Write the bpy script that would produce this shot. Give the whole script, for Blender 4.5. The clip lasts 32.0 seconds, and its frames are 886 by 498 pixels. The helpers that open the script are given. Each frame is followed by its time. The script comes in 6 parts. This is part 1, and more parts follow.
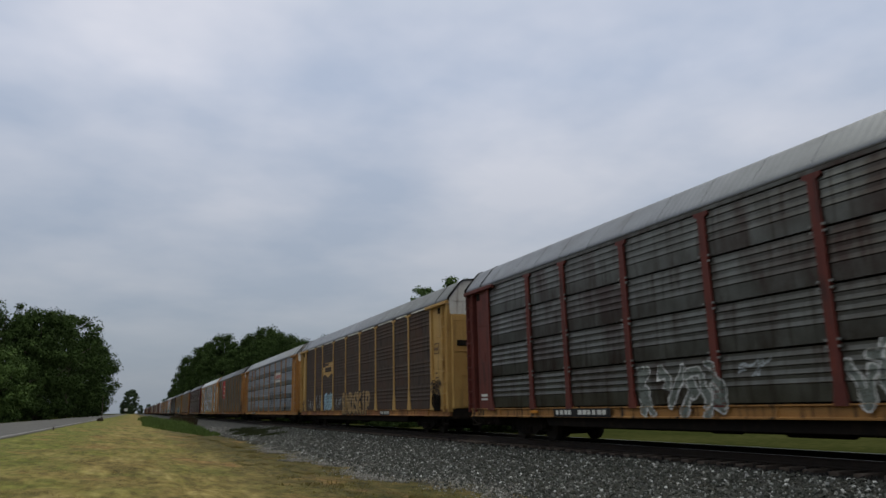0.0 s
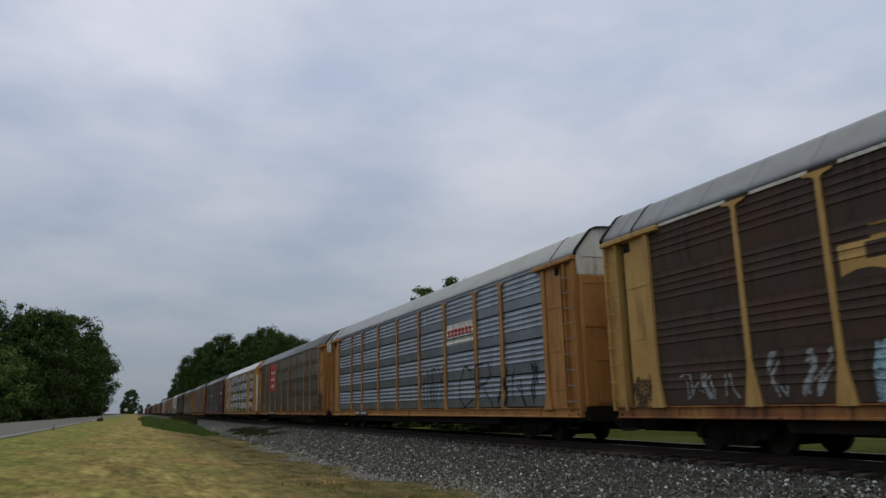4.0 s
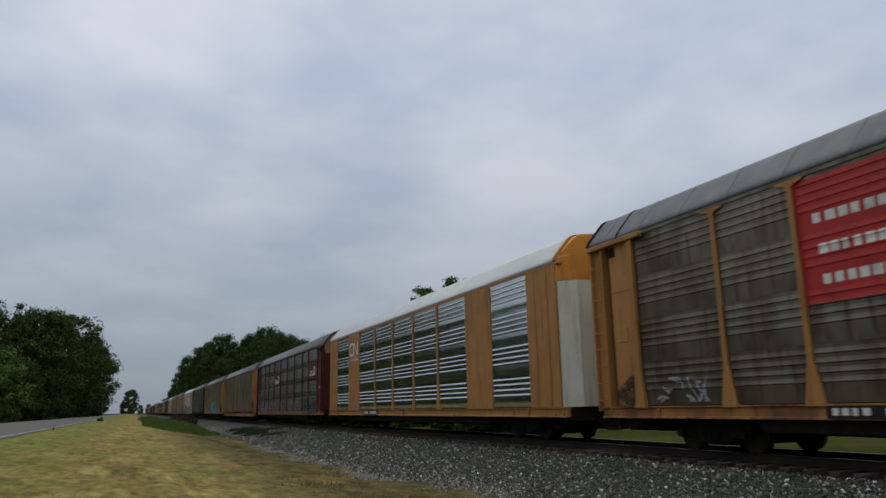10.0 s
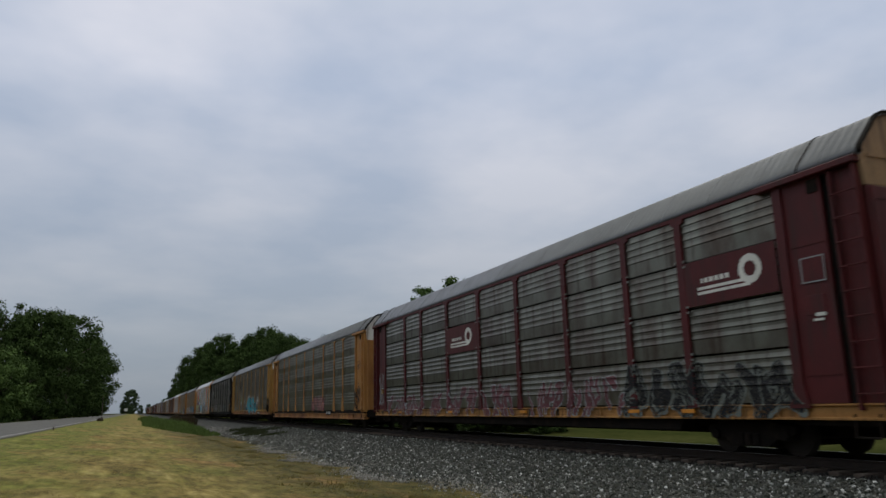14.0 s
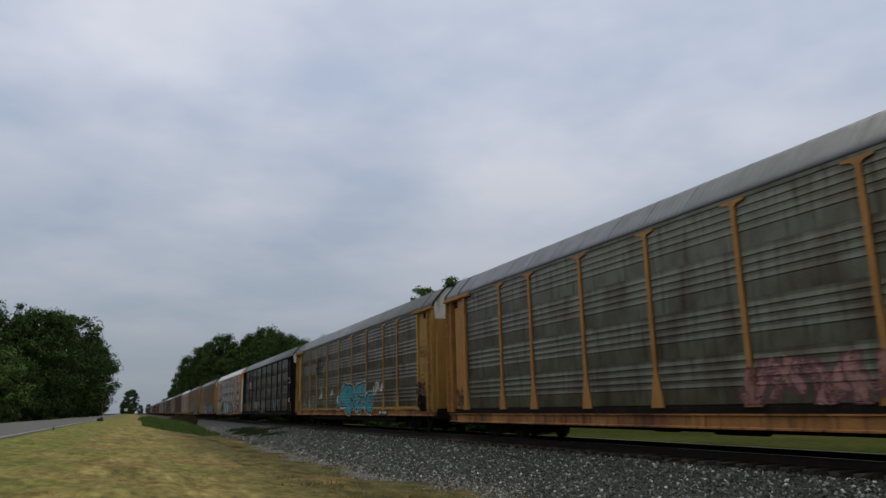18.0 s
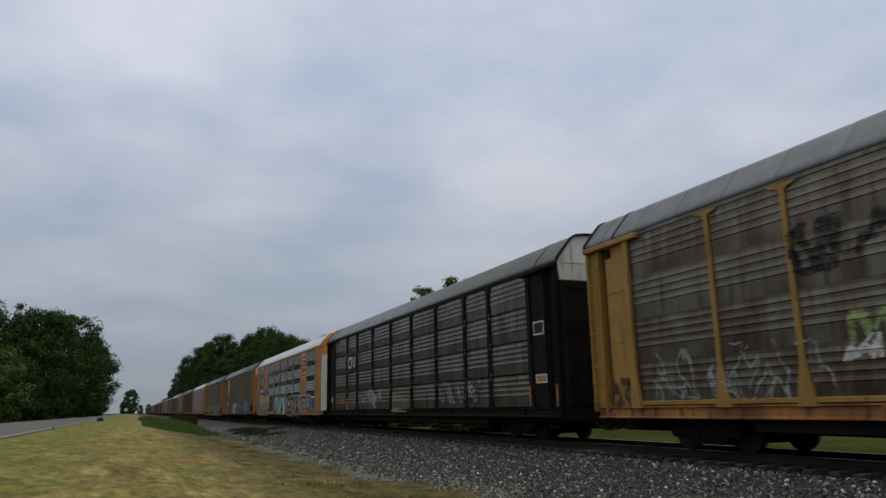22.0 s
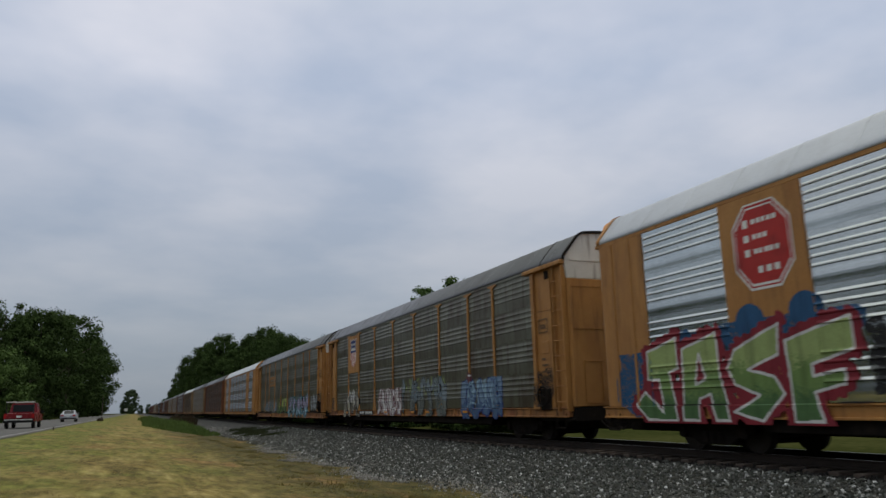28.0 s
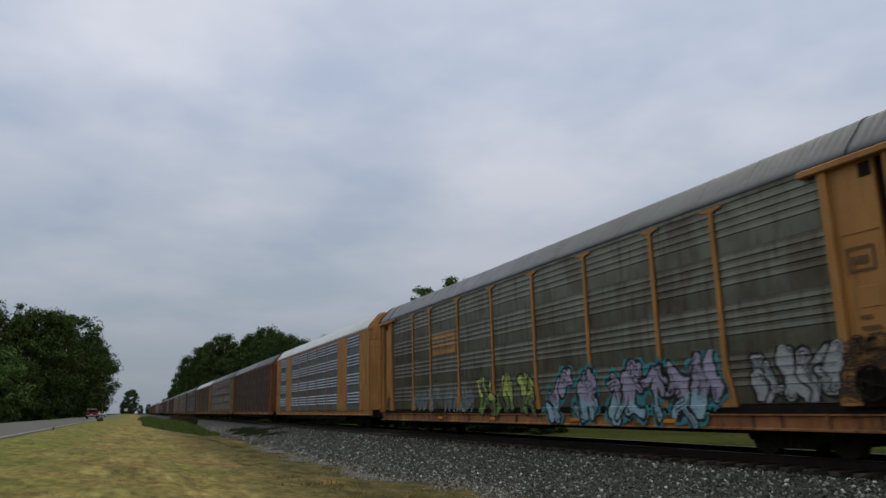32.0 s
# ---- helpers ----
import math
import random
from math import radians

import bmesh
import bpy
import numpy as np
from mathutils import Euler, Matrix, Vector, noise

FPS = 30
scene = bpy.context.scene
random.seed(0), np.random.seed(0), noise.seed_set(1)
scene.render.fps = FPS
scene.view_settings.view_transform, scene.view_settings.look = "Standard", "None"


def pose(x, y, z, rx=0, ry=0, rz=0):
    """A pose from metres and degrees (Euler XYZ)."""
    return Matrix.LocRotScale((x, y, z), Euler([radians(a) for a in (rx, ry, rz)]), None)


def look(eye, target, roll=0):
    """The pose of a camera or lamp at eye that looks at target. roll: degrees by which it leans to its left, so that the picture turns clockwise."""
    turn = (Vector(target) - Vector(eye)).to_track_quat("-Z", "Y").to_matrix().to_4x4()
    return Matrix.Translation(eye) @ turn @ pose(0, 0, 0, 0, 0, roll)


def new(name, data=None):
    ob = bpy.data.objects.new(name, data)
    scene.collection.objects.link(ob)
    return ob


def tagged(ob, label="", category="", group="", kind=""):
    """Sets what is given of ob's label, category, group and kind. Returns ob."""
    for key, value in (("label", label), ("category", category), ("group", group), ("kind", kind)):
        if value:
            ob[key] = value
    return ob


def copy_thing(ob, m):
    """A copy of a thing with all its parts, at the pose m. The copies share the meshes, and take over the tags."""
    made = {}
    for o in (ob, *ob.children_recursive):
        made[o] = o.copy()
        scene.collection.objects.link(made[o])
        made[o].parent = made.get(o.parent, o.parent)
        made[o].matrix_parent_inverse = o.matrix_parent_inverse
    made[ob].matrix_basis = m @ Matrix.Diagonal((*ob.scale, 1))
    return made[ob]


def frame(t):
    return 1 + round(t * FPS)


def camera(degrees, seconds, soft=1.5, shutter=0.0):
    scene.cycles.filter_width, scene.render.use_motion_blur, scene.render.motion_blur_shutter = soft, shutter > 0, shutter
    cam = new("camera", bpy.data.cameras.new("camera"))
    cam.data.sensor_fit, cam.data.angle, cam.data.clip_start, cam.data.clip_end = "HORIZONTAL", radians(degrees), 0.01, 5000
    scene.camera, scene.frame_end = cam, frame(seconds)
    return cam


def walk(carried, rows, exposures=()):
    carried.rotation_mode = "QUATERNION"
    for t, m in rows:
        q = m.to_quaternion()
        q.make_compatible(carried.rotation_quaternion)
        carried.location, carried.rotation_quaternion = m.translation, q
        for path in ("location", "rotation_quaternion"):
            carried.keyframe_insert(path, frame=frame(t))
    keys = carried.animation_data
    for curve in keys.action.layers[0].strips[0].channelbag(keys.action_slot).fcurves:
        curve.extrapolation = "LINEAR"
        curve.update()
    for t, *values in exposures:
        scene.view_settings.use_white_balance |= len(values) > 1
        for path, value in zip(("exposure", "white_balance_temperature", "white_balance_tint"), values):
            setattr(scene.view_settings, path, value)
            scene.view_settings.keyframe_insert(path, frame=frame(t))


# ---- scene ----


EYE = Vector((0.0, 0.0, 1.07))
AIM = Vector((0.38146702, 0.89955287, 0.2128087))
cam = camera(63.08, 32.0, soft=1.5, shutter=0.25)
CAM_POSE = look(EYE, EYE + AIM * 10, roll=-1.26)
walk(cam, [(0, CAM_POSE), (32, CAM_POSE)], exposures=[(0, 0.0), (32, 0.0)])

# ---------------------------------------------------------------- light
SUN_ELEV, SUN_AZ = radians(72), radians(80)


def build_world():
    w = bpy.data.worlds.new("overcast_sky")
    scene.world = w
    w.use_nodes = True
    nt = w.node_tree
    nt.nodes.clear()
    N, L = nt.nodes.new, nt.links.new
    out = N("ShaderNodeOutputWorld")
    bg = N("ShaderNodeBackground")
    sky = N("ShaderNodeTexSky")
    sky.sky_type = "NISHITA"
    sky.sun_disc = False
    sky.sun_elevation = SUN_ELEV
    sky.sun_rotation = SUN_AZ
    sky.air_density, sky.dust_density, sky.ozone_density = 1.2, 3.0, 1.5
    tc = N("ShaderNodeTexCoord")
    # project the sky onto a flat cloud sheet
    sep = N("ShaderNodeSeparateXYZ")
    L(tc.outputs["Generated"], sep.inputs[0])
    zz = N("ShaderNodeMath"); zz.operation = "MAXIMUM"; zz.inputs[1].default_value = 0.0
    L(sep.outputs[2], zz.inputs[0])
    za = N("ShaderNodeMath"); za.operation = "ADD"; za.inputs[1].default_value = 0.16
    L(zz.outputs[0], za.inputs[0])
    dx = N("ShaderNodeMath"); dx.operation = "DIVIDE"
    dy = N("ShaderNodeMath"); dy.operation = "DIVIDE"
    L(sep.outputs[0], dx.inputs[0]); L(za.outputs[0], dx.inputs[1])
    L(sep.outputs[1], dy.inputs[0]); L(za.outputs[0], dy.inputs[1])
    flat = N("ShaderNodeCombineXYZ")
    L(dx.outputs[0], flat.inputs[0]); L(dy.outputs[0], flat.inputs[1])
    n1 = N("ShaderNodeTexNoise"); n1.inputs["Scale"].default_value = 1.25
    n1.inputs["Detail"].default_value = 5; n1.inputs["Roughness"].default_value = 0.5
    n1.inputs["Distortion"].default_value = 0.0
    L(flat.outputs[0], n1.inputs["Vector"])
    # the broad lighter and bluer masses of this sky: direction, half-width in degrees, weight
    masses = ((0.094, 0.883, 0.459, 9, 0.16),
              (0.223, 0.892, 0.393, 6, 0.1),
              (0.526, 0.721, 0.451, 11, 0.2),
              (0.495, 0.813, 0.306, 7, 0.12),
              (-0.135, 0.890, 0.435, 8, 0.1),
              (0.671, 0.597, 0.439, 8, 0.1),
              (0.322, 0.853, 0.411, 7, -0.14),
              (0.667, 0.651, 0.363, 8, -0.14),
              (-0.060, 0.927, 0.369, 7, -0.1),
              (0.208, 0.925, 0.318, 8, -0.1),
              (0.762, 0.553, 0.338, 8, -0.1),
              (0.159, 0.852, 0.500, 5, -0.12))
    total = n1.outputs["Fac"]
    for x, y, z, wide, weight in masses:
        dot = N("ShaderNodeVectorMath"); dot.operation = "DOT_PRODUCT"; dot.inputs[1].default_value = (x, y, z)
        L(tc.outputs["Generated"], dot.inputs[0])
        mr = N("ShaderNodeMapRange"); mr.interpolation_type = "SMOOTHSTEP"
        mr.inputs["From Min"].default_value = math.cos(radians(wide * 1.7)); mr.inputs["From Max"].default_value = 1.0
        mr.inputs["To Max"].default_value = weight * 0.38
        L(dot.outputs["Value"], mr.inputs["Value"])
        ad = N("ShaderNodeMath"); ad.operation = "ADD"
        L(total, ad.inputs[0]); L(mr.outputs[0], ad.inputs[1])
        total = ad.outputs[0]
    ramp = N("ShaderNodeValToRGB")
    ramp.color_ramp.elements[0].position = 0.38
    ramp.color_ramp.elements[1].position = 0.66
    L(total, ramp.inputs[0])
    cloud = N("ShaderNodeMix"); cloud.data_type = "RGBA"
    cloud.inputs["A"].default_value = (4.5, 5.2, 6.55, 1)
    cloud.inputs["B"].default_value = (7.35, 7.5, 8.3, 1)
    L(ramp.outputs[0], cloud.inputs["Factor"])
    # a greyer, darker band of haze low down
    low = N("ShaderNodeMapRange")
    low.inputs["From Min"].default_value = 0.0; low.inputs["From Max"].default_value = 0.42
    low.inputs["To Min"].default_value = 1.0; low.inputs["To Max"].default_value = 0.0
    L(zz.outputs[0], low.inputs["Value"])
    haze = N("ShaderNodeMix"); haze.data_type = "RGBA"
    haze.inputs["B"].default_value = (2.75, 3.18, 3.7, 1)
    L(low.outputs[0], haze.inputs["Factor"]); L(cloud.outputs["Result"], haze.inputs["A"])
    mix = N("ShaderNodeMix"); mix.data_type = "RGBA"; mix.inputs["Factor"].default_value = 0.9
    L(sky.outputs[0], mix.inputs["A"]); L(haze.outputs["Result"], mix.inputs["B"])
    # an overcast sky is brightest overhead
    up = N("ShaderNodeMapRange")
    up.inputs["From Min"].default_value = 0.5; up.inputs["From Max"].default_value = 1.0
    L(zz.outputs[0], up.inputs["Value"])
    tall = N("ShaderNodeMix"); tall.data_type = "RGBA"
    tall.inputs["B"].default_value = (12.4, 12.6, 11.4, 1)
    L(mix.outputs["Result"], tall.inputs["A"]); L(up.outputs[0], tall.inputs["Factor"])
    L(tall.outputs["Result"], bg.inputs["Color"])
    bg.inputs["Strength"].default_value = 0.1
    L(bg.outputs[0], out.inputs[0])


build_world()
sun_data = bpy.data.lights.new("sun", "SUN")
sun_data.energy, sun_data.angle, sun_data.color = 0.9, radians(32), (1.0, 0.96, 0.9)
sun = new("sun", sun_data)
sun.rotation_mode = "QUATERNION"
SUN_DIR = Vector((math.sin(SUN_AZ) * math.cos(SUN_ELEV), math.cos(SUN_AZ) * math.cos(SUN_ELEV), math.sin(SUN_ELEV)))
sun.rotation_quaternion = SUN_DIR.to_track_quat("Z", "Y")

# ---------------------------------------------------------------- materials
MATS = {}


def paint(name, base, second=None, stain=(0.05, 0.035, 0.025), rough=0.6, metal=0.0, scale=1.5, grain=30.0,
          stains=0.35, streak=0.0, bump=0.15, spread=0.25, per_object=True, spec=0.3, blotch=None, corrugated=0.0):
    """Weathered surface: base and second colour in patches, stains, vertical streaks, fine grain and bump."""
    if name in MATS:
        return MATS[name]
    m = bpy.data.materials.new(name)
    m.use_nodes = True
    nt = m.node_tree
    N, L = nt.nodes.new, nt.links.new
    b = nt.nodes["Principled BSDF"]
    second = second or tuple(c * 0.75 for c in base)
    tc = N("ShaderNodeTexCoord")
    vec = tc.outputs["Object"]
    if per_object:
        oi = N("ShaderNodeObjectInfo")
        off = N("ShaderNodeVectorMath"); off.operation = "MULTIPLY_ADD"
        off.inputs[1].default_value = (1, 1, 1)
        sc = N("ShaderNodeMath"); sc.operation = "MULTIPLY"; sc.inputs[1].default_value = 57.0
        L(oi.outputs["Random"], sc.inputs[0])
        L(vec, off.inputs[0]); L(sc.outputs[0], off.inputs[2])
        vec = off.outputs[0]
    n1 = N("ShaderNodeTexNoise"); n1.inputs["Scale"].default_value = scale; n1.inputs["Detail"].default_value = 6
    L(vec, n1.inputs["Vector"])
    n2 = N("ShaderNodeTexNoise"); n2.inputs["Scale"].default_value = grain; n2.inputs["Detail"].default_value = 4
    L(vec, n2.inputs["Vector"])
    c1 = N("ShaderNodeMix"); c1.data_type = "RGBA"
    c1.inputs["A"].default_value = (*base, 1); c1.inputs["B"].default_value = (*second, 1)
    r1 = N("ShaderNodeMapRange"); r1.inputs["From Min"].default_value = 0.5 - spread; r1.inputs["From Max"].default_value = 0.5 + spread
    L(n1.outputs["Fac"], r1.inputs["Value"]); L(r1.outputs[0], c1.inputs["Factor"])
    mp = N("ShaderNodeMapping"); mp.inputs["Scale"].default_value = (1, 1, 0.12 if streak else 1.0)
    L(vec, mp.inputs["Vector"])
    n3 = N("ShaderNodeTexNoise"); n3.inputs["Scale"].default_value = 6.0 if streak else scale * 2.3; n3.inputs["Detail"].default_value = 7
    L(mp.outputs[0], n3.inputs["Vector"])
    r3 = N("ShaderNodeMapRange"); r3.inputs["From Min"].default_value = 0.52; r3.inputs["From Max"].default_value = 0.72
    r3.inputs["To Max"].default_value = stains + streak * 0.5
    L(n3.outputs["Fac"], r3.inputs["Value"])
    c2 = N("ShaderNodeMix"); c2.data_type = "RGBA"; c2.inputs["B"].default_value = (*stain, 1)
    L(c1.outputs["Result"], c2.inputs["A"]); L(r3.outputs[0], c2.inputs["Factor"])
    if blotch:
        # broad patches of rust and grime, their edges drawn down by rain
        bmp = N("ShaderNodeMapping"); bmp.inputs["Scale"].default_value = (1, 1, 0.45)
        L(vec, bmp.inputs["Vector"])
        n4 = N("ShaderNodeTexNoise"); n4.inputs["Scale"].default_value = 0.9; n4.inputs["Detail"].default_value = 9; n4.inputs["Roughness"].default_value = 0.62
        L(bmp.outputs[0], n4.inputs["Vector"])
        r4 = N("ShaderNodeMapRange"); r4.inputs["From Min"].default_value = 0.47; r4.inputs["From Max"].default_value = 0.66
        r4.inputs["To Max"].default_value = blotch[3]
        L(n4.outputs["Fac"], r4.inputs["Value"])
        c3 = N("ShaderNodeMix"); c3.data_type = "RGBA"; c3.inputs["B"].default_value = (*blotch[:3], 1)
        L(c2.outputs["Result"], c3.inputs["A"]); L(r4.outputs[0], c3.inputs["Factor"])
        c2 = c3
    g = N("ShaderNodeMix"); g.data_type = "RGBA"; g.blend_type = "OVERLAY"; g.inputs["Factor"].default_value = 0.25
    L(c2.outputs["Result"], g.inputs["A"]); L(n2.outputs["Fac"], g.inputs["B"])
    colour = g.outputs["Result"]
    L(colour, b.inputs["Base Color"])
    rr = N("ShaderNodeMapRange"); rr.inputs["To Min"].default_value = max(0.05, rough - 0.12); rr.inputs["To Max"].default_value = min(1, rough + 0.15)
    L(n3.outputs["Fac"], rr.inputs["Value"]); L(rr.outputs[0], b.inputs["Roughness"])
    b.inputs["Metallic"].default_value = metal
    b.inputs["Specular IOR Level"].default_value = spec
    if bump:
        bp = N("ShaderNodeBump"); bp.inputs["Strength"].default_value = bump; bp.inputs["Distance"].default_value = 0.01
        L(n2.outputs["Fac"], bp.inputs["Height"]); L(bp.outputs[0], b.inputs["Normal"])
    if corrugated:
        # shallow corrugations across the sheet
        wv = N("ShaderNodeTexWave"); wv.bands_direction = "Y"; wv.inputs["Scale"].default_value = 1.6
        wv.inputs["Distortion"].default_value = 0.0
        L(tc.outputs["Object"], wv.inputs["Vector"])
        b2 = N("ShaderNodeBump"); b2.inputs["Strength"].default_value = corrugated; b2.inputs["Distance"].default_value = 0.02
        L(wv.outputs["Fac"], b2.inputs["Height"])
        if bump:
            L(bp.outputs[0], b2.inputs["Normal"])
        L(b2.outputs[0], b.inputs["Normal"])
    MATS[name] = m
    return m


def island_mat(name, colours, rough=0.85, bump_scale=60, bump=0.3, spec=0.15):
    """A heap of small pieces: each loose piece takes its own tone."""
    m = bpy.data.materials.new(name)
    m.use_nodes = True
    nt = m.node_tree
    N, L = nt.nodes.new, nt.links.new
    b = nt.nodes["Principled BSDF"]
    geo = N("ShaderNodeNewGeometry")
    ramp = N("ShaderNodeValToRGB")
    els = ramp.color_ramp.elements
    while len(els) < len(colours):
        els.new(0.5)
    for k, c in enumerate(colours):
        els[k].position = k / (len(colours) - 1)
        els[k].color = (*c, 1)
    L(geo.outputs["Random Per Island"], ramp.inputs[0])
    tc = N("ShaderNodeTexCoord")
    n = N("ShaderNodeTexNoise"); n.inputs["Scale"].default_value = bump_scale
    L(tc.outputs["Object"], n.inputs["Vector"])
    mx = N("ShaderNodeMix"); mx.data_type = "RGBA"; mx.blend_type = "OVERLAY"; mx.inputs["Factor"].default_value = 0.3
    L(ramp.outputs[0], mx.inputs["A"]); L(n.outputs["Fac"], mx.inputs["B"])
    L(mx.outputs["Result"], b.inputs["Base Color"])
    b.inputs["Roughness"].default_value = rough
    b.inputs["Specular IOR Level"].default_value = spec
    bp = N("ShaderNodeBump"); bp.inputs["Strength"].default_value = bump; bp.inputs["Distance"].default_value = 0.01
    L(n.outputs["Fac"], bp.inputs["Height"]); L(bp.outputs[0], b.inputs["Normal"])
    return m


def ground_mat(name, stops, scale, fine, bump=0.5, rough=0.95, spec=0.12):
    """Ground in patches: a ramp over two scales of noise."""
    m = bpy.data.materials.new(name)
    m.use_nodes = True
    nt = m.node_tree
    N, L = nt.nodes.new, nt.links.new
    b = nt.nodes["Principled BSDF"]
    tc = N("ShaderNodeTexCoord")
    mp = N("ShaderNodeMapping"); mp.inputs["Scale"].default_value = (1.0, 0.45, 1.0)
    L(tc.outputs["Object"], mp.inputs["Vector"])
    n1 = N("ShaderNodeTexNoise"); n1.inputs["Scale"].default_value = scale; n1.inputs["Detail"].default_value = 6; n1.inputs["Roughness"].default_value = 0.6
    n2 = N("ShaderNodeTexNoise"); n2.inputs["Scale"].default_value = fine; n2.inputs["Detail"].default_value = 5
    L(mp.outputs[0], n1.inputs["Vector"]); L(tc.outputs["Object"], n2.inputs["Vector"])
    a = N("ShaderNodeMath"); a.operation = "MULTIPLY_ADD"; a.inputs[1].default_value = 0.45
    L(n2.outputs["Fac"], a.inputs[0])
    s1 = N("ShaderNodeMath"); s1.operation = "MULTIPLY"; s1.inputs[1].default_value = 0.6
    L(n1.outputs["Fac"], s1.inputs[0]); L(s1.outputs[0], a.inputs[2])
    ramp = N("ShaderNodeValToRGB")
    els = ramp.color_ramp.elements
    while len(els) < len(stops):
        els.new(0.5)
    for k, (p, c) in enumerate(stops):
        els[k].position = p
        els[k].color = (*c, 1)
    L(a.outputs[0], ramp.inputs[0])
    L(ramp.outputs[0], b.inputs["Base Color"])
    b.inputs["Roughness"].default_value = rough
    b.inputs["Specular IOR Level"].default_value = spec
    bp = N("ShaderNodeBump"); bp.inputs["Strength"].default_value = bump; bp.inputs["Distance"].default_value = 0.05
    L(n2.outputs["Fac"], bp.inputs["Height"]); L(bp.outputs[0], b.inputs["Normal"])
    return m


YELLOW = (0.41, 0.205, 0.06)
M_YELLOW = paint("yellow_rack_paint", YELLOW, (0.34, 0.155, 0.042), stain=(0.13, 0.065, 0.03), stains=0.45, streak=0.25, rough=0.55, blotch=(0.24, 0.105, 0.035, 0.55))
M_OCHRE = paint("ochre_yellow_paint", (0.378, 0.221, 0.056), (0.315, 0.171, 0.041), stain=(0.108, 0.059, 0.027), stains=0.45, streak=0.25, rough=0.6, blotch=(0.198, 0.095, 0.032, 0.6))
M_HOOD = paint("fresh_orange_paint", (0.62, 0.25, 0.03), (0.52, 0.20, 0.025), stain=(0.25, 0.10, 0.03), stains=0.35, streak=0.2, rough=0.5)
M_CREAM = paint("faded_cream_yellow_paint", (0.48, 0.31, 0.105), (0.40, 0.23, 0.07), stain=(0.15, 0.09, 0.04), stains=0.4, streak=0.2, rough=0.6)
M_ORANGE = paint("rusty_orange_sill_paint", (0.40, 0.19, 0.055), (0.22, 0.085, 0.035), stain=(0.04, 0.026, 0.018), stains=0.75, streak=0.4, rough=0.7, scale=0.7, spread=0.14, blotch=(0.075, 0.035, 0.02, 0.7))
M_GRIMY = paint("grime_blotched_yellow_paint", YELLOW, (0.22, 0.11, 0.035), stain=(0.02, 0.017, 0.014), stains=0.95, streak=0.5, rough=0.65, scale=0.9)
M_RUST = paint("dark_rust_orange_paint", (0.20, 0.075, 0.03), (0.13, 0.05, 0.025), stain=(0.05, 0.03, 0.02), stains=0.6, streak=0.4, rough=0.7)
M_DULL = paint("faded_tan_paint", (0.300, 0.200, 0.106), (0.213, 0.138, 0.075), stain=(0.075, 0.050, 0.037), stains=0.6, streak=0.4, rough=0.7)
M_OXIDE = paint("oxide_red_paint", (0.145, 0.032, 0.021), (0.09, 0.022, 0.017), stain=(0.03, 0.02, 0.018), stains=0.5, streak=0.4, rough=0.6)
M_MAROON = paint("maroon_red_paint", (0.088, 0.011, 0.012), (0.055, 0.009, 0.010), stain=(0.03, 0.02, 0.018), stains=0.4, streak=0.4, rough=0.55)
M_BLACK = paint("black_rack_paint", (0.008, 0.008, 0.009), (0.012, 0.011, 0.010), stain=(0.025, 0.019, 0.015), stains=0.4, streak=0.4, rough=0.65, spec=0.08)
M_STEEL_DARK = paint("dark_weathered_steel_screen", (0.139, 0.140, 0.121), (0.076, 0.072, 0.059), stain=(0.042, 0.029, 0.022), stains=0.5, streak=0.5, rough=0.34, metal=0.93, blotch=(0.042, 0.022, 0.016, 0.8))
M_STEEL_BROWN = paint("rust_brown_steel_screen", (0.066, 0.046, 0.035), (0.046, 0.033, 0.026), stain=(0.022, 0.016, 0.013), stains=0.5, streak=0.5, rough=0.88, blotch=(0.075, 0.036, 0.022, 0.6))
M_STEEL_PALE = paint("pale_weathered_steel_screen", (0.215, 0.215, 0.178), (0.122, 0.117, 0.093), stain=(0.059, 0.039, 0.029), stains=0.5, streak=0.5, rough=0.36, metal=0.88, blotch=(0.073, 0.044, 0.034, 0.65))
M_STEEL_SOOT = paint("sooty_brown_steel_screen", (0.186, 0.167, 0.137), (0.124, 0.103, 0.083), stain=(0.036, 0.026, 0.020), stains=0.5, streak=0.5, rough=0.36, metal=0.88, blotch=(0.056, 0.035, 0.025, 0.75))
M_STEEL_BLUE = paint("blue_grey_galvanised_screen", (0.285, 0.32, 0.355), (0.225, 0.25, 0.275), stain=(0.13, 0.13, 0.13), stains=0.35, streak=0.15, rough=0.38, metal=0.85, blotch=(0.16, 0.165, 0.17, 0.45))
M_STEEL_GREY = paint("grey_galvanised_screen", (0.186, 0.184, 0.136), (0.122, 0.12, 0.086), stain=(0.055, 0.04, 0.027), stains=0.45, streak=0.4, rough=0.38, metal=0.8, blotch=(0.066, 0.043, 0.027, 0.75))
M_STEEL_BRIGHT = paint("bright_galvanised_screen", (0.56, 0.59, 0.575), (0.50, 0.525, 0.51), stain=(0.34, 0.355, 0.345), stains=0.2, rough=0.17, metal=1.0, bump=0.02, scale=0.7)
M_STEEL_TAN = paint("tan_grey_weathered_screen", (0.186, 0.165, 0.125), (0.117, 0.099, 0.071), stain=(0.054, 0.032, 0.024), stains=0.45, streak=0.5, rough=0.38, metal=0.82, blotch=(0.068, 0.038, 0.026, 0.8))
M_ROOF = paint("galvanised_roof_sheet", (0.202, 0.215, 0.230), (0.168, 0.175, 0.186), stain=(0.129, 0.129, 0.129), stains=0.3, rough=0.45, metal=0.5, scale=0.8, corrugated=0.25)
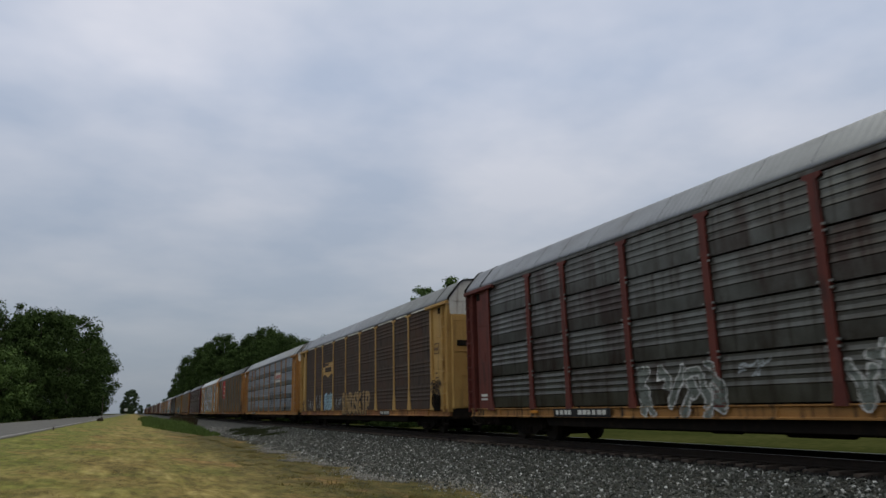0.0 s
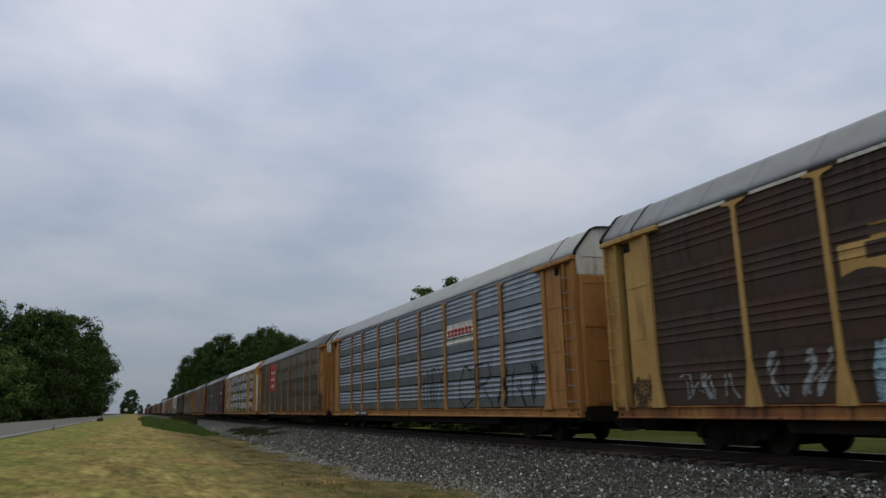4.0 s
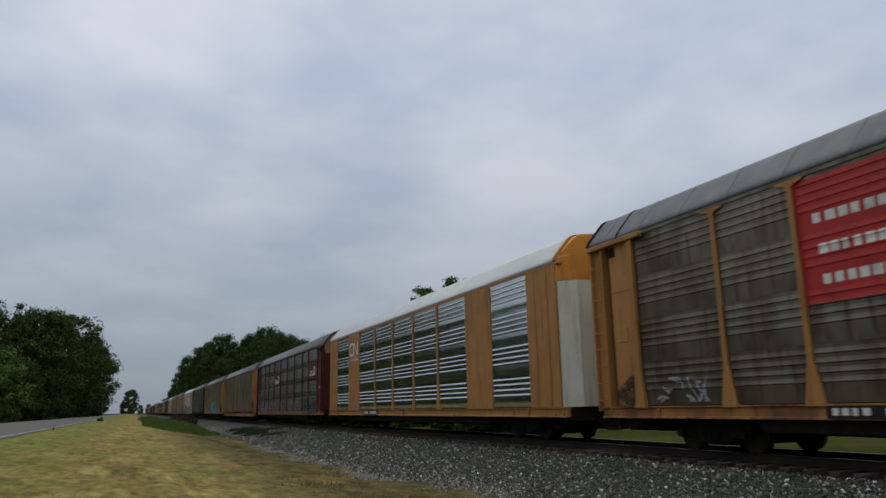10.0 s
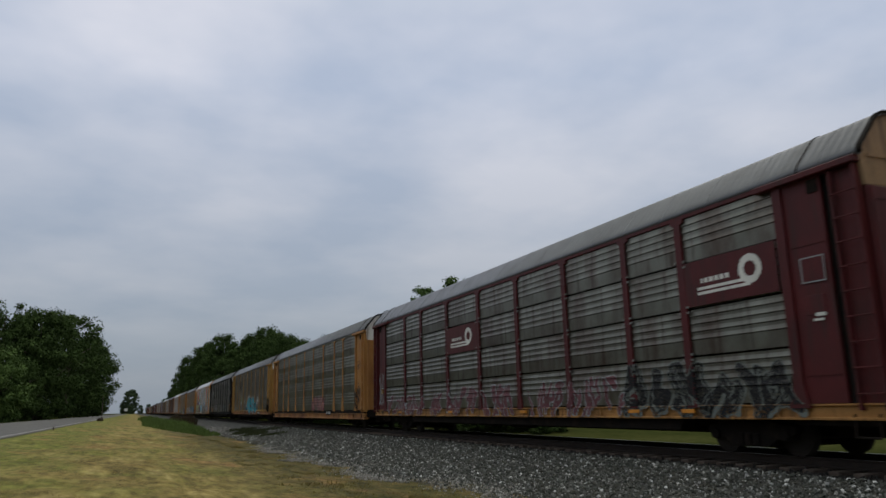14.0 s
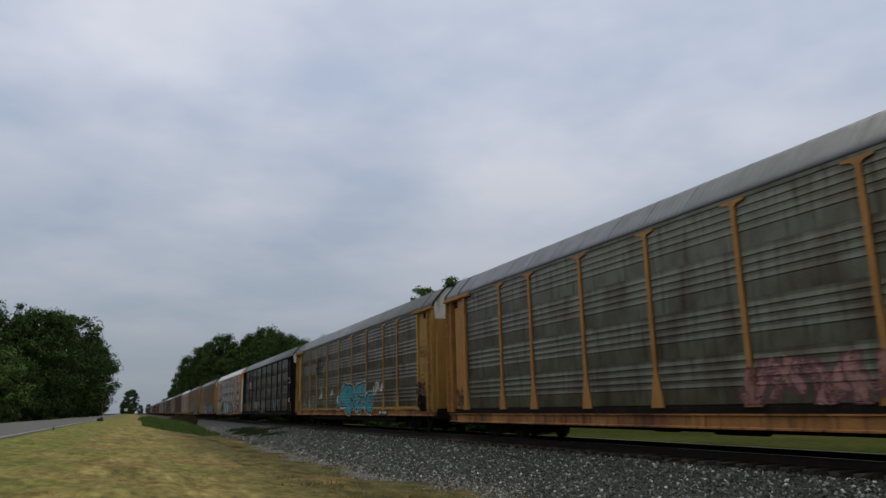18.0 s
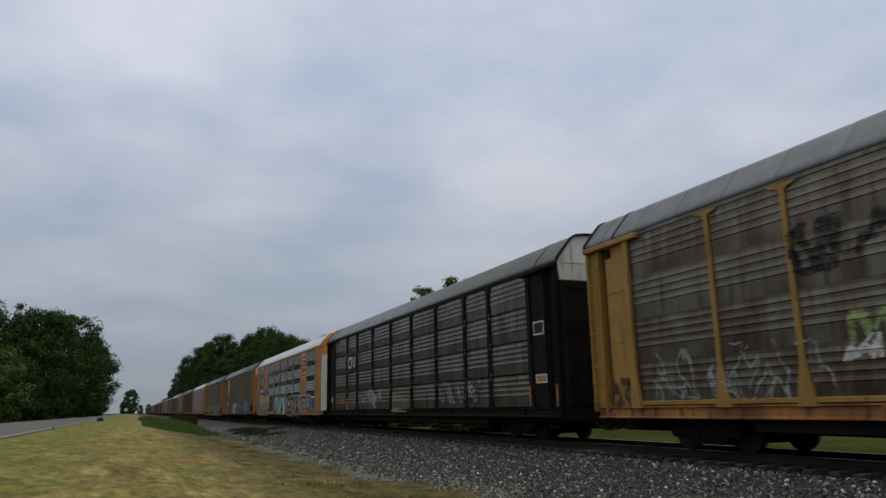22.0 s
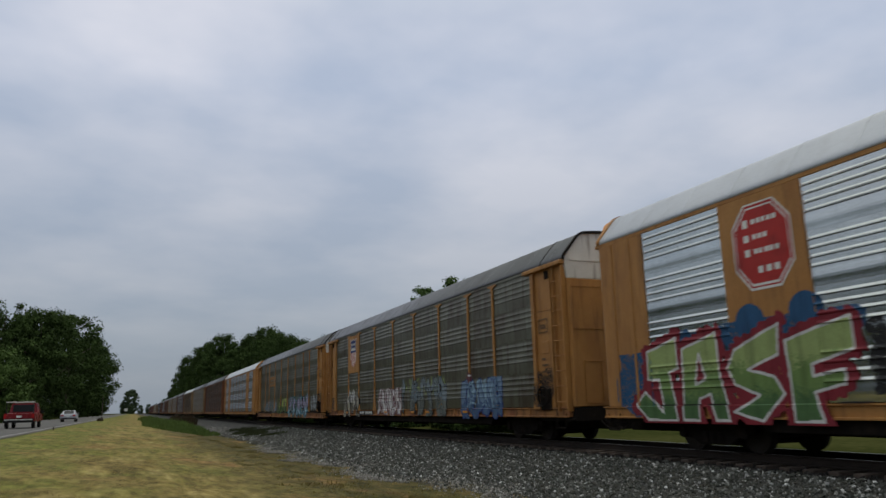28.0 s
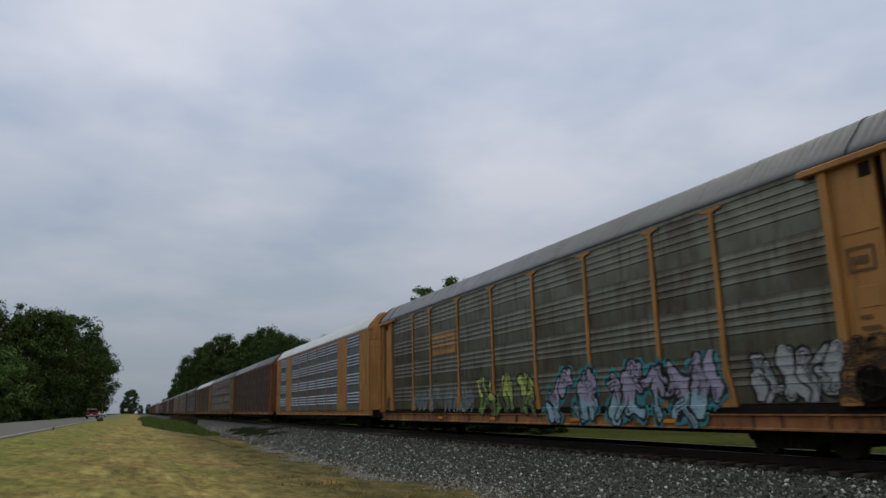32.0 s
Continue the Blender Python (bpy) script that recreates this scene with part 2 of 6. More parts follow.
M_ROOF_MID = paint("pale_galvanised_roof_sheet", (0.305, 0.318, 0.33), (0.26, 0.268, 0.278), stain=(0.2, 0.2, 0.2), stains=0.3, rough=0.5, metal=0.5, scale=0.8, corrugated=0.12)
M_DOOR = paint("cream_white_door_paint", (0.66, 0.66, 0.58), (0.58, 0.57, 0.49), stain=(0.30, 0.25, 0.17), stains=0.35, streak=0.2, rough=0.5)
M_ROOF_DARK = paint("dull_grey_roof_sheet", (0.135, 0.141, 0.150), (0.105, 0.108, 0.115), stain=(0.08, 0.078, 0.075), stains=0.3, rough=0.45, metal=0.4, scale=0.8, corrugated=0.25)
M_ROOF_WHITE = paint("pale_aluminium_roof_sheet", (0.529, 0.552, 0.575), (0.460, 0.483, 0.506), stain=(0.380, 0.380, 0.380), stains=0.3, rough=0.45, metal=0.3, scale=0.8)
M_INNER = paint("dark_interior_steel", (0.018, 0.016, 0.015), rough=0.9, bump=0)
M_UNDER = paint("grimy_black_underframe", (0.012, 0.011, 0.010), (0.02, 0.016, 0.013), rough=0.9, spec=0.05)
M_WHEEL = paint("worn_wheel_steel", (0.018, 0.015, 0.012), (0.03, 0.024, 0.019), rough=0.8)
M_WHITE = paint("dirty_white_paint", (0.66, 0.65, 0.60), (0.52, 0.50, 0.45), stain=(0.18, 0.14, 0.10), stains=0.5, streak=0.5, rough=0.6)
M_MARK = paint("white_stencil_paint", (0.72, 0.72, 0.68), (0.55, 0.55, 0.5), rough=0.6, bump=0)
M_WORN = paint("worn_road_paint", (0.34, 0.33, 0.31), (0.2, 0.195, 0.185), stain=(0.14, 0.135, 0.13), stains=0.7, rough=0.8, bump=0)
M_CLIP = paint("pale_galvanised_clip", (0.24, 0.24, 0.225), rough=0.55, metal=0.3)
M_RED = paint("red_sign_paint", (0.42, 0.03, 0.025), (0.33, 0.025, 0.02), stain=(0.12, 0.02, 0.02), stains=0.4, rough=0.55)
M_RAIL = paint("rusty_rail_steel", (0.03, 0.021, 0.016), (0.02, 0.015, 0.012), rough=0.8)
M_RAILTOP = paint("polished_rail_head", (0.22, 0.21, 0.20), rough=0.35, metal=1.0, stains=0.1, bump=0)
M_TIE = paint("creosoted_tie_wood", (0.055, 0.042, 0.034), (0.09, 0.07, 0.055), rough=0.9, scale=3)
M_BALLAST_BED = ground_mat("ballast_bed", [(0.35, (0.022, 0.022, 0.020)), (0.5, (0.038, 0.038, 0.035)), (0.62, (0.078, 0.078, 0.073))], 9.0, 22.0)
M_STONES = island_mat("crushed_ballast_stone", [(0.036, 0.038, 0.033), (0.062, 0.065, 0.054), (0.046, 0.052, 0.045), (0.095, 0.096, 0.083), (0.07, 0.066, 0.053), (0.052, 0.056, 0.05), (0.13, 0.132, 0.118), (0.05, 0.05, 0.043), (0.085, 0.09, 0.078), (0.30, 0.30, 0.28), (0.07, 0.078, 0.068), (0.60, 0.60, 0.58)])
M_SPILL = island_mat("pale_gravel", [(0.16, 0.15, 0.135), (0.25, 0.24, 0.22), (0.10, 0.095, 0.085), (0.32, 0.31, 0.29)])
# stone and bed by the rails: oil stain, with the train's shade in the colour
M_OILY_SHADED = island_mat("oily_shaded_stone", [(0.014, 0.013, 0.012), (0.025, 0.023, 0.021), (0.018, 0.016, 0.015)], rough=0.75)
M_OILY_SHADED_BED = ground_mat("oily_shaded_bed", [(0.35, (0.012, 0.011, 0.010)), (0.65, (0.03, 0.027, 0.025))], 5.0, 25.0)


def verge_mat():
    """Mown verge: straw in the middle, greener by the road and by the ballast, worn patches and mower lines."""
    m = bpy.data.materials.new("dry_mown_grass")
    m.use_nodes = True
    nt = m.node_tree
    N, L = nt.nodes.new, nt.links.new
    b = nt.nodes["Principled BSDF"]
    tc = N("ShaderNodeTexCoord")
    sep = N("ShaderNodeSeparateXYZ"); L(tc.outputs["Object"], sep.inputs[0])

    def tex(scale, detail, stretch=(1, 1, 1)):
        mp = N("ShaderNodeMapping"); mp.inputs["Scale"].default_value = stretch
        L(tc.outputs["Object"], mp.inputs["Vector"])
        n = N("ShaderNodeTexNoise"); n.inputs["Scale"].default_value = scale; n.inputs["Detail"].default_value = detail
        n.inputs["Roughness"].default_value = 0.62
        L(mp.outputs[0], n.inputs["Vector"])
        return n.outputs["Fac"]

    def ramp(fac, stops):
        r = N("ShaderNodeValToRGB")
        els = r.color_ramp.elements
        while len(els) < len(stops):
            els.new(0.5)
        for k, (p, c) in enumerate(stops):
            els[k].position, els[k].color = p, (*c, 1)
        L(fac, r.inputs[0])
        return r.outputs[0]

    straw = ramp(tex(1.5, 8, (1, 0.2, 1)), [(0.30, (0.08, 0.062, 0.018)), (0.45, (0.14, 0.108, 0.033)), (0.55, (0.20, 0.155, 0.05)), (0.7, (0.28, 0.222, 0.09))])
    green = ramp(tex(2.0, 8, (1, 0.25, 1)), [(0.3, (0.07, 0.078, 0.014)), (0.5, (0.112, 0.118, 0.024)), (0.7, (0.17, 0.162, 0.045))])
    olive = ramp(tex(2.4, 8, (1, 0.4, 1)), [(0.3, (0.028, 0.024, 0.009)), (0.45, (0.052, 0.048, 0.015)), (0.58, (0.085, 0.068, 0.025)), (0.72, (0.14, 0.085, 0.04))])
    worn = ramp(tex(3.2, 6, (1, 0.4, 1)), [(0.35, (0.16, 0.10, 0.035)), (0.65, (0.25, 0.145, 0.06))])
    ws = []
    for lo, hi in ((-0.6, -3.6), (1.2, 4.2)):
        r = N("ShaderNodeMapRange"); r.inputs["From Min"].default_value = lo; r.inputs["From Max"].default_value = hi
        L(sep.outputs[0], r.inputs["Value"]); ws.append(r.outputs[0])
    s = N("ShaderNodeMath"); s.operation = "ADD"; L(ws[0], s.inputs[0]); s.inputs[1].default_value = 0.0
    p = N("ShaderNodeMath"); p.operation = "MULTIPLY_ADD"; p.inputs[1].default_value = 4.4; p.inputs[2].default_value = -2.05
    L(tex(0.55, 5, (1, 0.5, 1)), p.inputs[0])
    t = N("ShaderNodeMath"); t.operation = "ADD"; t.use_clamp = True; L(s.outputs[0], t.inputs[0]); L(p.outputs[0], t.inputs[1])
    mx = N("ShaderNodeMix"); mx.data_type = "RGBA"
    L(t.outputs[0], mx.inputs["Factor"]); L(straw, mx.inputs["A"]); L(green, mx.inputs["B"])
    sp = N("ShaderNodeMath"); sp.operation = "MULTIPLY_ADD"; sp.inputs[1].default_value = 1.6; sp.inputs[2].default_value = -0.72
    L(tex(0.9, 5, (1, 0.5, 1)), sp.inputs[0])
    so = N("ShaderNodeMath"); so.operation = "ADD"; so.use_clamp = True; L(ws[1], so.inputs[0]); L(sp.outputs[0], so.inputs[1])
    m2 = N("ShaderNodeMix"); m2.data_type = "RGBA"
    L(so.outputs[0], m2.inputs["Factor"]); L(mx.outputs["Result"], m2.inputs["A"]); L(olive, m2.inputs["B"])
    wr = N("ShaderNodeMapRange"); wr.inputs["From Min"].default_value = 0.57; wr.inputs["From Max"].default_value = 0.66; wr.inputs["To Max"].default_value = 0.8
    L(tex(0.42, 4, (1, 0.55, 1)), wr.inputs["Value"])
    mx = N("ShaderNodeMix"); mx.data_type = "RGBA"
    L(wr.outputs[0], mx.inputs["Factor"]); L(m2.outputs["Result"], mx.inputs["A"]); L(worn, mx.inputs["B"])
    tuft = N("ShaderNodeMix"); tuft.data_type = "RGBA"; tuft.blend_type = "SOFT_LIGHT"; tuft.inputs["Factor"].default_value = 0.6
    stretch = N("ShaderNodeMapRange"); stretch.inputs["From Min"].default_value = 0.32; stretch.inputs["From Max"].default_value = 0.68
    L(tex(5.5, 6, (1, 0.3, 1)), stretch.inputs["Value"])
    L(mx.outputs["Result"], tuft.inputs["A"]); L(stretch.outputs[0], tuft.inputs["B"])
    mx = tuft
    fine = tex(45, 4)
    ov = N("ShaderNodeMix"); ov.data_type = "RGBA"; ov.blend_type = "OVERLAY"; ov.inputs["Factor"].default_value = 0.3
    L(mx.outputs["Result"], ov.inputs["A"]); L(fine, ov.inputs["B"])
    L(ov.outputs["Result"], b.inputs["Base Color"])
    b.inputs["Roughness"].default_value = 0.95
    b.inputs["Specular IOR Level"].default_value = 0.1
    bp = N("ShaderNodeBump"); bp.inputs["Strength"].default_value = 0.3; bp.inputs["Distance"].default_value = 0.05
    L(tex(18, 6), bp.inputs["Height"]); L(bp.outputs[0], b.inputs["Normal"])
    return m


M_GRASS = verge_mat()
M_FIELD = ground_mat("green_field", [(0.42, (0.020, 0.026, 0.007)), (0.58, (0.036, 0.038, 0.011)), (0.78, (0.07, 0.066, 0.022))], 0.25, 3.0, spec=0.0)
M_LAWN = ground_mat("yellow_green_mown_field", [(0.42, (0.025, 0.031, 0.009)), (0.58, (0.043, 0.047, 0.015)), (0.78, (0.068, 0.068, 0.027))], 0.25, 3.0, spec=0.0)
M_LANE = ground_mat("pale_gravel_lane", [(0.35, (0.210, 0.203, 0.182)), (0.65, (0.322, 0.315, 0.280))], 0.5, 12.0)
M_ROAD = ground_mat("worn_asphalt", [(0.3, (0.072, 0.070, 0.067)), (0.7, (0.115, 0.111, 0.105))], 0.4, 40.0, bump=0.2)

# ---------------------------------------------------------------- mesh helpers


def mesh_of(bm, name, mat, smooth=False):
    me = bpy.data.meshes.new(name)
    bm.normal_update()
    bm.to_mesh(me)
    bm.free()
    me.materials.append(mat)
    if smooth:
        for p in me.polygons:
            p.use_smooth = True
    return me


def part(name, data, parent, label="", at=None):
    ob = new(name, data)
    ob.parent = parent
    if at is not None:
        ob.location = at
    if label:
        tagged(ob, label)
    return ob


def box(bm, x0, x1, y0, y1, z0, z1, bevel=0.0):
    r = bmesh.ops.create_cube(bm, size=1.0, matrix=Matrix.Translation(((x0 + x1) / 2, (y0 + y1) / 2, (z0 + z1) / 2)) @ Matrix.Diagonal((x1 - x0, y1 - y0, z1 - z0, 1)))
    if bevel:
        es = list({e for v in r["verts"] for e in v.link_edges})
        bmesh.ops.bevel(bm, geom=es, offset=bevel, segments=1, affect="EDGES")


def box_mesh(name, mat, *b, bevel=0.0):
    bm = bmesh.new()
    box(bm, *b, bevel=bevel)
    return mesh_of(bm, name, mat)


def tube(bm, p, q, r, n=8, r2=None):
    """A round bar from p to q."""
    p, q = Vector(p), Vector(q)
    d = q - p
    m = Matrix.Translation((p + q) / 2) @ d.to_track_quat("Z", "Y").to_matrix().to_4x4()
    bmesh.ops.create_cone(bm, cap_ends=True, segments=n, radius1=r, radius2=r if r2 is None else r2, depth=d.length, matrix=m)


def prism(bm, outline, x0, x1):
    """A plate with the outline in (y, z), from x0 to x1."""
    a = [bm.verts.new((x0, y, z)) for y, z in outline]
    b = [bm.verts.new((x1, y, z)) for y, z in outline]
    n = len(outline)
    bm.faces.new(a)
    bm.faces.new(b[::-1])
    for k in range(n):
        bm.faces.new((a[k], b[k], b[(k + 1) % n], a[(k + 1) % n]))
    bmesh.ops.recalc_face_normals(bm, faces=bm.faces[:])


def sweep(bm, profile, y0, y1, closed=False):
    """A sheet with the profile in (x, z), drawn along y."""
    a = [bm.verts.new((x, y0, z)) for x, z in profile]
    b = [bm.verts.new((x, y1, z)) for x, z in profile]
    n = len(profile)
    for k in range(n if closed else n - 1):
        bm.faces.new((a[k], a[(k + 1) % n], b[(k + 1) % n], b[k]))
    if closed:
        bm.faces.new(a[::-1])
        bm.faces.new(b)
    bmesh.ops.recalc_face_normals(bm, faces=bm.faces[:])

# ---------------------------------------------------------------- ground
TRACK_X = 12.45
ROAD_Z = 0.145


def ground_z(x):
    """Height of the land across the line of the track."""
    pts = [(-4000, 0.1), (-60, 0.1), (-17.0, 0.03), (-15.4, 0.115), (-4.9, 0.115), (-4.0, 0.10), (-1.0, -0.08), (2.0, -0.42), (5.0, -0.66),
           (6.1, -0.70), (7.2, -0.62), (10.3, -0.24), (14.6, -0.24), (17.0, -0.48), (19.0, -0.36), (22, -0.22), (60, -0.1), (4000, -0.1)]
    for (xa, za), (xb, zb) in zip(pts, pts[1:]):
        if x <= xb:
            return za + (zb - za) * (x - xa) / (xb - xa)
    return -0.1


def build_ground():
    xs = [-3000, -800, -200, -60, -30, -17, -15.4, -8, -4.9, -4] + [v * 0.4 for v in range(-9, 16)] + [6.3, 7.0, 7.2, 8, 9, 10.3, 10.5, 12.4, 14.6, 16, 18, 24, 27.5, 32.5, 40, 60, 200, 800, 3000]
    ys = [-3000, -700, -300, -80, -20, -6] + list(range(-2, 60, 1)) + list(range(60, 200, 6)) + [220, 300, 420, 600, 1000, 2000, 3800]
    verts, faces, mats = [], [], []
    for y in ys:
        for x in xs:
            z = ground_z(x)
            if -3.5 < x < 6.3:
                z += 0.05 * noise.noise((x * 0.7, y * 0.35, 3.0)) + 0.025 * noise.noise((x * 2.1, y * 1.7, 9.0))
            verts.append((x, y, z))
    nx = len(xs)
    for j in range(len(ys) - 1):
        for i in range(nx - 1):
            faces.append((j * nx + i, j * nx + i + 1, (j + 1) * nx + i + 1, (j + 1) * nx + i))
            xm = (xs[i] + xs[i + 1]) / 2
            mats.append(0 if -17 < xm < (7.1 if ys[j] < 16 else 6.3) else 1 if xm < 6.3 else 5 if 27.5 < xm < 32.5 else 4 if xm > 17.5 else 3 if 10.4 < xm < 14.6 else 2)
    me = bpy.data.meshes.new("ground")
    me.from_pydata(verts, [], faces)
    for m in (M_GRASS, M_FIELD, M_BALLAST_BED, M_OILY_SHADED_BED, M_LAWN, M_LANE):
        me.materials.append(m)
    me.polygons.foreach_set("material_index", mats)
    me.polygons.foreach_set("use_smooth", [True] * len(faces))
    tagged(new("ground", me), "dry mown grass verge beside a ballast bed and green fields", "ground", kind="structure")
    road = box_mesh("road", M_ROAD, -15.25, -5.0, -700, 880, -0.05, ROAD_Z)
    tagged(new("road", road), "pale worn two-lane asphalt road beside the grass verge", "road", kind="structure")
    for x, w, lab, mat in ((-5.44, 0.12, "worn white road edge line", M_WORN), (-14.75, 0.12, "worn white road edge line", M_WORN)):
        tagged(new("road_line", box_mesh("road_line", mat, x - w / 2, x + w / 2, -200, 880, ROAD_Z - 0.01, ROAD_Z + 0.004)), lab, "road marking", kind="structure")


build_ground()


def stones(name, count, place, size, mat, label, seed):
    """Loose crushed stones, each an uneven lump, in one heap."""
    rng = np.random.default_rng(seed)
    base = np.array([(1, 0, 0), (-1, 0, 0), (0, 1, 0), (0, -1, 0), (0, 0, 1), (0, 0, -1), (.6, .6, .6), (-.6, .6, .5), (.6, -.6, .5), (-.6, -.6, .6)], float)
    tri = np.array([(6, 0, 2), (6, 2, 4), (6, 4, 0), (7, 2, 1), (7, 4, 2), (7, 1, 4), (8, 3, 0), (8, 4, 3), (8, 0, 4), (9, 1, 3), (9, 3, 4), (9, 4, 1), (0, 5, 2), (2, 5, 1), (1, 5, 3), (3, 5, 0)])
    pos = place(rng, count)
    n = len(pos)
    ang = rng.uniform(0, 6.283, n)
    s = size[0] + (size[1] - size[0]) * rng.random(n) ** 2
    v = base[None] * rng.uniform(0.65, 1.3, (n, 10, 1)) * s[:, None, None] * rng.uniform(0.6, 1.2, (n, 1, 3))
    tilt = rng.uniform(-0.9, 0.9, n)
    y, z = v[..., 1] * np.cos(tilt)[:, None] - v[..., 2] * np.sin(tilt)[:, None], v[..., 1] * np.sin(tilt)[:, None] + v[..., 2] * np.cos(tilt)[:, None]
    x = v[..., 0]
    x, y = x * np.cos(ang)[:, None] - y * np.sin(ang)[:, None], x * np.sin(ang)[:, None] + y * np.cos(ang)[:, None]
    co = (np.stack([x, y, z], -1) + pos[:, None, :]).reshape(-1, 3)
    fa = (tri[None] + (np.arange(n) * 10)[:, None, None]).reshape(-1, 3)
    me = bpy.data.meshes.new(name)
    me.from_pydata(co.tolist(), [], fa.tolist())
    me.materials.append(mat)
    return tagged(new(name, me), label, "gravel", kind="stuff")


def ballast_spots(rng, n, xa, xb):
    y = 4.0 + 60 * rng.random(n) ** 1.9
    x = rng.uniform(xa, xb, n)
    edge = 6.1 + 0.35 * np.sin(y * 0.9) + 0.25 * np.sin(y * 2.3 + 1) + 0.8 * np.clip((19 - y) / 6, 0, 1)
    keep = x > edge + rng.exponential(0.25, n) - 0.5
    x, y = x[keep], y[keep]
    z = np.array([ground_z(v) for v in x]) + rng.uniform(-0.01, 0.035, len(x))
    return np.stack([x, y, z], 1)


def spill_spots(rng, n):
    y = 6.0 + 32 * rng.random(n) ** 1.3
    x = 6.05 + 0.8 * np.clip((19 - y) / 6, 0, 1) + 0.35 * np.sin(y * 0.9) + 0.25 * np.sin(y * 2.3 + 1) + rng.normal(0, 0.28, n) - np.clip((y - 22) / 60, 0, 0.5)
    z = np.array([ground_z(v) for v in x]) + rng.uniform(-0.01, 0.02, n)
    return np.stack([x, y, z], 1)


stones("ballast", 62000, lambda rng, n: ballast_spots(rng, n, 5.9, 10.75), (0.014, 0.044), M_STONES, "dark grey crushed stone ballast heaped beside the rails", 3)
stones("oily_ballast", 9000, lambda rng, n: ballast_spots(rng, n, 10.5, 14.6), (0.022, 0.055), M_OILY_SHADED, "oil-stained crushed stone between and beside the rails, blackened further for the train's shade", 4)


def far_spots(rng, n):
    x, y = rng.uniform(14.2, 16.2, n), rng.uniform(8, 40, n)
    return np.stack([x, y, np.array([ground_z(v) for v in x]) + rng.uniform(-0.01, 0.03, n)], 1)


stones("gravel_spill", 12000, lambda rng, n: spill_spots(rng, n), (0.012, 0.035), M_SPILL, "pale grey gravel spilled along the grass edge", 7)


# far shoulder beyond the train's shade: its daylight is put into the pale stone colour
stones("far_ballast", 5000, lambda rng, n: far_spots(rng, n), (0.02, 0.05), M_SPILL, "crushed stone along the far shoulder of the track, pale as if in open daylight", 14)


def patch_spots(rng, n):
    x, y = rng.normal(6.9, 0.7, n), rng.normal(72, 8, n)
    return np.stack([x, y, np.array([ground_z(v) for v in x]) + rng.uniform(-0.01, 0.03, n)], 1)


stones("gravel_patch", 700, patch_spots, (0.025, 0.07), M_SPILL, "pale gravel heap at the foot of the ballast", 8)

# ---------------------------------------------------------------- track


def build_track():
    for side in (-1, 1):
        x = TRACK_X + side * 0.755
        prof = [(x - 0.07, -0.17), (x - 0.07, -0.155), (x - 0.012, -0.13), (x - 0.012, -0.045), (x - 0.036, -0.03), (x - 0.036, -0.004), (x - 0.03, 0.0),
                (x + 0.03, 0.0), (x + 0.036, -0.004), (x + 0.036, -0.03), (x + 0.012, -0.045), (x + 0.012, -0.13), (x + 0.07, -0.155), (x + 0.07, -0.17)]
        bm = bmesh.new()
        sweep(bm, prof, -120, 1400, closed=True)
        me = mesh_of(bm, "rail", M_RAIL)
        me.materials.append(M_RAILTOP)
        for p in me.polygons:
            if p.normal.z > 0.9 and p.center.z > -0.01:
                p.material_index = 1
        tagged(new("rail", me), "rusty steel rail with a polished head", "rail", "rails of the track", kind="structure")
    tie = box_mesh("tie", M_TIE, -1.3, 1.3, -0.115, 0.115, -0.36, -0.175, bevel=0.012)
    bed = tagged(new("track_ties"), "dark creosoted wooden track ties in ballast", "track ties", kind="structure")
    for k in range(150):
        part("tie", tie, bed, at=(TRACK_X + random.uniform(-0.04, 0.04), -6 + k * 0.53, random.uniform(-0.01, 0.01)))


build_track()

# ---------------------------------------------------------------- the train
CAR_PITCH, CAR_START = 28.4, 10.4163


def run(t):
    """Metres that the train has gone at t seconds: it gains speed a little."""
    return 9.2763 * t + 0.0053 * t * t


POSTS = (-9.0, -7.0, -4.22, -1.4, 1.4, 4.22, 7.0, 9.0)
PANEL_END, BODY_END = 11.72, 13.3
Z_EAVE = 5.0
SIDE = -1.55
SHIFT = {0: -0.2, 1: 0.08, 5: -0.13, 7: -0.08, 9: 0.12, 10: 0.1, 11: -0.2}  # slack in the couplers
CACHE = {}


def cached(key, make):
    if key not in CACHE:
        CACHE[key] = make()
    return CACHE[key]


FLAT_X, RIB_X = SIDE + 0.055, SIDE + 0.008
ROW_Z, ROW_H = 0.985, (Z_EAVE - 0.985) / 4
RIB_PITCH = 0.164


def rib_foot(k):
    """Foot of the k-th rib above the foot of its screen: four ribs over a flat."""
    return ROW_H * 0.335 + k * RIB_PITCH


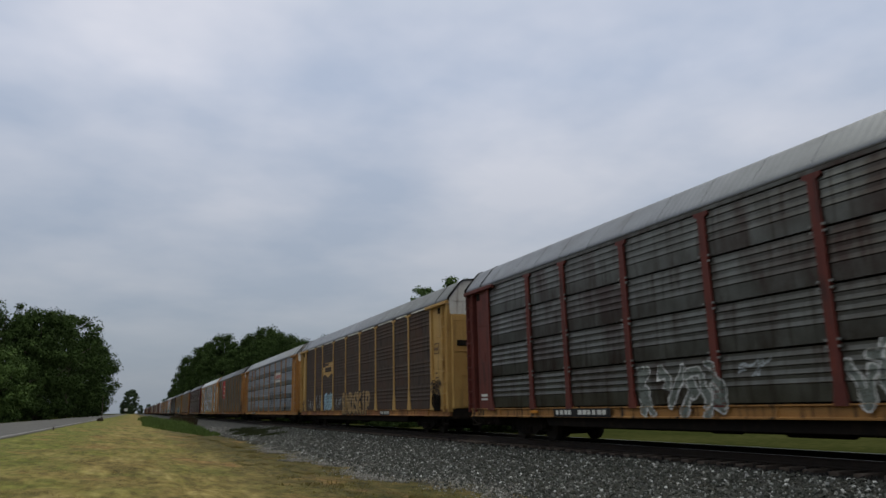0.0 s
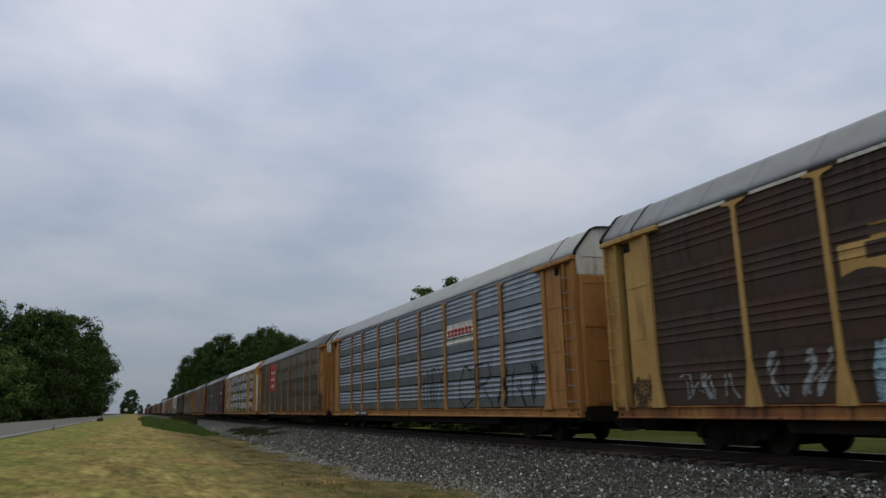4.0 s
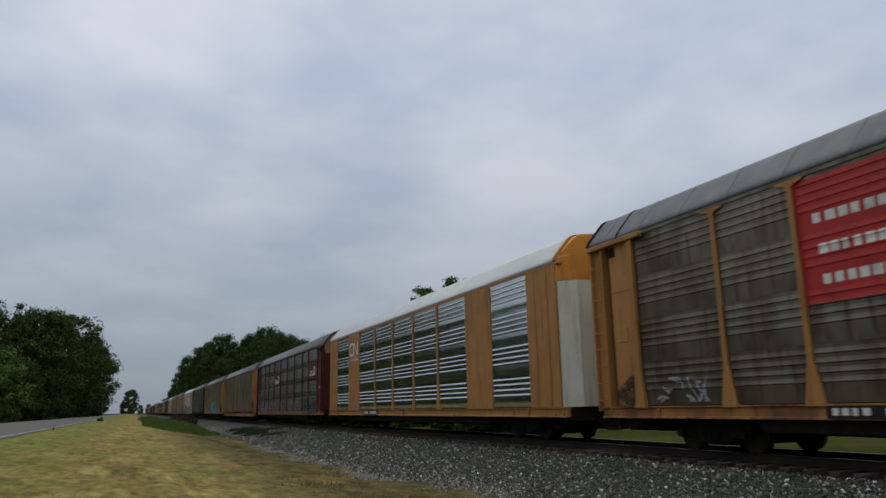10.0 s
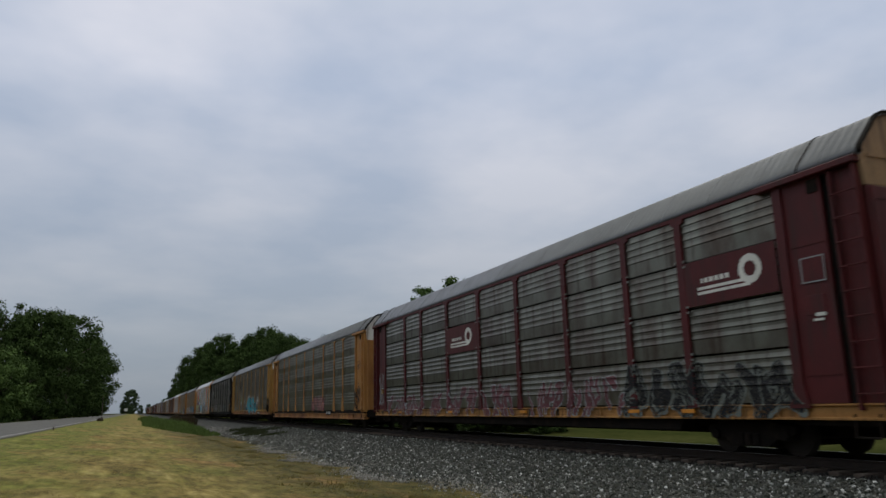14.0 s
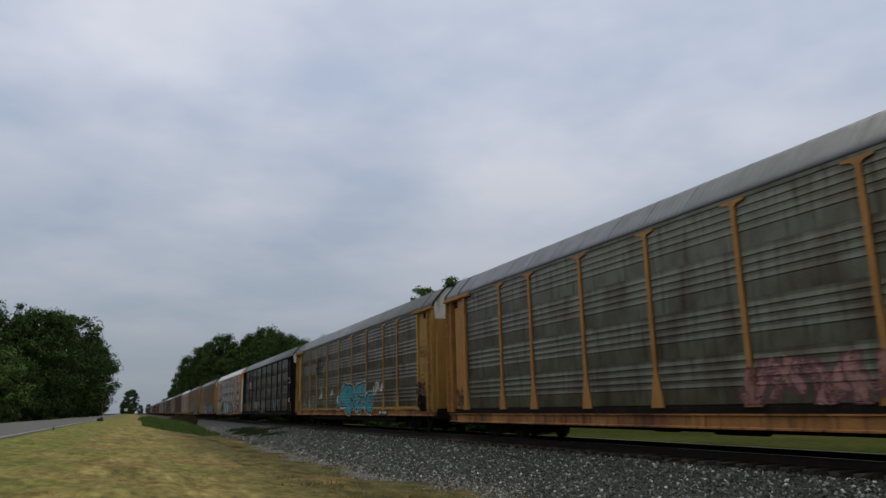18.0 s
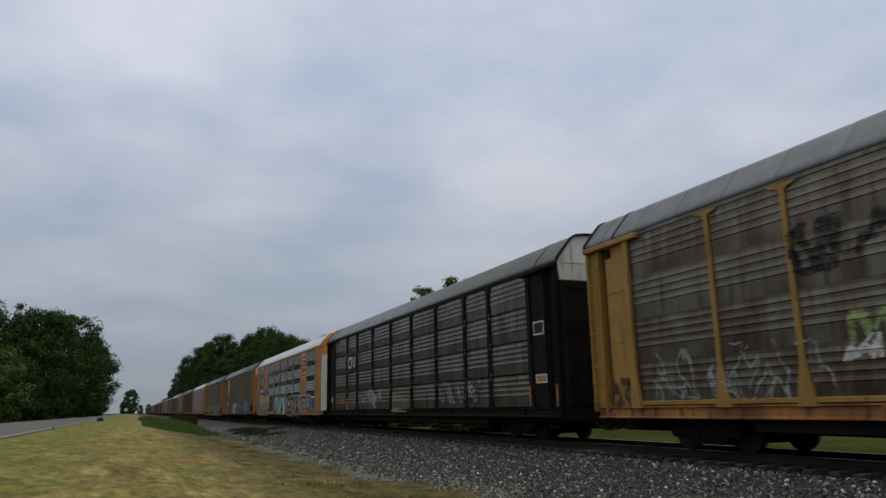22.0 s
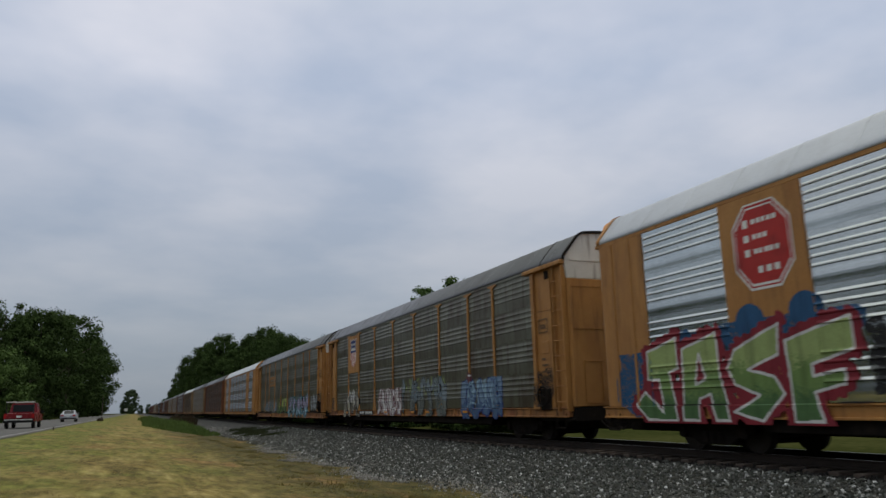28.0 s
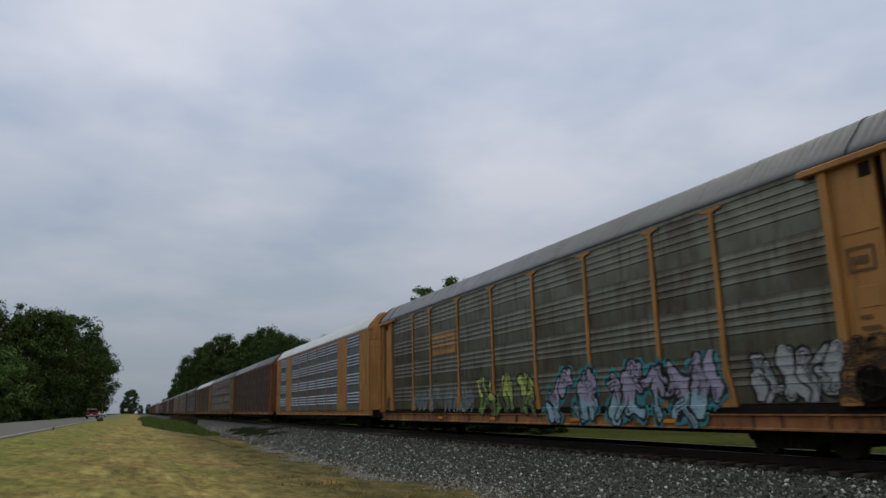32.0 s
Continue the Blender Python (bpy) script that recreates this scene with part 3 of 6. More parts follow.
def screen_mesh(width, height, ribs, mat, seam=0.014, deep=1.0, tall=1.0):
    """A ribbed steel side screen: ribs pressed out of a sheet, then a flat."""
    def make():
        bm = bmesh.new()
        prof = [(FLAT_X + 0.03, seam), (FLAT_X, seam)]
        out = FLAT_X + (RIB_X - FLAT_X) * deep
        bow = 0.010 * deep if tall < 1 else 0.0
        for k in range(ribs):
            a = rib_foot(k % 4) + ROW_H * (k // 4)
            if k % 4 == 0 and bow:
                prof += [(FLAT_X - bow * w, a - ROW_H * 0.335 + ROW_H * f) for f, w in ((0.06, 0.25), (0.13, 0.85), (0.18, 1.0), (0.25, 0.55), (0.30, 0.1))]
            prof += [(FLAT_X, a), (out, a + 0.016), (out, a + 0.026), (FLAT_X + (out - FLAT_X) * 0.55, a + 0.026 + 0.026 * tall), (FLAT_X, a + 0.026 + 0.076 * tall)]
        prof += [(FLAT_X, height - seam), (FLAT_X + 0.03, height - seam)]
        sweep(bm, prof, -width / 2 + 0.01, width / 2 - 0.01)
        return mesh_of(bm, "screen", mat)
    return cached(("screen", round(width, 3), round(height, 3), ribs, mat.name, seam, deep, tall), make)


def post_mesh(style, mat):
    def make():
        bm = bmesh.new()
        a, b = SIDE + (0.026 if style == "slim" else 0.0 if style == "bolted" else 0.01), SIDE + 0.10
        if style == "flared":
            o = [(-0.21, 0.93), (0.21, 0.93), (0.11, 1.5), (0.062, 1.75), (0.057, 4.88), (0.13, 4.94), (0.31, 4.97), (0.31, 5.02), (-0.31, 5.02), (-0.31, 4.97), (-0.13, 4.94), (-0.057, 4.88), (-0.062, 1.75), (-0.11, 1.5)]
        elif style == "bolted":
            o = [(-0.15, 0.93), (0.15, 0.93), (0.10, 1.3), (0.10, 4.88), (0.2, 4.93), (0.2, 5.0), (-0.2, 5.0), (-0.2, 4.93), (-0.10, 4.88), (-0.10, 1.3)]
        else:
            o = [(-0.17, 0.93), (0.17, 0.93), (0.105, 1.45), (0.075, 1.9), (0.06, 5.0), (-0.06, 5.0), (-0.075, 1.9), (-0.105, 1.45)]
        prism(bm, o, a, b)
        if style == "bolted":
            for r in range(1, 4):
                for s in (-1, 1):
                    for dz in (-0.07, 0.05):
                        z = ROW_Z + r * ROW_H + dz
                        n = len(bm.faces)
                        box(bm, a - 0.012, a + 0.02, s * 0.135 - 0.03, s * 0.135 + 0.03, z - 0.022, z + 0.022)
                        bm.faces.ensure_lookup_table()
                        for f in bm.faces[n:]:
                            f.material_index = 1
        me = mesh_of(bm, "post", mat)
        me.materials.append(M_CLIP)
        return me
    return cached(("post", style, mat.name), make)


def roof_profile():
    half = [(1.53, Z_EAVE + 0.10), (1.53, Z_EAVE + 0.15), (1.50, 5.21), (1.44, 5.29), (1.03, 5.77), (0.95, 5.84), (0.84, 5.89), (0.6, 5.92), (0.3, 5.94), (0.0, 5.95)]
    return [(-x, z) for x, z in half] + half[-2::-1]


def roof_mesh(mat, end=13.54):
    def make():
        bm = bmesh.new()
        outer = roof_profile()
        inner = [(x * 0.97, z - 0.04) for x, z in outer]
        sweep(bm, outer + inner[::-1], -end, end, closed=True)
        for k in range(-9, 10):
            rib = [(x * 1.002, z + 0.004) for x, z in outer]
            rib_in = [(x * 0.99, z - 0.012) for x, z in outer]
            sweep(bm, rib + rib_in[::-1], k * 1.42 - 0.015, k * 1.42 + 0.015, closed=True)
        me = mesh_of(bm, "roof", mat)
        for p in me.polygons:
            p.use_smooth = abs(p.normal.y) < 0.5 and p.area > 1.0
        return me
    return cached(("roof", mat.name, end), make)


def gable_mesh(mat):
    def make():
        bm = bmesh.new()
        prof = [(x * 0.965, z - 0.05) for x, z in roof_profile()]
        prof = [(-1.42, 4.55)] + prof + [(1.42, 4.55)]
        a = [bm.verts.new((x, -0.05, z)) for x, z in prof]
        b = [bm.verts.new((x, 0.05, z)) for x, z in prof]
        n = len(prof)
        bm.faces.new(a); bm.faces.new(b[::-1])
        for k in range(n):
            bm.faces.new((a[k], a[(k + 1) % n], b[(k + 1) % n], b[k]))
        bmesh.ops.recalc_face_normals(bm, faces=bm.faces[:])
        box(bm, -0.03, 0.03, -0.075, -0.04, 4.6, 5.8)
        box(bm, -1.3, 1.3, -0.07, -0.04, 5.05, 5.1)
        return mesh_of(bm, "end_gable", mat)
    return cached(("gable", mat.name), make)


def door_mesh(mat, leaf):
    """One leaf of the end doors: a plate with a seam, a framed hatch low down and a hinge rib."""
    def make():
        bm = bmesh.new()
        x0, x1 = (-1.42, -0.02) if leaf < 0 else (0.02, 1.42)
        box(bm, x0, x1, -0.06, 0.02, 0.98, 4.53, bevel=0.015)
        box(bm, x0 + 0.1, x1 - 0.02, -0.08, -0.05, 3.1, 3.135)
        box(bm, x0 + 0.1, x1 - 0.02, -0.075, -0.05, 4.3, 4.33)
        xm = (x0 + x1) / 2
        for a, b, c, d in ((-0.3, -0.27, 1.1, 2.2), (0.27, 0.3, 1.1, 2.2), (-0.3, 0.3, 2.2, 2.235), (-0.3, 0.3, 1.07, 1.1)):
            box(bm, xm + a, xm + b, -0.085, -0.05, c, d)
        box(bm, x0 + 0.02, x0 + 0.09, -0.11, -0.05, 1.0, 4.5, bevel=0.01)
        return mesh_of(bm, "end_door", mat)
    return cached(("door", mat.name, leaf), make)


def wheelset_mesh():
    def make():
        bm = bmesh.new()
        rot = Matrix.Rotation(radians(90), 4, "Y")
        for s in (-1, 1):
            for x, r, d in ((s * 0.76, 0.37, 0.12), (s * 0.69, 0.40, 0.03), (s * 0.77, 0.30, 0.13)):
                bmesh.ops.create_cone(bm, cap_ends=True, segments=24, radius1=r, radius2=r, depth=d, matrix=Matrix.Translation((x, 0, 0)) @ rot)
            for k in range(3):
                a = k * 2.094
                tube(bm, (s * 0.84, 0.06 * math.cos(a), 0.06 * math.sin(a)), (s * 1.10, 0.06 * math.cos(a), 0.06 * math.sin(a)), 0.018, 6)
            tube(bm, (s * 0.8, 0, 0), (s * 1.08, 0, 0), 0.10, 12)
        tube(bm, (-0.8, 0, 0), (0.8, 0, 0), 0.075, 10)
        return mesh_of(bm, "wheelset", M_WHEEL)
    return cached("wheelset", make)


def sideframe_mesh():
    def make():
        bm = bmesh.new()
        o = [(-1.12, 0.44), (-1.12, 0.56), (-0.75, 0.60), (-0.42, 0.66), (0.42, 0.66), (0.75, 0.60), (1.12, 0.56), (1.12, 0.44), (0.98, 0.36), (0.74, 0.34),
             (0.42, 0.16), (-0.42, 0.16), (-0.74, 0.34), (-0.98, 0.36)]
        prism(bm, o, -0.09, 0.09)
        for k in (-0.2, 0, 0.2):
            tube(bm, (-0.11, k, 0.2), (-0.11, k, 0.42), 0.075, 8)
        for k in (-0.889, 0.889):
            tube(bm, (-0.16, k, 0.40), (0.05, k, 0.40), 0.11, 10)
        return mesh_of(bm, "side_frame", M_UNDER)
    return cached("sideframe", make)


SPINNING = []


def truck(parent, y, spin):
    t = part("truck", None, parent, "grimy black two-axle freight truck", at=(0, y, 0))
    for s in (-1, 1):
        part("side_frame", sideframe_mesh(), t, at=(s * 1.02, 0, 0)).rotation_euler = (0, 0, 0 if s < 0 else math.pi)
    part("bolster", cached("bolster", lambda: box_mesh("bolster", M_UNDER, -0.98, 0.98, -0.56, 0.56, 0.15, 0.68, bevel=0.05)), t)
    for k in (-0.889, 0.889):
        w = part("wheelset", wheelset_mesh(), t, at=(0, k, 0.37))
        if spin:
            SPINNING.append((w, k))
    return t


def edge_post_mesh(mat):
    """The post where the screens meet the end plate: flared at its foot, no cap."""
    def make():
        bm = bmesh.new()
        prism(bm, [(-0.2, 0.93), (0.2, 0.93), (0.11, 1.5), (0.085, 1.75), (0.085, 4.95), (-0.085, 4.95), (-0.085, 1.75), (-0.11, 1.5)], SIDE - 0.03, SIDE + 0.1)
        return mesh_of(bm, "post", mat)
    return cached(("edge_post", mat.name), make)


def rung_mesh(mat):
    """A bent ladder rung on the corner column."""
    def make():
        bm = bmesh.new()
        pts = [(SIDE - 0.02, -0.25, 0), (SIDE - 0.06, -0.23, 0), (SIDE - 0.06, 0.23, 0), (SIDE - 0.02, 0.25, 0)]
        for a, b in zip(pts, pts[1:]):
            tube(bm, a, b, 0.014, 6)
        return mesh_of(bm, "rung", mat)
    return cached(("rung", mat.name), make)


def underframe_mesh():
    """Deep between the trucks, high over the wheels: one stepped outline."""
    half = [(0.0, 0.46), (8.35, 0.46), (8.6, 0.80), (11.5, 0.80), (11.6, 0.60), (13.5, 0.60), (13.5, 0.96)]
    bm = bmesh.new()
    prism(bm, [(-y, z) for y, z in half[:0:-1]] + half, -1.38, 1.38)
    return mesh_of(bm, "underframe", M_UNDER)


def facet_ring(y, lim, low):
    """The roof's outline from the height low up, drawn in to the half-width lim."""
    prof = [(-1.5, low), (-1.5, 4.9)] + [(x * 0.985, z - 0.03) for x, z in roof_profile()] + [(1.5, 4.9), (1.5, low)]
    return [(max(-lim, min(lim, x)), y, z) for x, z in prof]


def loft(bm, rings):
    rows = [[bm.verts.new(p) for p in r] for r in rings]
    n = len(rows[0])
    for a, b in zip(rows, rows[1:]):
        for k in range(n):
            bm.faces.new((a[k], a[(k + 1) % n], b[(k + 1) % n], b[k]))
    bm.faces.new(rows[0][::-1])
    bm.faces.new(rows[-1])
    bmesh.ops.remove_doubles(bm, verts=bm.verts[:], dist=0.0005)
    bmesh.ops.dissolve_degenerate(bm, edges=bm.edges[:], dist=0.0005)
    bmesh.ops.recalc_face_normals(bm, faces=bm.faces[:])


def hood_mesh(mat, s):
    """The rounded upper end of a car with folding end doors."""
    def make():
        bm = bmesh.new()
        loft(bm, [facet_ring(y, lim, 4.52) for y, lim in ((13.12, 1.6), (13.2, 1.46), (13.52, 1.05), (13.6, 0.1))])
        return mirrored(mesh_of(bm, "end_hood", mat), s)
    return cached(("hood", mat.name, s), make)


def hood_rim_mesh(mat, s):
    """A raised rim round the end of the roof over the folding doors."""
    def make():
        bm = bmesh.new()
        outer = [(x * 1.012, z + 0.02) for x, z in roof_profile()]
        inner = [(x * 0.97, z - 0.05) for x, z in roof_profile()]
        sweep(bm, outer + inner[::-1], 13.08, 13.2, closed=True)
        return mirrored(mesh_of(bm, "roof_rim", mat), s)
    return cached(("rim", mat.name, s), make)


def fold_door_mesh(mat, leaf, s):
    """A leaf of the folding end doors: a panel round the corner and one across the end, hinged between, with a row of bolts."""
    def make():
        bm = bmesh.new()
        plan = [(-1.47, 13.16), (-1.045, 13.53), (-0.03, 13.605), (-0.03, 13.52), (-1.0, 13.46), (-1.40, 13.14)]
        low = [bm.verts.new((x, y, 0.98)) for x, y in plan]
        top = [bm.verts.new((x, y, 4.51)) for x, y in plan]
        n = len(plan)
        bm.faces.new(low); bm.faces.new(top[::-1])
        for k in range(n):
            bm.faces.new((low[k], top[k], top[(k + 1) % n], low[(k + 1) % n]))
        tube(bm, (-1.045, 13.535, 0.98), (-1.045, 13.535, 4.5), 0.03, 8)
        tube(bm, (-1.46, 13.165, 0.98), (-1.46, 13.165, 4.5), 0.02, 8)
        for k in range(6):
            for x, y in ((-1.36, 13.26), (-1.14, 13.45)):
                box(bm, x - 0.02, x + 0.02, y - 0.02, y + 0.02, 1.25 + k * 0.58, 1.30 + k * 0.58)
        bmesh.ops.recalc_face_normals(bm, faces=bm.faces[:])
        me = mirrored(mesh_of(bm, "end_door", mat), s)
        if leaf > 0:
            me.transform(Matrix.Diagonal((-1, 1, 1, 1)))
            me.flip_normals()
        return me
    return cached(("fold", mat.name, leaf, s), make)


def strap_mesh(y, s):
    """A dark band laid over the roof."""
    def make():
        bm = bmesh.new()
        outer = [(x * 1.008, z + 0.012) for x, z in roof_profile()]
        inner = [(x * 0.985, z - 0.02) for x, z in roof_profile()]
        sweep(bm, outer + inner[::-1], y, y + 0.035, closed=True)
        return mirrored(mesh_of(bm, "roof_strap", M_UNDER), s)
    return cached(("strap", y, s), make)


def autorack(index, spec, near):
    """One covered car carrier, its parts under an empty at rail level, its leading end towards -y."""
    pm, sm = spec["post"], spec["screen"]
    em = spec.get("end", pm)
    car = tagged(new("autorack_car"), spec["label"], "train car", "covered car carriers of the freight train")
    P = lambda name, data, label="", at=None: part(name, data, car, label, at)
    # underframe
    P("underframe", cached("underframe", underframe_mesh))
    P("centre_sill", cached("centre_sill", lambda: box_mesh("centre_sill", M_UNDER, -0.33, 0.33, -13.9, 13.9, 0.36, 0.7, bevel=0.02)))
    lo, hi = spec.get("sill_z", (0.70, 0.97))

    def sill():
        bm = bmesh.new()
        prof = [(SIDE + 0.02, lo), (SIDE + 0.02, lo + 0.03), (SIDE + 0.07, lo + 0.05), (SIDE + 0.07, hi - 0.05), (SIDE + 0.02, hi - 0.03), (SIDE + 0.02, hi),
                (SIDE + 0.3, hi), (SIDE + 0.3, lo)]
        sweep(bm, prof, -13.35, 13.35, closed=True)
        for k in range(-2, 3):
            box(bm, SIDE + 0.025, SIDE + 0.08, k * 5.6 - 0.03, k * 5.6 + 0.03, lo + 0.03, hi - 0.03)
        return mesh_of(bm, "side_sill", spec["sill"])
    s1 = cached(("sill", spec["sill"].name, lo), sill)
    P("side_sill", s1)
    P("side_sill", s1).rotation_euler = (0, 0, math.pi)
    if hi < 0.95:
        P("floor_edge", cached("floor_edge", lambda: box_mesh("floor_edge", M_UNDER, SIDE + 0.06, SIDE + 0.3, -13.15, 13.15, hi + 0.003, 0.97, bevel=0.01)))
    # body
    P("inner_wall", cached("inner", lambda: box_mesh("inner_wall", M_INNER, -1.36, 1.36, -13.05, 13.05, 0.96, 5.12)))
    P("roof", roof_mesh(spec["roof"], 13.15 if spec.get("wide") else 13.54))
    tm = spec.get("rail", pm)
    P("top_rail", cached(("top_rail", tm.name), lambda: box_mesh("top_rail", tm, SIDE + 0.035, SIDE + 0.2, -13.3, 13.3, Z_EAVE + 0.0, Z_EAVE + 0.1, bevel=0.01)))
    P("top_rail", cached(("top_rail", tm.name), None)).rotation_euler = (0, 0, math.pi)
    # screens and posts on the two sides
    wide = spec.get("wide", False)
    rows, ribs, z0, z1, h = 4, 4, ROW_Z, Z_EAVE, ROW_H
    if wide:
        step = 13.7 / 5
        bays = [(-11.42, -8.9)] + [(-6.85 + k * step, -6.85 + (k + 1) * step) for k in range(5)] + [(8.9, 11.42)]
        blanks = [(-13.12, bays[0][0])] + [(a[1], b[0]) for a, b in zip(bays, bays[1:]) if b[0] - a[1] > 0.1] + [(bays[-1][1], 13.12)]
        for a, b in blanks:
            bm = bmesh.new()
            box(bm, SIDE + 0.03, SIDE + 0.13, a, b, 0.97, Z_EAVE, bevel=0.008)
            if abs(a + b) > 20:
                for f in (0.3, 0.72):
                    y = a + (b - a) * f
                    box(bm, SIDE + 0.012, SIDE + 0.04, y - 0.04, y + 0.04, 0.99, Z_EAVE - 0.02)
            P("plain_panel", mesh_of(bm, "plain_panel", pm))
        for a, b in zip(bays, bays[1:]):
            if abs(a[1] - b[0]) < 0.1:
                P("post", post_mesh("slim", pm), at=(0, a[1], 0))
    else:
        edges = (-PANEL_END,) + POSTS + (PANEL_END,)
        bays = list(zip(edges, edges[1:]))
        for y in POSTS:
            P("post", post_mesh(spec.get("style", "flared"), pm), at=(0, y, 0))
    for a, b in bays:
        if near:
            for r in range(rows):
                P("screen", screen_mesh(b - a, h, ribs, sm, 0.022 if spec.get("style") == "bolted" else 0.002, spec.get("deep", 1.0), spec.get("tall", 1.0)), at=(0, (a + b) / 2, z0 + r * h))
        else:
            P("screen", screen_mesh(b - a, z1 - z0, 16, sm), at=(0, (a + b) / 2, z0))
        if wide and near:
            for f in (0.2, 0.5, 0.8):
                y = a + (b - a) * f
                P("drain_slot", cached("slot", lambda: box_mesh("drain_slot", M_INNER, SIDE + 0.005, SIDE + 0.03, -0.27, 0.27, 0.972, 0.998)), at=(0, y, 0))
    if spec.get("strips"):
        for a, b in bays:
            P("rail_strip", box_mesh("rail_strip", M_WHITE, SIDE + 0.022, SIDE + 0.034, a + 0.2, b - 0.45, Z_EAVE + 0.015, Z_EAVE + 0.085, bevel=0.003), "dirty white strip")
    if spec.get("ledge"):
        for a, b in bays:
            P("ledge", box_mesh("ledge", pm, SIDE + 0.02, SIDE + 0.105, a + 0.14, b - 0.14, 0.99, 1.09, bevel=0.01))
    P("far_side_screen", cached(("far", sm.name), lambda: box_mesh("far_side_screen", sm, 1.42, 1.5, -13.2, 13.2, 0.97, Z_EAVE)))
    # ends
    for s in (-1, 1):
        if not wide:
            bolted = spec.get("style") == "bolted"

            def plate():
                bm = bmesh.new()
                box(bm, SIDE + 0.05, SIDE + 0.14, 11.72, 12.68, 0.97, Z_EAVE, bevel=0.01)
                if bolted:
                    prism(bm, [(11.5, 0.9), (11.95, 0.9), (11.86, 1.3), (11.86, Z_EAVE), (11.66, Z_EAVE), (11.66, 1.35), (11.6, 1.1)], SIDE, SIDE + 0.08)
                box(bm, SIDE + 0.035, SIDE + 0.06, 12.1, 12.5, 2.5, 2.85, bevel=0.006)
                for z in (1.45, 3.75):
                    box(bm, SIDE + 0.035, SIDE + 0.06, 11.95, 12.66, z, z + 0.03)
                return mesh_of(bm, "end_plate", em)
            P("end_plate", cached(("plate", em.name, s, bolted), lambda: mirrored(plate(), s)))
            if not bolted:
                P("post", edge_post_mesh(em), at=(0, s * 11.76, 0))

            def column():
                bm = bmesh.new()
                plan = [(SIDE + 0.3, 12.9), (SIDE - 0.03, 12.9), (SIDE - 0.03, 12.95), (SIDE + 0.08, 12.96), (SIDE + 0.08, 13.36), (SIDE - 0.03, 13.37), (SIDE - 0.03, 13.43), (SIDE + 0.3, 13.43)]
                low = [bm.verts.new((x, y, 0.86)) for x, y in plan]
                top = [bm.verts.new((x, y, 4.93)) for x, y in plan]
                bm.faces.new(low)
                bm.faces.new(top[::-1])
                for k in range(8):
                    bm.faces.new((low[k], top[k], top[(k + 1) % 8], low[(k + 1) % 8]))
                bmesh.ops.recalc_face_normals(bm, faces=bm.faces[:])
                bmesh.ops.bevel(bm, geom=[e for e in bm.edges if abs(e.verts[0].co.z - e.verts[1].co.z) > 1], offset=0.012, segments=1, affect="EDGES")
                return mesh_of(bm, "corner_column", em)
            P("corner_column", cached(("column", em.name, s), lambda: mirrored(column(), s)))
            if near:
                P("pocket", cached(("pocket", s), lambda: mirrored(box_mesh("pocket", M_UNDER, SIDE + 0.03, SIDE + 0.06, 12.42, 12.64, 4.66, 4.9, bevel=0.003), s)), "dark opening in the end plate")
                P("roof_strap", strap_mesh(12.25, s), "thin black band over the roof")
            P("corner_header", cached(("header", em.name, s), lambda: mirrored(box_mesh("corner_header", em, SIDE - 0.09, SIDE + 0.12, 11.3, 13.48, Z_EAVE - 0.06, Z_EAVE + 0.06, bevel=0.015), s)))
            if near:
                for k in range(9):
                    P("rung", rung_mesh(M_CLIP if index == 2 else em), at=(0, s * 13.165, 1.12 + k * 0.42))
        lm, gm = spec.get("door", em), spec.get("gable", em)
        for leaf in (-1, 1):
            if wide:
                P("end_door", fold_door_mesh(lm, leaf, s))
                continue
            d = P("end_door", door_mesh(lm, leaf), at=(0, s * 13.46, 0))
            if s > 0:
                d.rotation_euler = (0, 0, math.pi)
        if wide:
            P("end_hood", hood_mesh(gm, s))
            P("roof_rim", hood_rim_mesh(pm, s))
        else:
            g = P("end_gable", gable_mesh(gm), at=(0, s * 13.44, 0))
            if s > 0:
                g.rotation_euler = (0, 0, math.pi)
            if near and index == 1:
                P("door_window", cached(("door_window", s), lambda: mirrored(box_mesh("door_window", M_UNDER, -1.2, -0.55, 13.48, 13.54, 3.32, 3.54, bevel=0.01), s)), "black slot window in the end door")
        P("coupler", cached(("coupler", s), lambda: coupler_mesh(s)))
        if near:
            P("air_hose", cached(("hose", s), lambda: hose_mesh(s)))
            P("uncoupling_lever", cached(("lever", s), lambda: lever_mesh(s)))
            P("sill_step", cached(("step", s), lambda: step_mesh(s)))
            if not wide:
                P("roof_hoop", cached(("hoop", s), lambda: hoop_mesh(s)))
        truck(car, s * 10.06, near)
    if near:
        P("brake_cylinder", cached("brake", brake_mesh))
        P("air_tank", cached("tank", tank_mesh))
        if index in (1, 7, 10, 11):
            hand_brake(car)
    return car


def mirrored(me, s):
    if s < 0:
        me.transform(Matrix.Diagonal((1, -1, 1, 1)))
        me.flip_normals()
    return me


def coupler_mesh(s):
    bm = bmesh.new()
    box(bm, -0.12, 0.12, 13.3, 14.0, 0.72, 0.92, bevel=0.02)
    box(bm, -0.22, 0.16, 13.95, 14.2, 0.66, 0.98, bevel=0.05)
    return mirrored(mesh_of(bm, "coupler", M_UNDER), s)


def hose_mesh(s):
    bm = bmesh.new()
    pts = [(-0.55, 13.35, 0.74), (-0.58, 13.55, 0.56), (-0.58, 13.8, 0.42), (-0.52, 14.0, 0.38), (-0.45, 14.18, 0.42)]
    for a, b in zip(pts, pts[1:]):
        tube(bm, a, b, 0.028, 8)
    return mirrored(mesh_of(bm, "air_hose", M_UNDER), s)


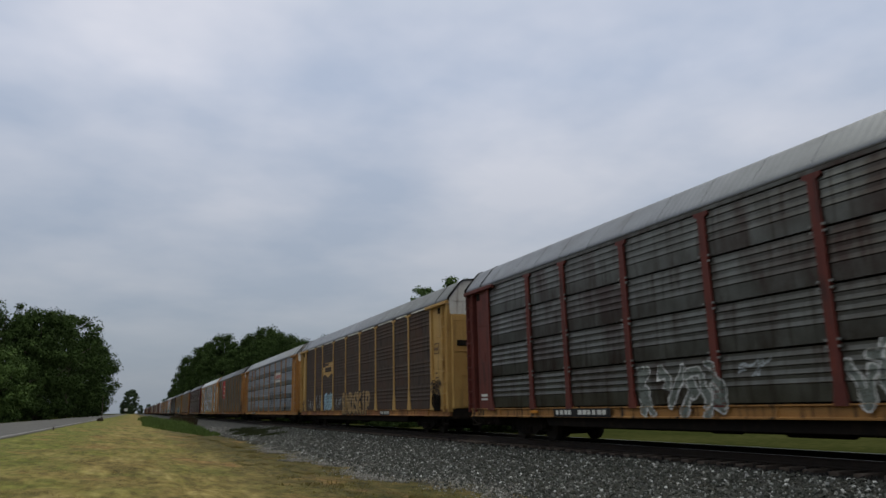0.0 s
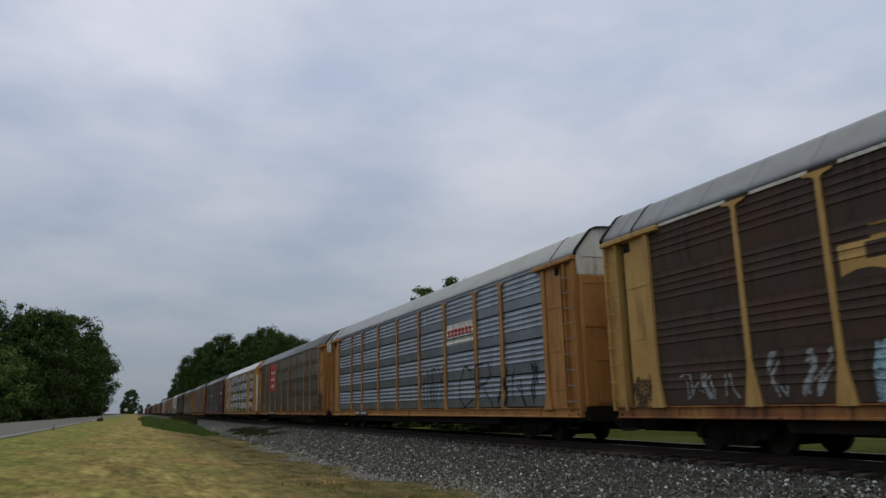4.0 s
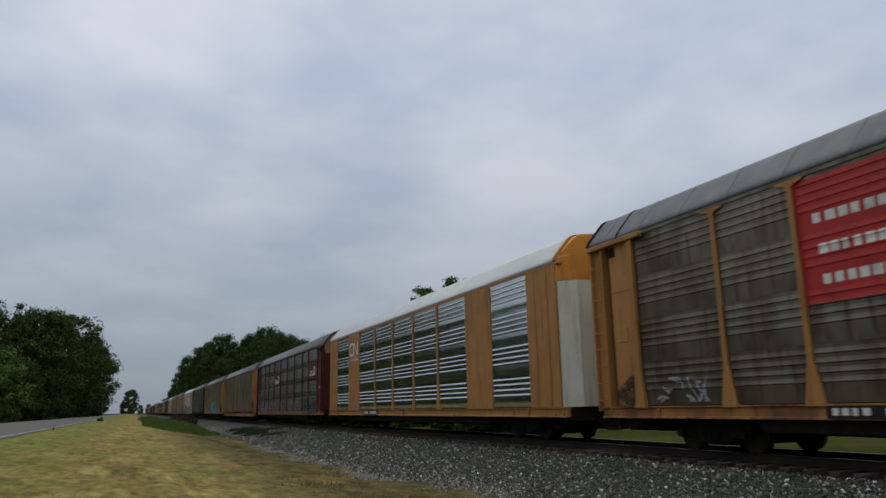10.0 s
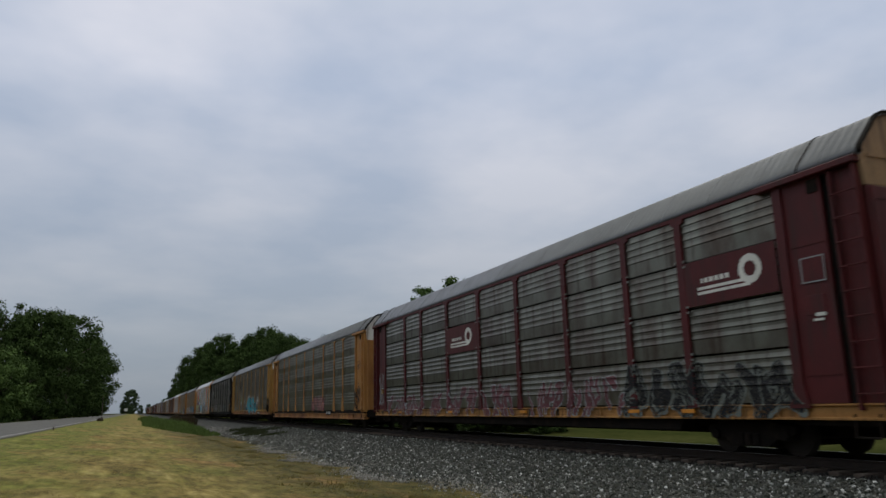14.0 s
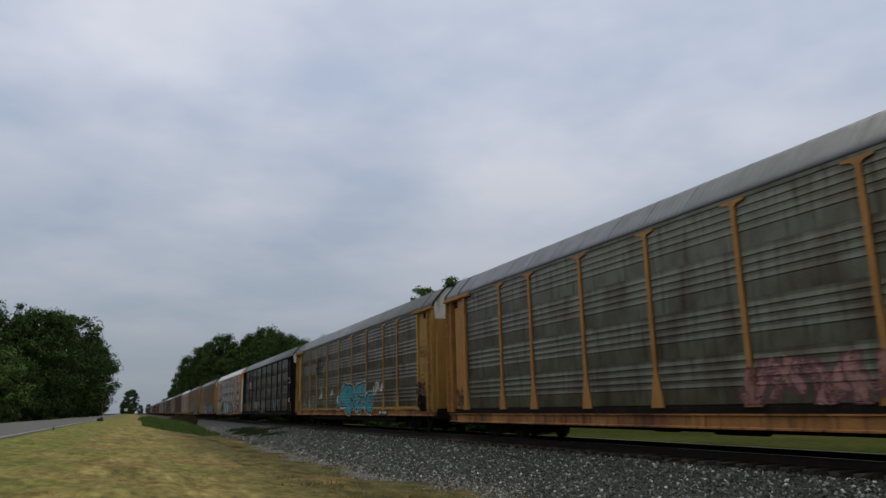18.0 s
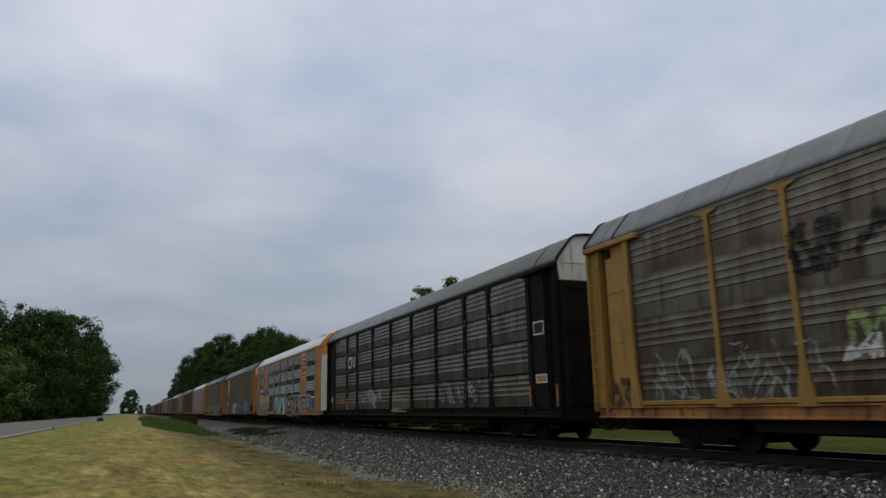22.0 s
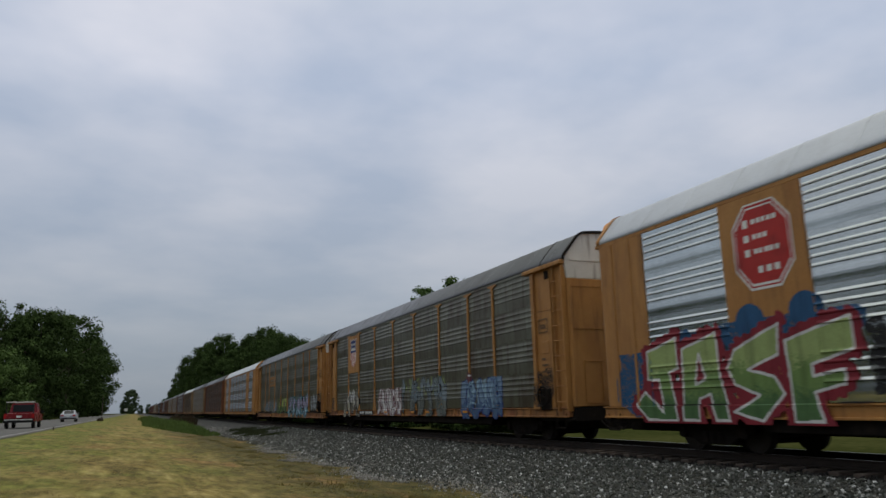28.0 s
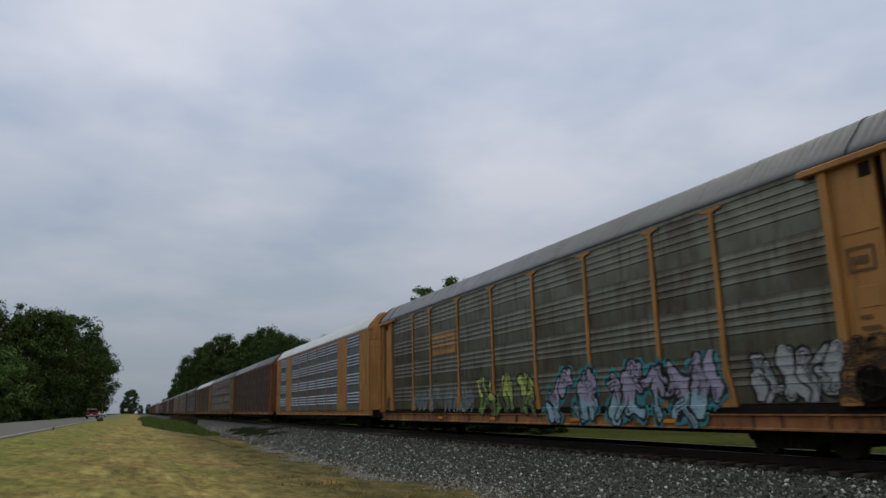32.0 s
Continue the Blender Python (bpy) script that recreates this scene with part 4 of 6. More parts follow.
def lever_mesh(s):
    bm = bmesh.new()
    pts = [(-1.5, 13.3, 0.58), (-1.45, 13.42, 0.66), (-0.4, 13.5, 0.62), (-0.1, 13.7, 0.7)]
    for a, b in zip(pts, pts[1:]):
        tube(bm, a, b, 0.016, 6)
    return mirrored(mesh_of(bm, "uncoupling_lever", M_UNDER), s)


def step_mesh(s):
    bm = bmesh.new()
    for y in (12.75, 13.2):
        tube(bm, (SIDE + 0.06, y, 0.8), (SIDE + 0.03, y, 0.42), 0.016, 6)
    tube(bm, (SIDE + 0.03, 12.75, 0.42), (SIDE + 0.03, 13.2, 0.42), 0.02, 6)
    return mirrored(mesh_of(bm, "sill_step", M_UNDER), s)


def hoop_mesh(s):
    """The dark sealing hoop at the roof's end."""
    bm = bmesh.new()
    prof = [p for p in roof_profile() if p[0] < 0.7]
    top = [(x * 1.012, z + 0.02) for x, z in prof]
    low = [(x * 0.99, z - 0.02) for x, z in prof]
    sweep(bm, top + low[::-1], 13.49, 13.58, closed=True)
    return mirrored(mesh_of(bm, "roof_hoop", M_UNDER), s)


def brake_mesh():
    bm = bmesh.new()
    tube(bm, (-0.8, -1.0, 0.5), (-0.8, 0.4, 0.5), 0.16, 12)
    return mesh_of(bm, "brake_cylinder", M_UNDER)


def ring(bm, c, radius, r, n=28, m=6):
    """A closed ring round the x axis."""
    rows = []
    for k in range(n):
        t = 2 * math.pi * k / n
        d = Vector((0, math.cos(t), math.sin(t)))
        rows.append([bm.verts.new(c + d * (radius + r * math.cos(2 * math.pi * q / m)) + Vector((r * math.sin(2 * math.pi * q / m), 0, 0))) for q in range(m)])
    for k in range(n):
        for q in range(m):
            bm.faces.new((rows[k][q], rows[k][(q + 1) % m], rows[(k + 1) % n][(q + 1) % m], rows[(k + 1) % n][q]))
    bmesh.ops.recalc_face_normals(bm, faces=bm.faces[:])


def hand_brake(car):
    box_ = part("hand_brake", cached("brake_box", lambda: box_mesh("hand_brake", M_UNDER, SIDE - 0.01, SIDE + 0.1, -12.5, -11.95, 0.9, 1.5, bevel=0.02)), car, "grimy black hand brake gear box")

    def wheel():
        bm = bmesh.new()
        c = Vector((SIDE - 0.07, -12.2, 1.28))
        ring(bm, c, 0.27, 0.028)
        for k in range(2):
            d = Vector((0, 0.27 * math.cos(k * 1.571 + 0.3), 0.27 * math.sin(k * 1.571 + 0.3)))
            tube(bm, c - d, c + d, 0.02, 6)
        tube(bm, c - Vector((0.02, 0, 0)), c + Vector((0.09, 0, 0)), 0.06, 8)
        return mesh_of(bm, "hand_wheel", M_UNDER)
    part("hand_wheel", cached("hand_wheel", wheel), box_)


def tank_mesh():
    bm = bmesh.new()
    tube(bm, (-0.9, 1.5, 0.52), (-0.9, 2.3, 0.52), 0.15, 12)
    return mesh_of(bm, "air_tank", M_UNDER)


def spec(label, **k):
    k["label"] = label
    return k


GREY_Y = dict(post=M_YELLOW, screen=M_STEEL_GREY, sill=M_ORANGE, roof=M_ROOF_DARK, gable=M_WHITE, rail=M_STEEL_GREY, deep=0.32)
SPECS = [
    spec("dark grey car carrier with red-brown posts and tagged screens", deep=0.38, post=M_OXIDE, screen=M_STEEL_DARK, sill=M_GRIMY, roof=M_ROOF, style="bolted", rail=M_STEEL_DARK),
    spec("rust-brown car carrier with cream-yellow posts and painted letters", post=M_CREAM, screen=M_STEEL_BROWN, sill=M_ORANGE, roof=M_ROOF, gable=M_WHITE, rail=M_STEEL_BROWN, deep=0.4, strips=True),
    spec("blue-grey car carrier with orange-yellow posts and black tags", deep=0.65, post=M_YELLOW, screen=M_STEEL_BLUE, sill=M_YELLOW, roof=M_ROOF_MID, gable=M_WHITE, rail=M_STEEL_BLUE, style="bolted"),
    spec("grey-brown car carrier with yellow posts and a red sign", **{**GREY_Y, "screen": M_STEEL_TAN}),
    spec("clean yellow car carrier with bright ribbed screens and pale roof", post=M_YELLOW, screen=M_STEEL_BRIGHT, sill=M_YELLOW, roof=M_ROOF_WHITE, deep=0.6, tall=0.62, wide="door", door=M_DOOR, gable=M_HOOD),
    spec("maroon car carrier with weathered tan screens and white emblem", deep=0.4, post=M_MAROON, screen=M_STEEL_PALE, sill=M_GRIMY, roof=M_ROOF_DARK, style="bolted", gable=M_DULL),
    spec("grey car carrier with yellow posts and faded pink tag", sill_z=(0.5, 0.80), **GREY_Y),
    spec("brown-grey car carrier with yellow posts and teal graffiti", ledge=True, **{**GREY_Y, "screen": M_STEEL_TAN, "post": M_OCHRE}),
    spec("black car carrier with brown-grey weathered screens", deep=0.4, post=M_BLACK, screen=M_STEEL_SOOT, sill=M_BLACK, roof=M_ROOF_DARK, style="bolted", gable=M_WHITE),
    spec("yellow car carrier with bright screens and large graffiti letters", post=M_YELLOW, screen=M_STEEL_BRIGHT, sill=M_YELLOW, roof=M_ROOF_WHITE, deep=0.6, tall=0.62, wide="logo", door=M_DOOR, gable=M_HOOD),
    spec("grey car carrier with yellow posts, shield sign and graffiti", **GREY_Y),
    spec("grey car carrier with yellow posts and a long graffiti band", sill_z=(0.5, 0.80), **GREY_Y),
    spec("pale car carrier with yellow posts and a white roof", post=M_YELLOW, screen=M_STEEL_BLUE, sill=M_YELLOW, roof=M_ROOF_WHITE, wide="logo"),
    spec("rust-brown car carrier with dark orange posts", post=M_RUST, screen=M_STEEL_BROWN, sill=M_ORANGE, roof=M_ROOF_DARK),
    spec("tan-grey car carrier with faded tan posts", post=M_DULL, screen=M_STEEL_TAN, sill=M_ORANGE, roof=M_ROOF_DARK),
    spec("rust-brown car carrier with faded tan posts and pale roof", post=M_DULL, screen=M_STEEL_BROWN, sill=M_ORANGE, roof=M_ROOF_WHITE),
    spec("maroon car carrier with dark screens", post=M_MAROON, screen=M_STEEL_DARK, sill=M_ORANGE, roof=M_ROOF_DARK, style="bolted"),
]
CARS = []
for i in range(31):
    sp = SPECS[i] if i < len(SPECS) else SPECS[(13, 14, 16, 15, 13, 8, 14)[(i * 5) % 7]]
    CARS.append(autorack(i, sp, i < 13))


# ---------------------------------------------------------------- trees
def leaf_mat(name, a, b):
    return island_mat(name, [a, b, tuple(c * 0.7 for c in a)], rough=0.8, bump_scale=3, bump=0.0, spec=0.04)


M_LEAF = leaf_mat("dark_summer_leaves", (0.028, 0.048, 0.014), (0.048, 0.077, 0.021))
M_LEAF_MID = leaf_mat("mid_green_leaves", (0.055, 0.092, 0.026), (0.08, 0.124, 0.035))
# distance haze is put into this leaf colour: paler and greyer than the near leaves
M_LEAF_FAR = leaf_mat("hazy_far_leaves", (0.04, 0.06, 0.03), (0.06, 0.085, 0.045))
M_BUSH = leaf_mat("weed_leaves", (0.085, 0.13, 0.032), (0.12, 0.17, 0.05))
M_BARK = paint("grey_brown_bark", (0.09, 0.07, 0.055), rough=0.95, scale=4)


def crown_mesh(seed, clumps, leaves, radius, height, low, leaf, mat, name="crown"):
    """Many small leaf blades in uneven clumps."""
    rng = np.random.default_rng(seed)
    th, u = rng.uniform(0, 6.283, clumps), rng.random(clumps)
    zc = low + (height - low) * u
    prof = np.sin(np.clip(0.12 + 0.88 * u, 0, 1) * math.pi * 0.93) ** 0.65
    rr = radius * prof * rng.uniform(0.45, 1.05, clumps)
    cen = np.stack([rr * np.cos(th), rr * np.sin(th), zc], 1)
    size = radius * rng.uniform(0.12, 0.30, clumps)
    p = rng.normal(size=(clumps, leaves, 3))
    p /= np.linalg.norm(p, axis=2, keepdims=True)
    p *= rng.uniform(0.35, 1.1, (clumps, leaves, 1)) * size[:, None, None]
    p[..., 2] *= 0.75
    c = (cen[:, None] + p).reshape(-1, 3)
    n = len(c)
    out = p.reshape(-1, 3) / np.linalg.norm(p.reshape(-1, 3), axis=1, keepdims=True)
    out = out + rng.normal(0, 0.42, (n, 3)) + (0, 0, 0.25)
    out /= np.linalg.norm(out, axis=1, keepdims=True)
    a = rng.normal(size=(n, 3)); a -= out * (a * out).sum(1, keepdims=True); a /= np.linalg.norm(a, axis=1, keepdims=True)
    b = np.cross(out, a)
    s = leaf * rng.uniform(0.6, 1.4, (n, 1))
    v = np.stack([c - a * s, c + b * s * 0.55, c + a * s, c - b * s * 0.55], 1).reshape(-1, 3)
    me = bpy.data.meshes.new(name)
    me.from_pydata(v.tolist(), [], np.arange(4 * n).reshape(n, 4).tolist())
    me.materials.append(mat)
    return me


def trunk_mesh(seed, height, radius):
    rnd = random.Random(seed)
    bm = bmesh.new()
    top = Vector((rnd.uniform(-0.5, 0.5), rnd.uniform(-0.5, 0.5), height * 0.62))
    tube(bm, (0, 0, -0.3), top, 0.022 * height, 9, 0.008 * height)
    for k in range(9):
        f = rnd.uniform(0.3, 1.0)
        p = top * f
        a = rnd.uniform(0, 6.283)
        r = radius * rnd.uniform(0.5, 0.9)
        q = p + Vector((math.cos(a) * r, math.sin(a) * r, height * rnd.uniform(0.1, 0.32)))
        tube(bm, p, q, 0.008 * height, 6, 0.002 * height)
    return mesh_of(bm, "trunk", M_BARK)


def tree(seed, height, radius, leaf=0.35, clumps=110, leaves=42, mat=None, low=0.12, label="", group=""):
    t = tagged(new("tree"), label or "tall dark green broadleaf tree in full leaf", "tree", group)
    part("trunk", trunk_mesh(seed, height, radius), t)
    part("crown", crown_mesh(seed, clumps, leaves, radius, height, height * low, leaf, mat or M_LEAF), t)
    t.location = (0, 0, 0)
    return t


def plant(kinds, spots, tall, rnd, z, wide=1.0):
    """Copies of the trees in kinds at the spots (x, y, height), each turned and scaled."""
    for k, (x, y, h) in enumerate(spots):
        m = pose(x, y, z, 0, 0, rnd.uniform(0, 360))
        o = kinds[k] if k < len(kinds) else copy_thing(kinds[k % len(kinds)], m)
        o.matrix_basis = m
        s = h / tall
        o.scale = (s * wide, s * wide, s)


def plant_trees():
    rnd = random.Random(5)
    kinds = [tree(20 + k, 22, 7.2 + k * 0.5, leaf=0.27, clumps=230, leaves=85, low=0.02, group="roadside woodlot") for k in range(4)]
    front = [tree(30 + k, 14, 6.0, leaf=0.25, clumps=190, leaves=80, low=0.0, mat=M_LEAF_MID, label="mid-green lower tree at the edge of the woodlot", group="roadside woodlot") for k in range(2)]
    plant(front, [(-28.5, 140, 10), (-34, 136, 12), (-41, 140, 11), (-20.8, 136, 11.3), (-23.5, 130, 9.6)], 14, rnd, 0.1)
    plant(kinds, [(-16.6, 322, 30), (-18.5, 172, 22.4), (-25, 168, 23), (-32, 162, 22), (-40, 160, 23.5), (-48, 158, 24), (-57, 158, 25), (-22, 184, 20), (-36, 180, 22.5), (-50, 176, 24),
                  (-20.5, 315, 29), (-18, 235, 28.5), (-66, 162, 25), (-29, 150, 14), (-43, 146, 13), (-53, 146, 15), (-20, 160, 11), (-36, 152, 10), (-62, 142, 16)], 22, rnd, 0.1)
    # unseen trees added along the road's far side, to darken the train screens' reflections
    plant([copy_thing(k, pose(-36, -20, 0.1)) for k in kinds], [(-42 + rnd.uniform(-4, 4), -40 + 5.5 * k, rnd.uniform(11, 13.5)) for k in range(34)], 22, rnd, 0.1)
    right = [tree(40 + k, 20, 6.3 + k * 0.7, leaf=0.27, clumps=200, leaves=80, low=0.02, label="dark green tree in the belt beyond the track", group="tree belt beyond the track") for k in range(3)]
    spots, y = [], 133
    while y < 700:
        x = float(np.interp(y, (132, 200, 300, 400, 760), (31, 31, 27, 24.5, 23)))
        h = float(np.interp(y, (132, 145, 175, 205, 240, 280, 330, 360, 400, 450, 500, 560, 740), (13.2, 15.6, 17.6, 21.4, 23.2, 25.6, 27.4, 26, 23.2, 20, 17, 13, 12)))
        spots.append((x + rnd.uniform(-1.5, 1.5), y, h * (1.1, 0.62, 0.94, 0.5, 1.02, 0.72, 0.97)[len(spots) % 7] * rnd.uniform(0.96, 1.04)))
        if 186 < y < 340:
            spots.append((x + 12, y, h * rnd.choice((0.8, 0.95, 1.08))))
        y += rnd.uniform(6.5, 9.5) * (1 + (y - 138) / 200)
    spots += [(54, 118, 13), (50, 104, 12), (56, 92, 13)]
    plant(right, spots, 20, rnd, -0.5, 0.78)
    slim = [tree(70 + k, 20, 3.5, leaf=0.2, clumps=170, leaves=60, low=0.1, mat=M_LEAF_MID, label="slender green tree rising behind the train", group="tree belt beyond the track") for k in range(2)]
    plant(slim, [(40.4, 103.4, 19.4), (40.2, 90.6, 18.7), (41.5, 101.0, 18.2)], 20, rnd, -0.5)
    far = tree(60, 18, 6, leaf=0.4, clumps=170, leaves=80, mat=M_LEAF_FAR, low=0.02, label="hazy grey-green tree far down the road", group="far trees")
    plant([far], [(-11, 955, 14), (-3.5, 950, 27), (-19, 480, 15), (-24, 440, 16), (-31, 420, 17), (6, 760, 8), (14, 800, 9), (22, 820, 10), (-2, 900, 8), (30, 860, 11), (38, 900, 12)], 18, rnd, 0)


plant_trees()


# ---------------------------------------------------------------- paint on the cars: signs, emblems, graffiti
GLYPHS = {
    "J": [[(0.35, 1), (1, 1)], [(0.72, 1), (0.72, 0.3), (0.5, 0.05), (0.15, 0.02), (0.0, 0.3)]],
    "A": [[(0, 0), (0.45, 1), (0.62, 1), (0.95, 0)], [(0.2, 0.36), (0.8, 0.36)]],
    "S": [[(0.95, 0.85), (0.6, 1), (0.15, 0.85), (0.15, 0.62), (0.85, 0.4), (0.85, 0.15), (0.4, 0), (0.0, 0.15)]],
    "F": [[(0.12, 0), (0.2, 1), (0.95, 1)], [(0.16, 0.52), (0.75, 0.55)]],
    "K": [[(0.1, 0), (0.1, 1)], [(0.9, 1), (0.12, 0.5), (0.95, 0)]],
    "R": [[(0.1, 0), (0.1, 1), (0.75, 1), (0.9, 0.75), (0.7, 0.52), (0.12, 0.48)], [(0.45, 0.5), (0.95, 0)]],
    "I": [[(0.5, 0), (0.5, 0.7)], [(0.5, 0.93), (0.5, 1)]],
    "P": [[(0.1, 0), (0.1, 1), (0.75, 1), (0.9, 0.75), (0.7, 0.45), (0.12, 0.42)]],
    "N": [[(0.05, 0), (0.1, 1), (0.85, 0.05), (0.92, 1)]],
    "D": [[(0.1, 0), (0.1, 1), (0.6, 0.95), (0.9, 0.5), (0.6, 0.05), (0.1, 0)]],
    "E": [[(0.9, 0.95), (0.15, 1), (0.1, 0.0), (0.9, 0.03)], [(0.12, 0.5), (0.7, 0.52)]],
    "T": [[(0.0, 0.97), (1.0, 1.0)], [(0.5, 0.97), (0.48, 0.0)]],
    "H": [[(0.1, 0), (0.12, 1)], [(0.9, 1), (0.92, -0.1)], [(0.1, 0.5), (0.9, 0.5)]],
    "G": [[(0.9, 0.85), (0.5, 1), (0.1, 0.6), (0.15, 0.2), (0.5, 0), (0.9, 0.15), (0.9, 0.45), (0.55, 0.45)]],
    "Y": [[(0.05, 1), (0.5, 0.5), (0.95, 1)], [(0.5, 0.5), (0.4, 0)]],
    "C": [[(0.9, 0.85), (0.5, 1), (0.1, 0.6), (0.15, 0.2), (0.5, 0), (0.95, 0.15)]],
}


def scrawl(rnd):
    """A letter-like sign that spells nothing."""
    out = []
    for _ in range(rnd.choice((2, 2, 3))):
        p = [(rnd.random(), rnd.choice((0, 0.1, 0.5, 0.9, 1)))]
        for _ in range(rnd.choice((2, 3, 4))):
            p.append((min(1.1, max(-0.1, p[-1][0] + rnd.uniform(-0.7, 0.7))), rnd.choice((0, 0.25, 0.5, 0.75, 1))))
        out.append(p)
    return out


def seg_distance(U, V, polys):
    """Distance in metres from each cell to the strokes."""
    d = np.full(U.shape, 9.0)
    for poly in polys:
        for (ax, ay), (bx, by) in zip(poly, poly[1:]):
            dx, dy = bx - ax, by - ay
            t = np.clip(((U - ax) * dx + (V - ay) * dy) / (dx * dx + dy * dy + 1e-9), 0, 1)
            d = np.minimum(d, np.hypot(U - ax - t * dx, V - ay - t * dy))
    return d


def side_depth(y, z, sp):
    """Where the near side of a car lies at (y, z): on a rib, a flat, a post or the sill."""
    k = np.mod(z - ROW_Z, ROW_H) - ROW_H * 0.335
    r = np.mod(k, RIB_PITCH)
    tall = sp.get("tall", 1.0)
    bulge = np.where((k > 0) & (k < RIB_PITCH * 3 + 0.104), np.interp(r, [0, 0.016, 0.026, 0.026 + 0.026 * tall, 0.026 + 0.076 * tall, RIB_PITCH], [0, 1, 1, 0.55, 0, 0]), 0.0)
    x = FLAT_X + (RIB_X - FLAT_X) * bulge * sp.get("deep", 1.0)
    if sp.get("ledge"):
        x = np.where((z > 0.97) & (z < 1.1), SIDE + 0.018, x)
    if sp.get("wide"):
        on = (np.abs(y) > 11.42) | ((np.abs(y) < 8.9) & (np.abs(y) > 6.85))
        x = np.where(on, SIDE + 0.03, x)
        for k in range(4):
            x = np.where(np.abs(y - (-6.85 + (k + 1) * 13.7 / 5)) < np.interp(z, [0.9, 1.45, 1.9], [0.19, 0.12, 0.09]), SIDE, x)
    else:
        half = np.interp(z, [0.9, 1.5, 1.75, 4.86, 4.97], [0.24, 0.14, 0.1, 0.1, 0.3]) if sp.get("style") != "bolted" else np.interp(z, [0.9, 1.3], [0.16, 0.115])
        for p in POSTS:
            x = np.where(np.abs(y - p) < half, SIDE - 0.002, x)
        flat_end = sp.get("style") == "bolted"
        x = np.where(np.abs(y) > PANEL_END - 0.14, SIDE if flat_end else SIDE - 0.032, x)
        x = np.where(np.abs(y) > 11.98, SIDE + 0.033, x)
        x = np.where(np.abs(y) > 12.88, SIDE - 0.032, x)
    return np.where(z < 0.975, SIDE + 0.014, x)


def paint_film(i, name, label, y_left, z_low, width, height, pick, mats, cell=0.02, lift=0.008, flat=False):
    """A skin of paint on the side of car i, laid over ribs and posts. pick gives each cell's colour, or -1."""
    sp = SPECS[i] if i < len(SPECS) else {}
    nu, nv = int(width / cell), int(height / cell)
    uu, vv = (np.arange(nu) + 0.5) * cell, (np.arange(nv) + 0.5) * cell
    U, V = np.meshgrid(uu, vv, indexing="ij")
    col = pick(U, V)
    a, b = np.nonzero(col >= 0)
    if not len(a):
        return
    ids = a * (nv + 1) + b
    quads = np.stack([ids, ids + nv + 1, ids + nv + 2, ids + 1], 1)
    used, inv = np.unique(quads, return_inverse=True)
    gu, gv = (used // (nv + 1)) * cell, (used % (nv + 1)) * cell
    y, z = y_left - gu, z_low + gv
    x = (np.full(len(y), SIDE + 0.012) if flat else side_depth(y, z, sp)) - lift
    me = bpy.data.meshes.new(name)
    me.from_pydata(np.stack([x, y, z], 1).tolist(), [], inv.reshape(-1, 4)[:, ::-1].tolist())
    for m in mats:
        me.materials.append(m)
    me.polygons.foreach_set("material_index", col[a, b].astype(int).tolist())
    part(name, me, CARS[i], label)


def spray(name, colour):
    return paint("spray_" + name, colour, tuple(c * 0.8 for c in colour), stain=tuple(c * 0.45 for c in colour), stains=0.45, streak=0.3, rough=0.6, scale=3, bump=0, per_object=False)


S_WHITE, S_CHROME = spray("white", (0.62, 0.62, 0.60)), spray("chrome", (0.34, 0.37, 0.38))
S_BLACK, S_TEAL = spray("black", (0.012, 0.012, 0.013)), spray("teal", (0.04, 0.26, 0.31))
S_RED, S_GREEN = spray("red", (0.21, 0.018, 0.028)), spray("green", (0.15, 0.24, 0.07))
S_BLUE, S_SKY = spray("blue", (0.02, 0.085, 0.19)), spray("pale_blue", (0.30, 0.46, 0.56))
S_TAN, S_PINK = spray("tan", (0.33, 0.215, 0.09)), spray("pink", (0.40, 0.20, 0.18))
S_LILAC, S_LIME = spray("lilac", (0.36, 0.33, 0.46)), spray("lime", (0.45, 0.52, 0.12))
S_SLATE, S_PLUM = spray("slate", (0.14, 0.20, 0.26)), spray("plum", (0.16, 0.06, 0.07))
S_CREAM, S_DEEP = spray("cream", (0.40, 0.37, 0.29)), spray("deep_green", (0.07, 0.145, 0.05))
S_MIDBLUE, S_DUSK, S_STONE = spray("mid_blue", (0.15, 0.235, 0.34)), spray("dusk_blue", (0.07, 0.13, 0.23)), spray("stone_blue", (0.19, 0.235, 0.26))
S_GREY = spray("grey_green", (0.17, 0.19, 0.17))
S_PALEGREEN = spray("pale_green", (0.30, 0.38, 0.14))
S_STENCIL, S_SOOT = spray("worn_stencil", (0.13, 0.075, 0.034)), spray("soot", (0.045, 0.03, 0.02))
S_NAVY = spray("navy", (0.02, 0.04, 0.16))


def letters(text, width, height, rnd, lean=0.0, jitter=0.0, gap=0.12, count=5):
    """Strokes, in metres, of a row of letters or of scrawls."""
    n = len(text) if text else count
    w = width / n
    rows = []
    for k in range(n):
        polys = []
        g = GLYPHS[text[k]] if text else scrawl(rnd)
        lift = rnd.uniform(-jitter, jitter) * height
        tall = height * (1 + rnd.uniform(-jitter, jitter))
        for p in g:
            polys.append([(k * w + w * gap / 2 + u * w * (1 - gap) + v * lean * height, 0.5 * (height - tall) + lift + v * tall) for u, v in p])
        rows.append(polys)
    return rows


